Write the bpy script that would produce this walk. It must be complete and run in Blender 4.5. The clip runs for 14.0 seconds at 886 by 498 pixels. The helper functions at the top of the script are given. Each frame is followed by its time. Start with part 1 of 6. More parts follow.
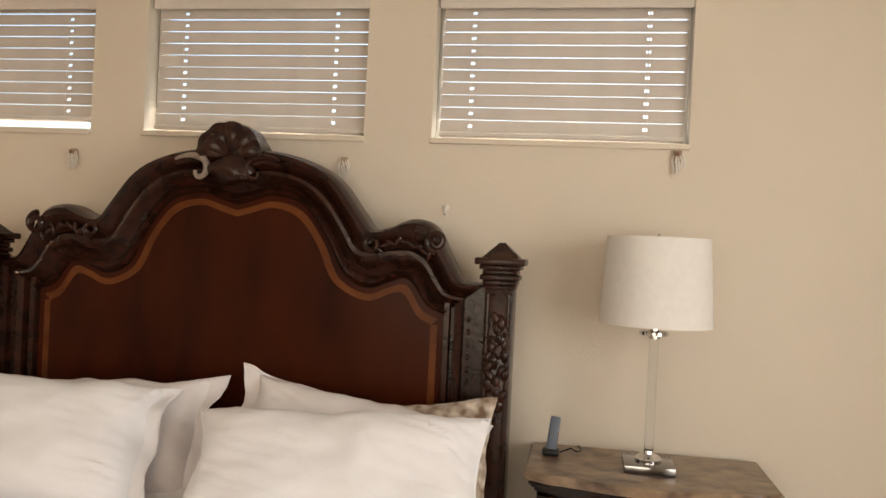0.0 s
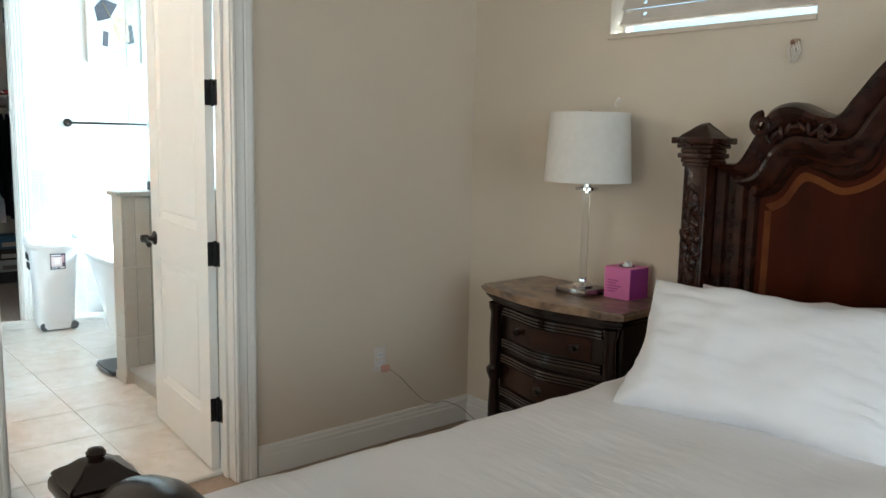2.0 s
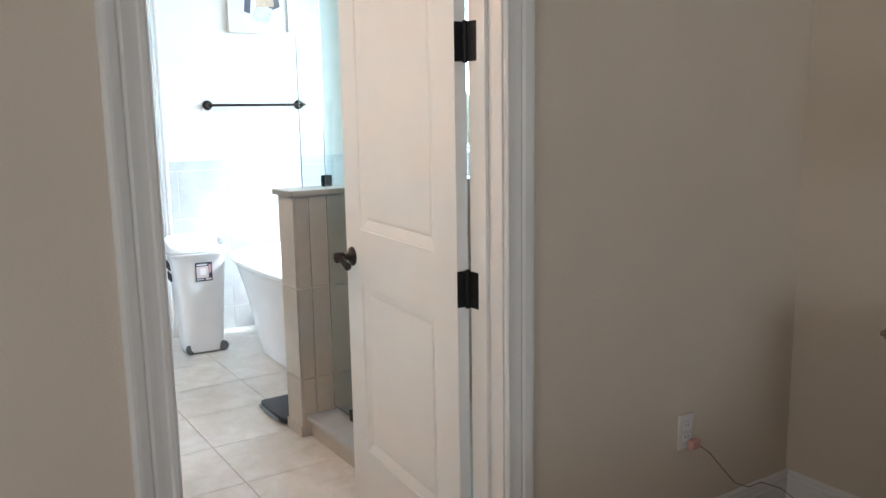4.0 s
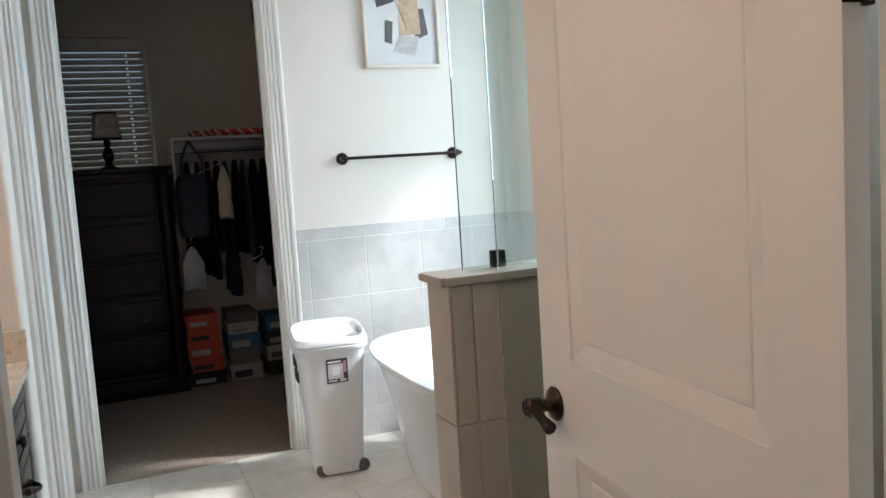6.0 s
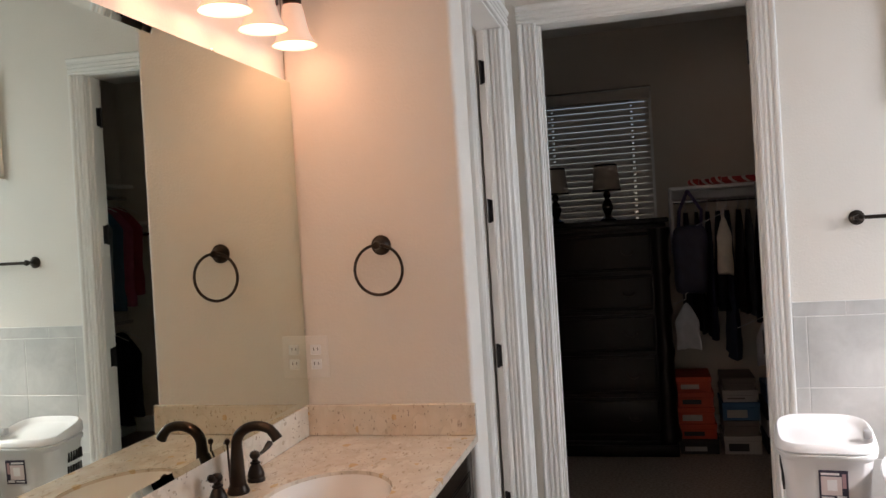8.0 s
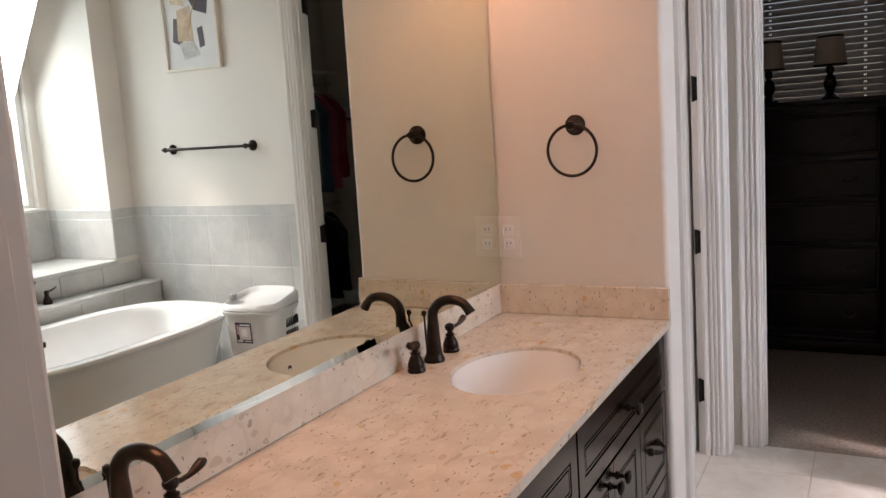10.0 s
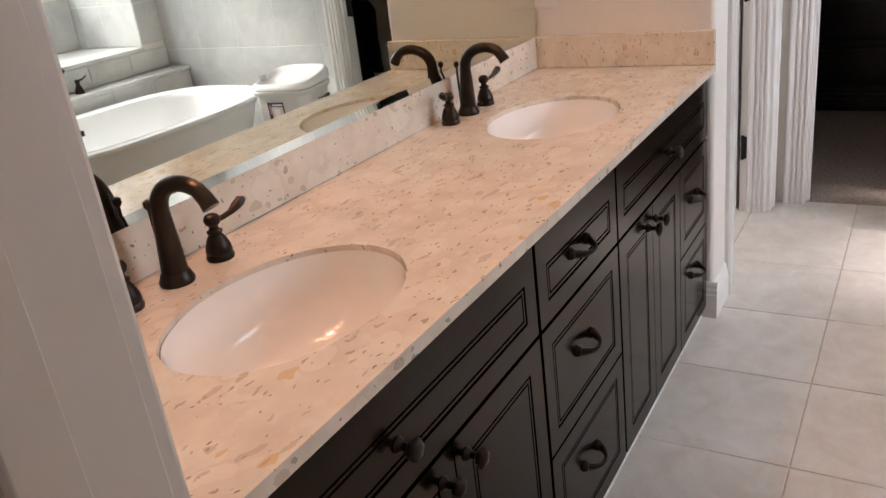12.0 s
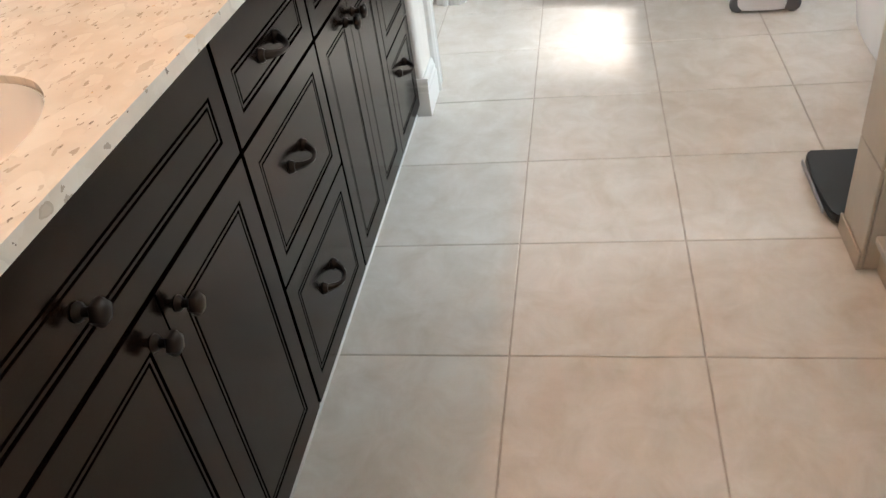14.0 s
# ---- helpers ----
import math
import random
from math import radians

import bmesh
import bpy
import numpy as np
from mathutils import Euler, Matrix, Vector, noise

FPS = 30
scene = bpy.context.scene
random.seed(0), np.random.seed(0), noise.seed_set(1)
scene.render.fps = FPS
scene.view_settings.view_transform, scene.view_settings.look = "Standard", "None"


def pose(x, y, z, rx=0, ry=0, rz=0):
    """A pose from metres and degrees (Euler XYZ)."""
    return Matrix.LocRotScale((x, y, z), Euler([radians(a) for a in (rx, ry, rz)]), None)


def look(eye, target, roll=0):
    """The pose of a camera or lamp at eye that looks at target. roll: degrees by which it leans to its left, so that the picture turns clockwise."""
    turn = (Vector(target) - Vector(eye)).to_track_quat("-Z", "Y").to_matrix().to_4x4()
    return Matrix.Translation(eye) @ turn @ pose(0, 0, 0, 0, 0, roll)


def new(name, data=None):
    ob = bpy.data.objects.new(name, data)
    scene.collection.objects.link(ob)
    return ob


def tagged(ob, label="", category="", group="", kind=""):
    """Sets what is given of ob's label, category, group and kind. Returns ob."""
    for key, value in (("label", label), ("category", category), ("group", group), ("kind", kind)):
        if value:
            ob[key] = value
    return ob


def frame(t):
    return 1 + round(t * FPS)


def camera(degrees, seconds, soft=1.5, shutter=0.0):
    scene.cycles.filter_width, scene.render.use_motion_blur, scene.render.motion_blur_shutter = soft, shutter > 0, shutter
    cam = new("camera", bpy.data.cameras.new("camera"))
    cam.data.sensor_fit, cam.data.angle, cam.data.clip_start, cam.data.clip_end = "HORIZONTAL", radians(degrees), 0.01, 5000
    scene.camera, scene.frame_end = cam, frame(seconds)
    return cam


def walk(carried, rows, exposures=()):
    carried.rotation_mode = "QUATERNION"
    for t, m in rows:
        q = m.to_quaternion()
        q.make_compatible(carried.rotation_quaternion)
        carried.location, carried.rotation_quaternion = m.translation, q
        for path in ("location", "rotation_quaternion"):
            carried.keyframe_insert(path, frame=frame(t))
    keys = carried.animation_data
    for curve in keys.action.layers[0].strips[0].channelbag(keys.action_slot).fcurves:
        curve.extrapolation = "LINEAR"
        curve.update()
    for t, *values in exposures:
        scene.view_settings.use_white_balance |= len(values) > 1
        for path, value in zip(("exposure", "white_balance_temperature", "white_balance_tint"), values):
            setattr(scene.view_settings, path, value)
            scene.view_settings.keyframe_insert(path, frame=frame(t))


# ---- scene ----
cam = camera(57.7, 14.0)

PATH = [
    (0, (0.678, 0.446, 1.508), (0.331, 2.415, 1.498), 2.8),
    (0.5, (0.577, 0.468, 1.501), (-0.125, 2.34, 1.454), 2.7),
    (1, (0.445, 0.446, 1.506), (-0.553, 2.176, 1.413), 2.2),
    (1.5, (0.283, 0.454, 1.508), (-1.025, 1.956, 1.327), 1.7),
    (2, (0.07, 0.559, 1.456), (-1.438, 1.843, 1.181), 1.2),
    (2.5, (-0.187, 0.658, 1.447), (-1.77, 1.831, 1.101), 1.1),
    (3, (-0.56, 0.654, 1.431), (-2.177, 1.771, 1.063), 0.1),
    (5.5, (-2.208, 1.085, 1.435), (-3.947, 2.054, 1.246), -3.2),
    (6, (-2.455, 1.226, 1.418), (-4.294, 1.99, 1.222), -3.7),
    (6.5, (-2.683, 1.367, 1.414), (-4.612, 1.858, 1.217), -3.8),
    (7, (-2.764, 1.47, 1.461), (-4.756, 1.578, 1.317), -3.7),
    (7.5, (-2.797, 1.519, 1.515), (-4.782, 1.287, 1.437), -3.7),
    (8, (-2.821, 1.517, 1.548), (-4.76, 1.031, 1.511), -3.6),
    (10.5, (-2.827, 1.522, 1.514), (-4.521, 0.518, 1.162), -4.8),
    (11, (-2.825, 1.517, 1.484), (-4.482, 0.504, 1.008), -5.4),
    (11.5, (-2.822, 1.515, 1.445), (-4.431, 0.502, 0.826), -6.3),
    (12, (-2.834, 1.512, 1.406), (-4.391, 0.516, 0.643), -7.5),
    (12.5, (-2.838, 1.515, 1.368), (-4.346, 0.563, 0.464), -8.6),
    (13, (-2.829, 1.509, 1.329), (-4.291, 0.614, 0.298), -9.8),
    (13.5, (-2.849, 1.509, 1.291), (-4.311, 0.775, 0.14), -11.0),
    (14, (-2.97, 1.484, 1.27), (-4.536, 1.124, 0.079), -8.8),
]
EXPOSURES = [(0, 1.17, 6800, 7), (0.5, 1.33, 6550, 5), (1.0, 1.35, 6350, 3), (2.0, 1.0, 5350, -5), (3.0, 0.82, 5300, -1), (5.5, -0.04, 6050, 8), (6.5, -0.44, 6400, 11), (7.0, -0.55, 6700, 15), (8.0, -0.58, 7050, 21), (10.5, -0.44, 7000, 28), (12.0, -0.24, 6950, 25), (13.0, 0.08, 6800, 20), (14.0, 0.37, 6500, 11)]
walk(cam, [(t, look(eye, target, roll)) for t, eye, target, roll in PATH], EXPOSURES)

# ---------- world and light ----------
world = bpy.data.worlds.new("world")
scene.world = world
world.use_nodes = True
_n, _l = world.node_tree.nodes, world.node_tree.links
sky = _n.new("ShaderNodeTexSky")
sky.sky_type = "NISHITA"
sky.sun_disc = False
sky.sun_elevation, sky.sun_rotation = radians(41), radians(20)
_l.new(sky.outputs[0], _n["Background"].inputs[0])
_n["Background"].inputs[1].default_value = 0.12


def lamp(name, kind, m, energy, color, size=None, size_y=None, angle=None):
    data = bpy.data.lights.new(name, kind)
    data.energy, data.color = energy, color
    if kind == "AREA":
        data.shape, data.size, data.size_y = "RECTANGLE", size, size_y
    if kind == "SUN":
        data.angle = radians(angle)
    if kind == "POINT":
        data.shadow_soft_size = size
    ob = new(name, data)
    ob.matrix_world = m
    return ob


# sun high in the north-west side of the tub window
lamp("sun", "SUN", look((-1.8, 12, 9.3), (-5.4, 2.0, 0)), 5.0, (1.0, 0.99, 0.97), angle=5)
# daylight through the tub window
lamp("daylight_tub", "AREA", look((-5.535, 4.15, 1.89), (-5.2, 1.6, 0.0)), 64, (0.72, 0.89, 1.0), 1.5, 1.38)
# fill light for the bedroom, set in two added windows out of view
lamp("fill_bed_south", "AREA", look((-0.1, -3.22, 1.5), (-0.1, 3.0, 1.2)), 27, (1.0, 0.81, 0.64), 2.9, 1.7)
lamp("fill_bed_east", "AREA", look((2.64, 0.6, 1.6), (-2.4, 3.2, 1.0)), 20, (0.97, 0.93, 0.90), 1.9, 1.5)
# fill light for the toilet room through an added, unseen window
lamp("fill_toilet", "AREA", look((-6.0, -1.14, 1.9), (-6.0, 1.0, 1.2)), 18, (0.95, 0.98, 1.0), 0.55, 0.8)


# ---------- materials ----------
def mat(name, color, rough=0.6, metal=0.0, var=0.08, scale=6.0, bump=0.0, bscale=80.0, color2=None, spec=0.5,
        coat=0.0, rand=0.0, emit=None, estr=0.0, trans=0.0, stretch=(1, 1, 1), detail=4.0):
    m = bpy.data.materials.new(name)
    m.use_nodes = True
    nt = m.node_tree
    b = nt.nodes["Principled BSDF"]
    b.inputs["Roughness"].default_value = rough
    b.inputs["Metallic"].default_value = metal
    b.inputs["Specular IOR Level"].default_value = spec
    b.inputs["Coat Weight"].default_value = coat
    b.inputs["Transmission Weight"].default_value = trans
    tc = nt.nodes.new("ShaderNodeTexCoord")
    mp = nt.nodes.new("ShaderNodeMapping")
    mp.inputs["Scale"].default_value = stretch
    geo = nt.nodes.new("ShaderNodeNewGeometry")
    # loose pieces take their grain from the place where they lie, so no two are alike
    nt.links.new(geo.outputs["Position"] if rand else tc.outputs["Object"], mp.inputs[0])
    nz = nt.nodes.new("ShaderNodeTexNoise")
    nz.inputs["Scale"].default_value = scale
    nz.inputs["Detail"].default_value = detail
    if rand:
        nz.inputs["Distortion"].default_value, nz.inputs["Roughness"].default_value = 0.5, 0.66
    nt.links.new(mp.outputs[0], nz.inputs["Vector"])
    mix = nt.nodes.new("ShaderNodeMix")
    mix.data_type = "RGBA"
    c2 = color2 or tuple(c * (1 - var) for c in color)
    c1 = color if color2 else tuple(min(1, c * (1 + var)) for c in color)
    mix.inputs["A"].default_value = (*c1, 1)
    mix.inputs["B"].default_value = (*c2, 1)
    ramp = nt.nodes.new("ShaderNodeMapRange")
    ramp.inputs["From Min"].default_value, ramp.inputs["From Max"].default_value = 0.3, 0.7
    nt.links.new(nz.outputs["Fac"], ramp.inputs["Value"])
    nt.links.new(ramp.outputs[0], mix.inputs["Factor"])
    out = mix.outputs["Result"]
    if rand:
        oi = nt.nodes.new("ShaderNodeObjectInfo")
        hsv = nt.nodes.new("ShaderNodeHueSaturation")
        mr = nt.nodes.new("ShaderNodeMapRange")
        mr.inputs["To Min"].default_value, mr.inputs["To Max"].default_value = 1 - rand, 1 + rand
        nt.links.new(oi.outputs["Random"], mr.inputs["Value"])
        nt.links.new(mr.outputs[0], hsv.inputs["Value"])
        nt.links.new(out, hsv.inputs["Color"])
        out = hsv.outputs["Color"]
    nt.links.new(out, b.inputs["Base Color"])
    if bump:
        nb = nt.nodes.new("ShaderNodeTexNoise")
        nb.inputs["Scale"].default_value = bscale
        nb.inputs["Detail"].default_value = 3
        nt.links.new(mp.outputs[0], nb.inputs["Vector"])
        bp = nt.nodes.new("ShaderNodeBump")
        bp.inputs["Strength"].default_value = bump
        bp.inputs["Distance"].default_value = 0.004
        nt.links.new(nb.outputs["Fac"], bp.inputs["Height"])
        nt.links.new(bp.outputs[0], b.inputs["Normal"])
    if emit:
        b.inputs["Emission Color"].default_value = (*emit, 1)
        b.inputs["Emission Strength"].default_value = estr
    return m


M_WALL_BED = mat("beige_wall_paint", (0.68, 0.60, 0.495), 0.7, var=0.02, scale=2, bump=0.25, bscale=140)
M_WALL_BATH = mat("cream_wall_paint", (0.71, 0.67, 0.62), 0.7, var=0.02, scale=2, bump=0.3, bscale=110)
# closet wall colour is darker than the bathroom's, with the shade put into it
M_WALL_CLOSET = mat("closet_wall_shade_tone", (0.60, 0.54, 0.47), 0.75, var=0.02, scale=2, bump=0.3, bscale=120)
M_CEIL = mat("ceiling_paint", (0.78, 0.75, 0.70), 0.85, var=0.02, bump=0.3, bscale=90)
M_TRIM = mat("white_trim_paint", (0.78, 0.77, 0.745), 0.3, var=0.02, scale=4, bump=0.04, bscale=30)
M_TILE_FLOOR = mat("floor_tile_glaze", (0.80, 0.77, 0.725), 0.22, var=0.1, scale=9, color2=(0.65, 0.595, 0.525), rand=0.03,
                   bump=0.10, bscale=16, detail=15)
M_GROUT = mat("grout", (0.50, 0.44, 0.385), 0.9, var=0.15, scale=30, bump=0.3, bscale=200)
M_TILE_WALL = mat("wall_tile_glaze", (0.60, 0.595, 0.58), 0.32, var=0.06, scale=6, color2=(0.46, 0.455, 0.445), rand=0.04, detail=8)
M_CARPET = mat("beige_carpet", (0.40, 0.31, 0.245), 0.95, var=0.13, scale=170, bump=1.0, bscale=330, spec=0.1)
M_CARPET_CLOSET = mat("grey_brown_carpet", (0.34, 0.28, 0.24), 0.95, var=0.25, scale=60, bump=1.0, bscale=260, spec=0.1)
M_DARKWOOD = mat("dark_cherry_wood", (0.017, 0.0075, 0.005), 0.27, spec=0.4, var=0.5, scale=5, stretch=(1, 1, 0.12), color2=(0.008, 0.004, 0.003), bump=0.05, bscale=30, coat=0.1)
M_ESPRESSO = mat("espresso_cabinet_paint", (0.0075, 0.0036, 0.0021), 0.18, var=0.3, scale=8, bump=0.03, bscale=40, spec=0.24)
M_BRONZE = mat("oil_rubbed_bronze", (0.035, 0.026, 0.021), 0.3, metal=0.85, var=0.3, scale=20)
M_BLACK = mat("black_iron", (0.012, 0.012, 0.013), 0.45, metal=0.5, var=0.2, scale=30)
M_WHITE_PL = mat("white_plastic", (0.80, 0.80, 0.81), 0.35, var=0.02)
M_PORCELAIN = mat("white_porcelain", (0.83, 0.835, 0.84), 0.16, var=0.01, coat=0.1)
M_SINK = mat("white_sink_glaze", (0.86, 0.83, 0.79), 0.09, var=0.01, coat=0.2)
M_CLOTH_W = mat("white_cotton", (0.86, 0.85, 0.87), 0.9, var=0.03, scale=5, bump=0.35, bscale=28, spec=0.15)


# ---------- building helpers ----------
def box_bm(x0, x1, y0, y1, z0, z1, bevel=0.0, seg=1):
    bm = bmesh.new()
    bmesh.ops.create_cube(bm, size=1, matrix=Matrix.Translation(((x0 + x1) / 2, (y0 + y1) / 2, (z0 + z1) / 2)) @ Matrix.Diagonal((abs(x1 - x0), abs(y1 - y0), abs(z1 - z0), 1)))
    if bevel:
        bmesh.ops.bevel(bm, geom=bm.edges[:], offset=bevel, segments=seg, affect="EDGES", profile=0.5)
    return bm


def join_bm(*bms):
    out = bmesh.new()
    for b in bms:
        me = bpy.data.meshes.new("tmp")
        b.to_mesh(me)
        b.free()
        out.from_mesh(me)
        bpy.data.meshes.remove(me)
    return out


def moved(bm, m):
    bmesh.ops.transform(bm, matrix=m, verts=bm.verts)
    return bm


def finish(name, bm, material, smooth=False):
    me = bpy.data.meshes.new(name)
    bmesh.ops.recalc_face_normals(bm, faces=bm.faces)
    bm.to_mesh(me)
    bm.free()
    for m in material if isinstance(material, (list, tuple)) else [material]:
        me.materials.append(m)
    if smooth:
        me.shade_smooth()
        me.set_sharp_from_angle(angle=radians(40))
    return me


def thing(name, label, category, group="", base=(0, 0, 0), kind=""):
    ob = new(name)
    ob.empty_display_size = 0.05
    ob.location = base
    return tagged(ob, label, category, group, kind)


def top(name, bm, material, label="", category="", kind="", smooth=False, group=""):
    return tagged(new(name, finish(name, bm, material, smooth)), label, category, group, kind)


def part(name, bm, material, parent, label="", smooth=True):
    ob = new(name, finish(name, bm, material, smooth))
    ob.parent = parent
    base = Vector(parent.location)
    up = parent.parent
    while up:
        base += Vector(up.location)
        up = up.parent
    ob.data.transform(Matrix.Translation(-base))
    return tagged(ob, label)


def extrude_profile(pts, axis, a0, a1):
    """A closed 2D outline swept straight along an axis: 'x' takes (y, z), 'y' takes (x, z), 'z' takes (x, y)."""
    bm = bmesh.new()
    def P(u, v, a):
        return {"x": (a, u, v), "y": (u, a, v), "z": (u, v, a)}[axis]
    r0 = [bm.verts.new(P(u, v, a0)) for u, v in pts]
    r1 = [bm.verts.new(P(u, v, a1)) for u, v in pts]
    n = len(pts)
    for i in range(n):
        bm.faces.new((r0[i], r0[(i + 1) % n], r1[(i + 1) % n], r1[i]))
    bm.faces.new(r0[::-1])
    bm.faces.new(r1)
    return bm


def lathe(profile, seg=24, centre=(0, 0, 0)):
    """A turned body from (radius, height) pairs about the upright through centre."""
    bm = bmesh.new()
    rings = []
    for r, z in profile:
        rings.append([bm.verts.new((centre[0] + r * math.cos(2 * math.pi * k / seg), centre[1] + r * math.sin(2 * math.pi * k / seg), centre[2] + z)) for k in range(seg)] if r > 1e-6 else [bm.verts.new((centre[0], centre[1], centre[2] + z))])
    for a, b in zip(rings, rings[1:]):
        for k in range(seg):
            j = (k + 1) % seg
            if len(a) > 1 and len(b) > 1:
                bm.faces.new((a[k], a[j], b[j], b[k]))
            elif len(b) > 1:
                bm.faces.new((a[0], b[j], b[k]))
            elif len(a) > 1:
                bm.faces.new((a[k], a[j], b[0]))
    return bm


def tube(points, radius, seg=10, closed=False):
    """A round rod along a line of points; radius a number or one per point."""
    bm = bmesh.new()
    pts = [Vector(p) for p in points]
    n = len(pts)
    rad = radius if isinstance(radius, (list, tuple)) else [radius] * n
    rings = []
    ref = None
    for i, p in enumerate(pts):
        if closed:
            d = (pts[(i + 1) % n] - pts[i - 1]).normalized()
        else:
            d = (pts[min(i + 1, n - 1)] - pts[max(i - 1, 0)]).normalized()
        if closed:
            ref = (pts[0] - pts[n // 2]).cross(pts[n // 4] - pts[3 * n // 4]).normalized()
        elif ref is None:
            ref = Vector((0, 0, 1)) if abs(d.z) < 0.9 else Vector((1, 0, 0))
        u = d.cross(ref).normalized()
        v = d.cross(u).normalized()
        ref = -v if not closed else ref
        rings.append([bm.verts.new(p + rad[i] * (math.cos(2 * math.pi * k / seg) * u + math.sin(2 * math.pi * k / seg) * v)) for k in range(seg)])
    for i in range(n if closed else n - 1):
        a, b = rings[i], rings[(i + 1) % n]
        for k in range(seg):
            j = (k + 1) % seg
            bm.faces.new((a[k], a[j], b[j], b[k]))
    if not closed:
        bm.faces.new(rings[0][::-1])
        bm.faces.new(rings[-1])
    return bm


def wall_holes(axis, face, thick, a0, a1, z0, z1, holes):
    """A wall slab along an axis ('x' runs in x with its faces in y), with openings (a, b, low, high) through it. The slab lies from face to face + thick."""
    cuts_a = sorted({a0, a1, *[h[0] for h in holes], *[h[1] for h in holes]})
    cuts_z = sorted({z0, z1, *[h[2] for h in holes], *[h[3] for h in holes]})
    bm = bmesh.new()
    grid = {}
    def V(i, j, s):
        if (i, j, s) not in grid:
            p = face + s * thick
            grid[i, j, s] = bm.verts.new((cuts_a[i], p, cuts_z[j]) if axis == "x" else (p, cuts_a[i], cuts_z[j]))
        return grid[i, j, s]
    def solid(i, j):
        if not (0 <= i < len(cuts_a) - 1 and 0 <= j < len(cuts_z) - 1):
            return False
        ca, cz = (cuts_a[i] + cuts_a[i + 1]) / 2, (cuts_z[j] + cuts_z[j + 1]) / 2
        return not any(h[0] < ca < h[1] and h[2] < cz < h[3] for h in holes)
    for i in range(len(cuts_a) - 1):
        for j in range(len(cuts_z) - 1):
            if not solid(i, j):
                continue
            for s in (0, 1):
                bm.faces.new((V(i, j, s), V(i + 1, j, s), V(i + 1, j + 1, s), V(i, j + 1, s)))
            if not solid(i - 1, j):
                bm.faces.new((V(i, j, 0), V(i, j + 1, 0), V(i, j + 1, 1), V(i, j, 1)))
            if not solid(i + 1, j):
                bm.faces.new((V(i + 1, j, 0), V(i + 1, j + 1, 0), V(i + 1, j + 1, 1), V(i + 1, j, 1)))
            if not solid(i, j - 1):
                bm.faces.new((V(i, j, 0), V(i + 1, j, 0), V(i + 1, j, 1), V(i, j, 1)))
            if not solid(i, j + 1):
                bm.faces.new((V(i, j + 1, 0), V(i + 1, j + 1, 0), V(i + 1, j + 1, 1), V(i, j + 1, 1)))
    return bm


# ---------- plan ----------
BED_X, BATH_X = -2.93, -3.06          # the two faces of the wall between bedroom and bathroom
HEAD_Y = 3.297                        # wall behind the bed
ROOM_E, ROOM_S, CEIL = 2.6, -3.2, 2.95
D0, D1, DTOP = 1.148, 1.995, 2.46     # bathroom doorway, clear
VAN_Y = 0.34                          # wall behind the vanity
RING_X = -5.406                       # wall with the towel ring
STUB_Y = 0.945
CLO_X = -6.586                        # wall with the closet doorway
C0, C1, CTOP = 1.09, 2.025, 2.49      # closet doorway, clear
T0, T1 = -6.435, -5.675               # toilet doorway, clear
ALC_Y, ALC_X, WIN_Y = 3.44, -6.40, 4.02
FAR_X = -8.86                         # far wall of the closet
J = 0.02                              # jamb board

# ---------- floors and ceilings ----------
top("floor_bedroom", box_bm(BATH_X + 0.02, ROOM_E, ROOM_S, HEAD_Y, -0.1, -0.002), M_CARPET, "beige cut-pile bedroom carpet, lightly trodden", "floor", "structure")
floor_bath = top("floor_bathroom", box_bm(CLO_X - 0.02, BATH_X + 0.02, -1.2, WIN_Y, -0.1, -0.0025), M_GROUT, "cream ceramic floor tiles with grey grout", "floor", "structure")
top("floor_closet", box_bm(FAR_X, CLO_X - 0.02, -0.9, 3.4, -0.1, -0.001), M_CARPET_CLOSET, "grey-brown closet carpet", "floor", "structure")
top("ceiling_bedroom", box_bm(BED_X, ROOM_E, ROOM_S, HEAD_Y, CEIL, CEIL + 0.1), M_CEIL, "flat painted ceiling", "ceiling", "structure")
top("ceiling_bathroom", box_bm(CLO_X, BATH_X, -1.2, WIN_Y, CEIL, CEIL + 0.1), M_CEIL, "flat painted ceiling", "ceiling", "structure")
top("ceiling_closet", box_bm(FAR_X, CLO_X - 0.12, -0.9, 3.4, CEIL, CEIL + 0.1), M_CEIL, "flat painted ceiling", "ceiling", "structure")

# ---------- walls ----------
WINS = [(-2.105, -1.243), (-1.019, -0.14), (0.112, 1.01)]
WZ0, WZ1 = 1.893, 2.44
top("wall_north", wall_holes("x", HEAD_Y, 0.16, BED_X - 0.13, ROOM_E, -0.1, CEIL, [(a, b, WZ0, WZ1) for a, b in WINS]), M_WALL_BED, "beige painted bedroom wall with three transom windows", "wall", "structure")
top("wall_east", wall_holes("y", ROOM_E, 0.12, ROOM_S - 0.12, HEAD_Y + 0.16, -0.1, CEIL, [(-0.4, 1.6, 0.8, 2.4)]), M_WALL_BED, "beige painted bedroom wall", "wall", "structure")
top("wall_south", wall_holes("x", ROOM_S, -0.12, BED_X, ROOM_E, -0.1, CEIL, [(-1.6, 1.4, 0.6, 2.4)]), M_WALL_BED, "beige painted bedroom wall with an added, unseen window", "wall", "structure")
wall_part = top("wall_west", wall_holes("y", BED_X, BATH_X - BED_X, ROOM_S, HEAD_Y, -0.1, CEIL, [(D0 - J, D1 + J, -0.1, DTOP + J)]), M_WALL_BED, "beige painted wall with the bathroom doorway", "wall", "structure")
top("wall_bath_east", wall_holes("y", BATH_X, -0.012, VAN_Y, WIN_Y, -0.1, CEIL, [(D0 - J, D1 + J, -0.1, DTOP + J)]), M_WALL_BATH, "cream painted bathroom wall", "wall", "structure")
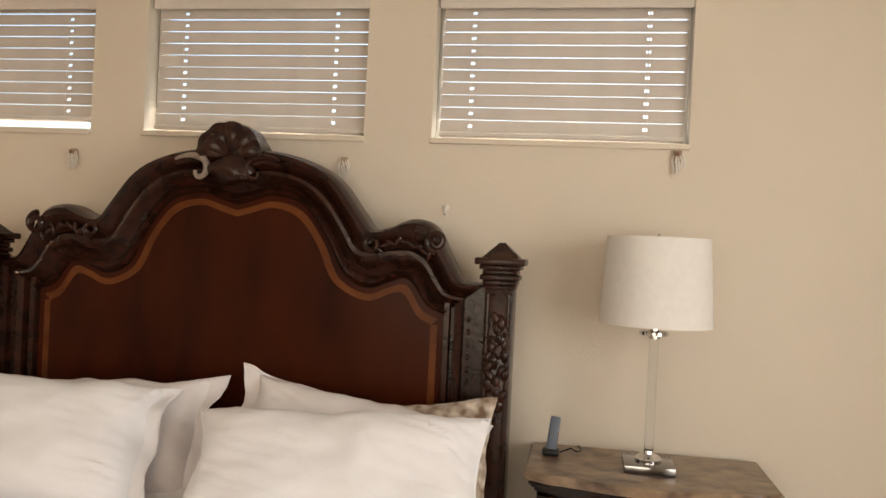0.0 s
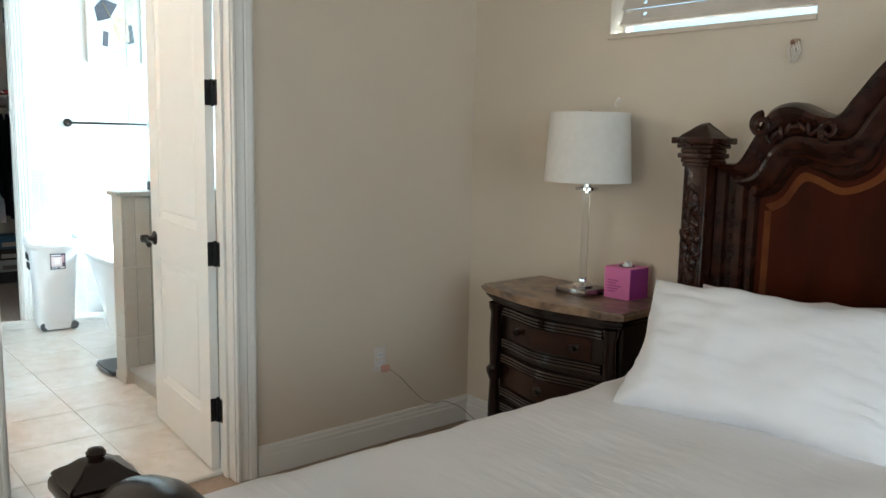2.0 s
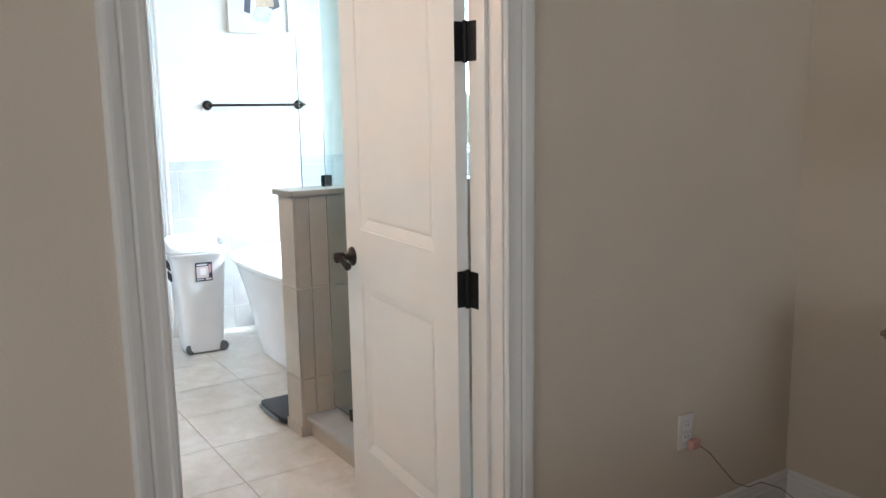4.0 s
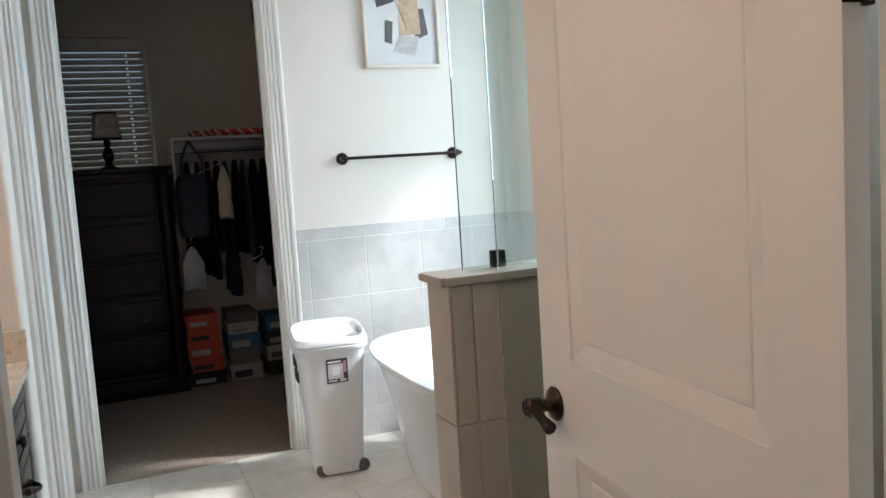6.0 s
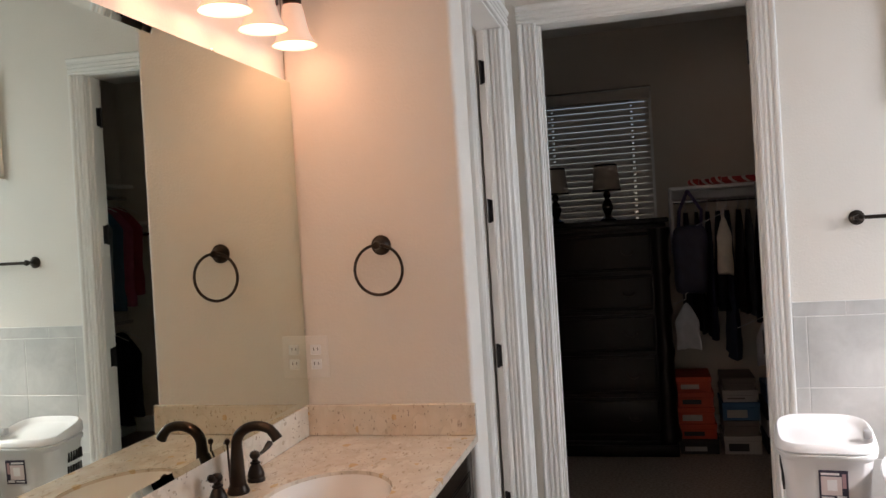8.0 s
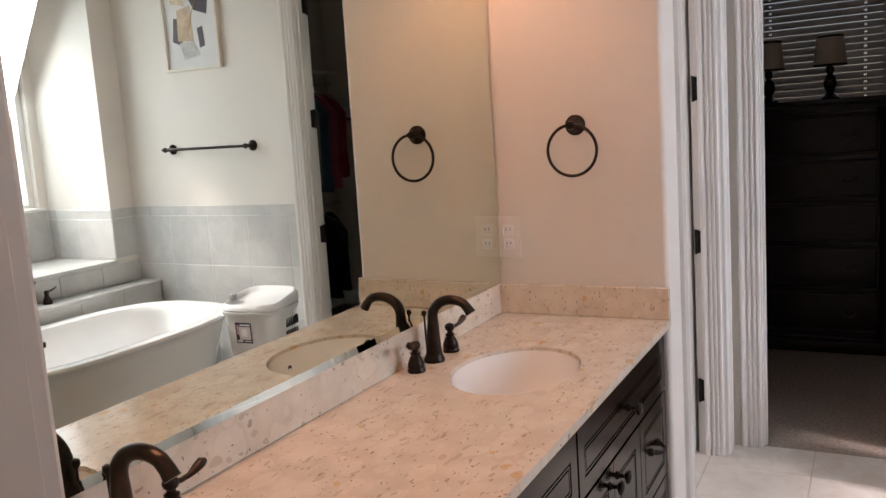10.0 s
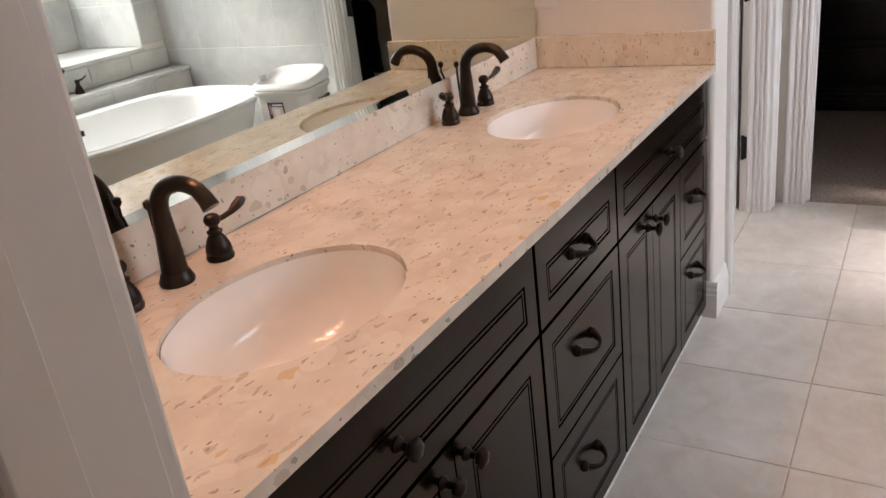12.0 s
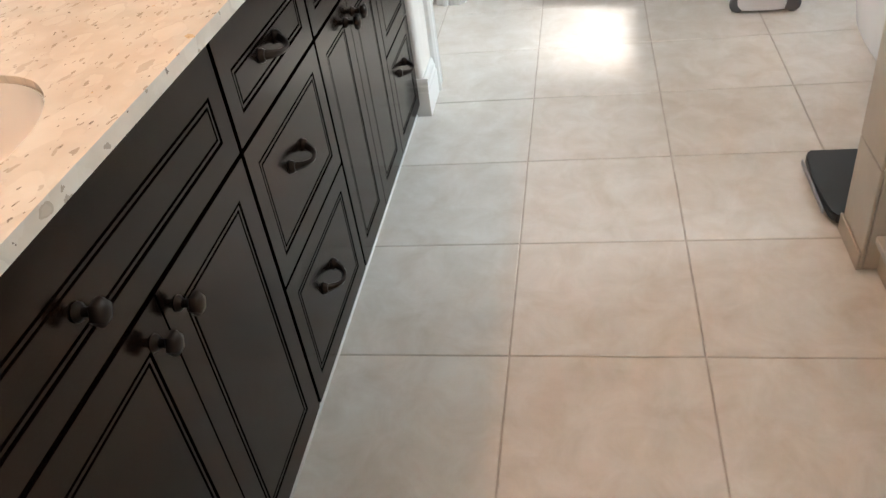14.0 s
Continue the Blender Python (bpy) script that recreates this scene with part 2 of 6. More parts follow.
top("wall_vanity", box_bm(RING_X - 0.12, BATH_X, VAN_Y - 0.12, VAN_Y, -0.1, CEIL), M_WALL_BATH, "cream painted wall behind the vanity", "wall", "structure")
top("wall_ring", box_bm(RING_X - 0.12, RING_X, VAN_Y, STUB_Y, -0.1, CEIL, 0.018, 4), M_WALL_BATH, "cream textured end wall beside the vanity with rounded corner", "wall", "structure", smooth=True)
top("wall_toilet", wall_holes("x", STUB_Y, -0.115, CLO_X, RING_X - 0.1, -0.1, CEIL, [(T0 - J, T1 + J, -0.1, DTOP + J)]), M_WALL_BATH, "cream wall with the toilet room doorway", "wall", "structure")
top("wall_toilet_back", wall_holes("x", -1.1, -0.1, CLO_X, RING_X, -0.1, CEIL, [(-6.3, -5.7, 1.45, 2.35)]), M_WALL_BATH, "cream wall of the toilet room", "wall", "structure")
top("wall_toilet_east", box_bm(RING_X - 0.12, RING_X, -1.1, VAN_Y - 0.12, -0.1, CEIL), M_WALL_BATH, "cream wall of the toilet room", "wall", "structure")
top("wall_closet_door", wall_holes("y", CLO_X, -0.12, -1.1, ALC_Y, -0.1, CEIL, [(C0 - J, C1 + J, -0.1, CTOP + J)]), M_WALL_BATH, "cream painted wall with the closet doorway", "wall", "structure")
top("wall_alcove_side", box_bm(CLO_X - 0.12, ALC_X, ALC_Y, WIN_Y, -0.1, CEIL), M_WALL_BATH, "cream painted side of the window alcove", "wall", "structure")
BW0, BW1, BWZ0, BWZ1 = -6.33, -4.74, 1.16, 2.62
top("wall_bath_window", wall_holes("x", WIN_Y, 0.16, CLO_X - 0.12, BATH_X, -0.1, CEIL, [(BW0, BW1, BWZ0, BWZ1)]), M_WALL_BATH, "cream wall with the tub window", "wall", "structure")
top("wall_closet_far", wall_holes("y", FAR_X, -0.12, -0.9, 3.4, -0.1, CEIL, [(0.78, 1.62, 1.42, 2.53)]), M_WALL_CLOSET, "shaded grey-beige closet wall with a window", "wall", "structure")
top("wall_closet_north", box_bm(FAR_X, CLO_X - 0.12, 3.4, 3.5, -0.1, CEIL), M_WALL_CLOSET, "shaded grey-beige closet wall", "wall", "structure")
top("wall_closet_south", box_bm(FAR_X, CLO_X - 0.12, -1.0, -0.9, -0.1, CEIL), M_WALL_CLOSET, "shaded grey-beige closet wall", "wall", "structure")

# overhang out of view, added to block the sun from the transom windows
top("sun_block_eave", box_bm(BED_X - 0.13, ROOM_E + 0.12, HEAD_Y + 0.161, HEAD_Y + 0.80, 2.62, 2.72), M_TRIM, "unseen eave added to keep sun off the bedroom windows", "eave", "structure")

# ---------- trim ----------
CAS_PLAIN = [(0, 0), (0, 0.010), (0.004, 0.014), (0.013, 0.014), (0.017, 0.008), (0.030, 0.010), (0.046, 0.014), (0.052, 0.010), (0.058, 0.017), (0.074, 0.021), (0.082, 0.021), (0.090, 0.013), (0.090, 0)]
CAS = [(0, 0), (0, 0.012), (0.003, 0.016), (0.010, 0.018), (0.014, 0.010), (0.020, 0.010), (0.024, 0.017), (0.031, 0.018), (0.035, 0.010), (0.041, 0.010), (0.045, 0.018), (0.053, 0.019), (0.057, 0.011), (0.063, 0.012), (0.067, 0.020), (0.077, 0.024), (0.084, 0.024), (0.090, 0.014), (0.090, 0)]


def casing(name, axis, face, out, a0, a1, ztop, label, profile=CAS):
    """Moulded door trim round an opening a0..a1 in a wall face; out is the side (+1/-1) that it stands proud of."""
    ob = thing(name, label, "door trim", kind="structure")
    for a, s in ((a0, -1), (a1, 1)):
        pts = [(a + s * u, face + out * v) for u, v in profile]
        if axis == "y":
            pts = [(v, u) for u, v in pts]
        part("casing_leg", extrude_profile(pts, "z", 0.0, ztop), M_TRIM, ob, smooth=False)
    pts = [(face + out * v, ztop + u) for u, v in profile]
    bm = extrude_profile(pts, axis, a0 - 0.09, a1 + 0.09)
    part("casing_head", bm, M_TRIM, ob, smooth=False)
    return ob


def jamb(name, axis, p0, p1, a0, a1, ztop, stop_at, label):
    ob = thing(name, label, "door frame", kind="structure")
    def B(u0, u1, v0, v1, z0, z1):
        return box_bm(v0, v1, u0, u1, z0, z1, 0.001) if axis == "y" else box_bm(u0, u1, v0, v1, z0, z1, 0.001)
    part("jamb_side", B(a0 - J, a0, p0, p1, 0, ztop), M_TRIM, ob)
    part("jamb_side", B(a1, a1 + J, p0, p1, 0, ztop), M_TRIM, ob)
    part("jamb_head", B(a0 - J, a1 + J, p0, p1, ztop, ztop + J), M_TRIM, ob)
    s0, s1 = stop_at
    part("door_stop", B(a0, a0 + 0.012, s0, s1, 0, ztop - 0.001), M_TRIM, ob)
    part("door_stop", B(a1 - 0.012, a1, s0, s1, 0, ztop - 0.001), M_TRIM, ob)
    return ob


jamb("door_frame_1", "y", BATH_X - 0.012, BED_X, D0, D1, DTOP, (BATH_X + 0.040, BATH_X + 0.075), "white painted bathroom door frame")
casing("trim_bedroom_door", "y", BED_X, 1, D0 - 0.006, D1 + 0.006, DTOP + 0.006, "white moulded casing round the bathroom doorway", CAS_PLAIN)
casing("trim_bath_door", "y", BATH_X - 0.012, -1, D0 - 0.006, D1 + 0.030, DTOP + 0.006, "white moulded casing on the bathroom side")
toilet_frame = jamb("door_frame_2", "x", STUB_Y - 0.115, STUB_Y, T0, T1, DTOP, (STUB_Y - 0.055, STUB_Y - 0.015), "white painted toilet door frame")
part("stop_moulding", extrude_profile([(T0 + 0.9 * v, STUB_Y - 0.004 - 0.9 * u) for u, v in CAS], "z", 0.0, DTOP - 0.002), M_TRIM, toilet_frame, smooth=False)
casing("trim_toilet_door", "x", STUB_Y, 1, T0 - 0.006, T1 + 0.006, DTOP + 0.006, "white moulded casing round the toilet doorway")
jamb("door_frame_3", "y", CLO_X - 0.12, CLO_X, C0, C1, CTOP, (CLO_X - 0.06, CLO_X - 0.025), "white painted closet door frame")
casing("trim_closet_door", "y", CLO_X, 1, C0 - 0.006, C1 + 0.006, CTOP + 0.006, "white fluted casing round the closet doorway")

BASE = [(0, 0), (0.016, 0), (0.016, 0.085), (0.013, 0.090), (0.013, 0.106), (0.009, 0.112), (0.009, 0.122), (0.004, 0.132), (0, 0.132)]


def baseboard(name, axis, face, out, a0, a1):
    pts = [(face + out * u, v) for u, v in BASE]
    return top(name, extrude_profile(pts, axis, a0, a1), M_TRIM, "white moulded baseboard", "baseboard", "structure")


baseboard("baseboard_west", "y", BED_X, 1, D1 + 0.098, HEAD_Y)
baseboard("baseboard_west_south", "y", BED_X, 1, ROOM_S, D0 - 0.098)
baseboard("baseboard_north", "x", HEAD_Y, -1, BED_X + 0.017, ROOM_E)
baseboard("baseboard_east", "y", ROOM_E, -1, ROOM_S, HEAD_Y - 0.017)
baseboard("baseboard_south", "x", ROOM_S, 1, BED_X + 0.017, ROOM_E - 0.017)
baseboard("baseboard_stub", "y", RING_X, 1, 0.905, STUB_Y + 0.016)
baseboard("baseboard_stub_end", "x", STUB_Y, 1, T1 + 0.098, RING_X)
baseboard("baseboard_closet_far", "y", FAR_X, 1, -0.88, 3.38)
baseboard("baseboard_closet_north", "x", 3.4, -1, FAR_X + 0.017, CLO_X - 0.12)
top("threshold", box_bm(BATH_X - 0.004, BATH_X + 0.024, D0 + 0.001, D1 - 0.001, -0.012, 0.003, 0.002), mat("aluminium_strip", (0.5, 0.47, 0.42), 0.4, metal=0.8), "thin metal strip between carpet and tile", "threshold", "structure")


# ---------- doors ----------
def inset_panel(bm, face, steps):
    for thickness, depth in steps:
        bmesh.ops.inset_region(bm, faces=[face], thickness=thickness, depth=depth, use_even_offset=True)


def panel_slab(w, h, t, panels, steps):
    """A slab 0..w in x, 0..h in z, centred in y, with moulded panels (x0, x1, z0, z1) on both faces."""
    xs = sorted({0, w, *[p[0] for p in panels], *[p[1] for p in panels]})
    zs = sorted({0, h, *[p[2] for p in panels], *[p[3] for p in panels]})
    bm = bmesh.new()
    keep = []
    for s in (-1, 1):
        v = {(i, j): bm.verts.new((x, s * t / 2, z)) for i, x in enumerate(xs) for j, z in enumerate(zs)}
        for i in range(len(xs) - 1):
            for j in range(len(zs) - 1):
                q = [v[i, j], v[i + 1, j], v[i + 1, j + 1], v[i, j + 1]]
                f = bm.faces.new(q if s < 0 else q[::-1])
                if any(abs(xs[i] - p[0]) < 1e-6 and abs(xs[i + 1] - p[1]) < 1e-6 and abs(zs[j] - p[2]) < 1e-6 and abs(zs[j + 1] - p[3]) < 1e-6 for p in panels):
                    keep.append(f)
    bm.normal_update()
    for f in keep:
        inset_panel(bm, f, steps)
    e = bmesh.new()
    bmesh.ops.create_cube(e, size=1, matrix=Matrix.Translation((w / 2, 0, h / 2)) @ Matrix.Diagonal((w, t, h, 1)))
    bmesh.ops.delete(e, geom=[f for f in e.faces if abs(f.normal.y) > 0.5], context="FACES_ONLY")
    return join_bm(bm, e)


DOOR_STEPS = [(0.002, -0.004), (0.006, -0.001), (0.030, -0.007), (0.003, 0.002), (0.008, 0.001)]


def hinge_bm(x, y, z, h=0.105):
    return join_bm(tube([(x, y, z - h / 2), (x, y, z + h / 2)], 0.007, 10), lathe([(0, 0), (0.0075, 0), (0.006, 0.002), (0, 0.003)], 10, (x, y, z + h / 2)), lathe([(0, 0), (0.0075, 0), (0.006, -0.002), (0, -0.003)], 10, (x, y, z - h / 2)))


def leaf_bm(x0, x1, z0, z1, y0, y1, r=0.012):
    """A hinge leaf with two rounded corners and sunk screw heads left as shallow discs."""
    pts = [(x0, z0)]
    for k in range(6):
        a = -math.pi / 2 + math.pi / 2 * k / 5
        pts.append((x1 - r + r * math.cos(a), z0 + r + r * math.sin(a)))
    for k in range(6):
        a = math.pi / 2 * k / 5
        pts.append((x1 - r + r * math.cos(a), z1 - r + r * math.sin(a)))
    pts.append((x0, z1))
    bm = extrude_profile(pts, "y", y0, y1)
    screws = [moved(lathe([(0, 0.0004), (0.003, 0.0004), (0.0042, 0.0)], 10), Matrix.Translation((x1 - 0.014 - 0.008 * (k % 2), y0, z0 + 0.018 + (z1 - z0 - 0.036) * k / 2)) @ Matrix.Rotation(radians(90), 4, "X")) for k in range(3)]
    return join_bm(bm, *screws)


def bath_door():
    W, H, T = 0.803, 2.435, 0.035
    hx, hy = -3.078, 2.0
    ang = 175.3
    ob = thing("door_1", "white two-panel interior door standing open into the bathroom", "door", base=(0, 0, 0), kind="structure")
    panels = [(0.13, 0.672, 0.22, 0.838), (0.13, 0.672, 1.028, H - 0.13)]
    bm = panel_slab(W, H, T, panels, DOOR_STEPS)
    R = Matrix.Translation((hx, hy, 0.012)) @ Matrix.Rotation(radians(ang), 4, "Z") @ Matrix.Translation((0.006, 0.0225, 0))
    leaf = part("leaf", moved(bm, R), M_TRIM, ob, smooth=False)
    for side in (-1, 1):
        rose = lathe([(0, 0), (0.034, 0), (0.035, 0.004), (0.030, 0.010), (0.018, 0.014), (0.013, 0.020), (0.013, 0.030), (0.019, 0.036), (0.020, 0.062), (0.016, 0.067), (0.014, 0.065), (0.005, 0.065), (0.004, 0.069), (0, 0.069)], 24)
        moved(rose, Matrix.Translation((W - 0.056, side * T / 2, 0.925)) @ Matrix.Rotation(radians(-90 * side), 4, "X"))
        lev = tube([(W - 0.056, side * (T / 2 + 0.050), 0.925), (W - 0.080, side * (T / 2 + 0.053), 0.920), (W - 0.100, side * (T / 2 + 0.052), 0.912), (W - 0.122, side * (T / 2 + 0.050), 0.905), (W - 0.130, side * (T / 2 + 0.049), 0.902), (W - 0.136, side * (T / 2 + 0.049), 0.902)], [0.016, 0.012, 0.010, 0.013, 0.013, 0.006], 12)
        part("door_handle", moved(join_bm(rose, lev), R), M_BRONZE, ob, "dark bronze lever handle")
    part("latch_plate", moved(box_bm(W - 0.002, W + 0.0015, -0.013, 0.013, 0.915, 0.975), R), M_BRONZE, ob)
    for z in (0.277, 0.953, 1.617, 2.27):
        h = part("hinge", hinge_bm(-3.080, 1.9905, z), M_BLACK, ob, "black butt hinge")
        part("hinge_leaf", leaf_bm(-3.074, -3.028, z - 0.051, z + 0.051, D1 - 0.0025, D1 - 0.0003), M_BLACK, ob)
        part("hinge_leaf", moved(box_bm(-0.0022, -0.0002, -T / 2 + 0.002, T / 2 + 0.001, z - 0.063, z + 0.039, 0.0006), R), M_BLACK, ob)
    return ob


bath_door()


def side_hinges(name, label, items, axis):
    """Open doors behind a wall: leaf and hinges; items (x, y, z)."""
    for x, y, z in items:
        ob = thing(name, label, "hinge", "door hinges", (x, y, z))
        part("knuckle", hinge_bm(x, y, z), M_BLACK, ob)
        part("leaf_plate", box_bm(x - 0.003, x + 0.001, y, y + 0.042, z - 0.05, z + 0.05, 0.0008) if axis == "y" else box_bm(x, x + 0.042, y - 0.001, y + 0.003, z - 0.05, z + 0.05, 0.0008), M_BLACK, ob)


side_hinges("door_hinge", "black butt hinge on the toilet door jamb", [(T0 + 0.006, STUB_Y - 0.105, z) for z in (0.300, 0.978, 1.64, 2.27)], "y")
side_hinges("door_hinge", "black butt hinge on the closet door jamb", [(CLO_X - 0.108, C1 - 0.006, z) for z in (0.290, 0.968, 1.64, 2.28)], "x")
# strike plate on the near jamb
strike = thing("strike_plate", "dark bronze latch strike on the white door jamb", "strike plate", base=(-3.05, D0, 0.955))
part("plate", leaf_bm(-3.074, -3.040, 0.923, 0.989, D0 + 0.0003, D0 + 0.003, 0.010), M_BRONZE, strike)
part("lip", box_bm(-3.081, -3.074, D0 - 0.004, D0 + 0.003, 0.938, 0.976, 0.0015), M_BRONZE, strike)
# closet door folded back inside
cd = thing("door_2", "white two-panel closet door standing open inside the closet", "door", kind="structure")
bm = panel_slab(0.91, 2.44, 0.035, [(0.13, 0.78, 0.22, 0.838), (0.13, 0.78, 1.028, 2.305)], DOOR_STEPS)
part("leaf", moved(bm, Matrix.Translation((CLO_X - 0.122, C1 + 0.012, 0.012)) @ Matrix.Rotation(radians(98), 4, "Z")), M_TRIM, cd, smooth=False)
td = thing("door_3", "white two-panel toilet door standing open", "door", kind="structure")
bm = panel_slab(0.75, 2.435, 0.035, [(0.12, 0.63, 0.22, 0.838), (0.12, 0.63, 1.028, 2.305)], DOOR_STEPS)
part("leaf", moved(bm, Matrix.Translation((T0 - 0.022, STUB_Y - 0.13, 0.012)) @ Matrix.Rotation(radians(-91), 4, "Z")), M_TRIM, td, smooth=False)

# ---------- vanity ----------
FRONT = 0.905


def stone_material():
    """Polished shell-stone: cream ground, broad pale pebbles, small outlined flecks, a few amber chips."""
    m = bpy.data.materials.new("shell_stone")
    m.use_nodes = True
    nt = m.node_tree
    b = nt.nodes["Principled BSDF"]
    b.inputs["Roughness"].default_value = 0.2
    N, L = nt.nodes.new, nt.links.new

    def math_node(op, a, c):
        n = N("ShaderNodeMath")
        n.operation = op
        for k, v in enumerate((a, c)):
            if isinstance(v, (int, float)):
                n.inputs[k].default_value = v
            else:
                L(v, n.inputs[k])
        return n.outputs[0]

    def mix_node(fac, a, c):
        n = N("ShaderNodeMix")
        n.data_type = "RGBA"
        for key, v in (("Factor", fac), ("A", a), ("B", c)):
            if isinstance(v, tuple):
                n.inputs[key].default_value = (*v, 1)
            elif isinstance(v, (int, float)):
                n.inputs[key].default_value = v
            else:
                L(v, n.inputs[key])
        return n.outputs["Result"]

    tc = N("ShaderNodeTexCoord")
    wob = N("ShaderNodeTexNoise")
    wob.inputs["Scale"].default_value, wob.inputs["Detail"].default_value = 22, 4
    L(tc.outputs["Object"], wob.inputs["Vector"])
    add = N("ShaderNodeMix")
    add.data_type = "VECTOR"
    add.inputs["Factor"].default_value = 0.035
    L(tc.outputs["Object"], add.inputs[4])
    L(wob.outputs["Color"], add.inputs[5])

    def cells(scale, rot, stretch):
        mp = N("ShaderNodeMapping")
        mp.inputs["Rotation"].default_value = (0.2, 0.1, rot)
        mp.inputs["Scale"].default_value = stretch
        L(add.outputs[1], mp.inputs[0])
        v = N("ShaderNodeTexVoronoi")
        v.inputs["Scale"].default_value = scale
        L(mp.outputs[0], v.inputs["Vector"])
        sep = N("ShaderNodeSeparateColor")
        L(v.outputs["Color"], sep.inputs[0])
        return v.outputs["Distance"], sep.outputs

    def chips(scale, rot, stretch, rare, size):
        """1 inside a chip: only some cells have one, each with its own size."""
        d, c = cells(scale, rot, stretch)
        r = math_node("MULTIPLY", c[2], size)
        return math_node("MULTIPLY", math_node("GREATER_THAN", c[1], rare), math_node("LESS_THAN", d, r)), d, r, c

    cloud = N("ShaderNodeTexNoise")
    cloud.inputs["Scale"].default_value, cloud.inputs["Detail"].default_value = 14, 8
    L(tc.outputs["Object"], cloud.inputs["Vector"])
    fac = N("ShaderNodeMapRange")
    fac.inputs["From Min"].default_value, fac.inputs["From Max"].default_value = 0.35, 0.65
    L(cloud.outputs["Fac"], fac.inputs["Value"])
    col = mix_node(fac.outputs[0], (0.63, 0.54, 0.44), (0.72, 0.64, 0.54))
    # broad pale pebbles
    peb, d, r, c = chips(13, 0.5, (1, 1.5, 1), 0.35, 0.75)
    col = mix_node(math_node("MULTIPLY", peb, 0.42), col, (0.77, 0.70, 0.60))
    rim = math_node("MULTIPLY", peb, math_node("GREATER_THAN", d, math_node("MULTIPLY", r, 0.90)))
    col = mix_node(math_node("MULTIPLY", rim, 0.28), col, (0.46, 0.37, 0.28))
    peb, d, r, c = chips(34, -0.3, (1, 1.7, 1), 0.5, 0.6)
    col = mix_node(math_node("MULTIPLY", peb, 0.30), col, (0.76, 0.69, 0.60))
    # tan chips of middle size, then thin dark flecks in two directions
    for scale, rot, stretch, rare, size, tone, amount in (
            (30, 0.9, (0.7, 2.2, 1), 0.80, 0.44, (0.43, 0.34, 0.26), 0.5),
            (46, -0.6, (0.6, 2.0, 1), 0.78, 0.36, (0.34, 0.26, 0.185), 0.55),
            (64, 0.4, (0.6, 2.1, 1), 0.78, 0.36, (0.27, 0.20, 0.14), 0.62),
            (115, 1.6, (0.8, 1.6, 1), 0.88, 0.36, (0.14, 0.10, 0.075), 0.75)):
        f, d, r, c = chips(scale, rot, stretch, rare, size)
        col = mix_node(math_node("MULTIPLY", f, amount), col, tone)
        core = math_node("MULTIPLY", f, math_node("LESS_THAN", d, math_node("MULTIPLY", r, 0.66)))
        col = mix_node(math_node("MULTIPLY", core, 0.5 if scale < 60 else 0.0), col, (0.56, 0.47, 0.37))
    amber, d, r, c = chips(24, 0.2, (1, 1.4, 1), 0.93, 0.45)
    col = mix_node(math_node("MULTIPLY", amber, 0.6), col, (0.62, 0.38, 0.14))
    L(col, b.inputs["Base Color"])
    return m


M_STONE = stone_material()


def overlay_front(x0, x1, z0, z1, margin, head=0.0):
    """A drawer or door front with a routed, raised centre; stands 0.02 proud of the carcass."""
    w, h = x1 - x0, z1 - z0
    bm = panel_slab(w, h, 0.020, [(margin, w - margin, margin, h - margin - head)], [(0.0008, -0.0055), (0.0042, 0), (0.0008, 0.0045), (0.0045, 0), (0.0008, -0.0035), (0.0030, 0), (0.0012, 0.0035)])
    bmesh.ops.recalc_face_normals(bm, faces=bm.faces)
    return moved(bm, Matrix.Translation((x0, FRONT + 0.010, z0)))


def pull_bm(x, z):
    y = FRONT + 0.020
    a = math.radians(28)
    pts = []
    for k in range(13):
        s = -1 + 2 * k / 12
        pts.append((x + 0.042 * s, y + 0.030 * (1 - abs(s) ** 2.6) + 0.001, z - 0.006 * (1 - s * s)))
    rod = tube(pts, [0.0098, 0.0085, 0.0070, 0.0060, 0.0055, 0.0052, 0.0051, 0.0052, 0.0055, 0.0060, 0.0070, 0.0085, 0.0098], 8)
    feet = [moved(lathe([(0, 0), (0.0135, 0), (0.013, 0.004), (0.009, 0.009), (0, 0.010)], 14), Matrix.Translation((x + s * 0.042, y, z)) @ Matrix.Rotation(radians(-90), 4, "X")) for s in (-1, 1)]
    return join_bm(rod, *feet)


def knob_bm(x, z):
    y = FRONT + 0.020
    turn = Matrix.Translation((x, y, z)) @ Matrix.Rotation(radians(-90), 4, "X")
    body = moved(lathe([(0, 0), (0.0125, 0), (0.012, 0.003), (0.0065, 0.008), (0.006, 0.017), (0.010, 0.021)], 14), turn)
    head = moved(lathe([(0.010, 0.020), (0.0175, 0.024), (0.0185, 0.030), (0.015, 0.035), (0.007, 0.0375), (0, 0.038)], 6), turn)
    return join_bm(body, head)


vanity = thing("vanity_cabinet", "espresso-painted double vanity cabinet with raised-panel doors and drawers", "cabinet", base=(-4.23, 0.62, 0))
part("carcass", join_bm(box_bm(RING_X + 0.003, BATH_X - 0.015, FRONT - 0.02, FRONT, 0.0, 0.8575, 0.001), box_bm(RING_X + 0.003, RING_X + 0.021, VAN_Y + 0.002, FRONT - 0.0205, 0.0, 0.8575), box_bm(BATH_X - 0.033, BATH_X - 0.015, VAN_Y + 0.002, FRONT - 0.0205, 0.0, 0.8575), box_bm(RING_X + 0.022, BATH_X - 0.034, VAN_Y + 0.002, FRONT - 0.0205, 0.09, 0.106)), M_ESPRESSO, vanity)
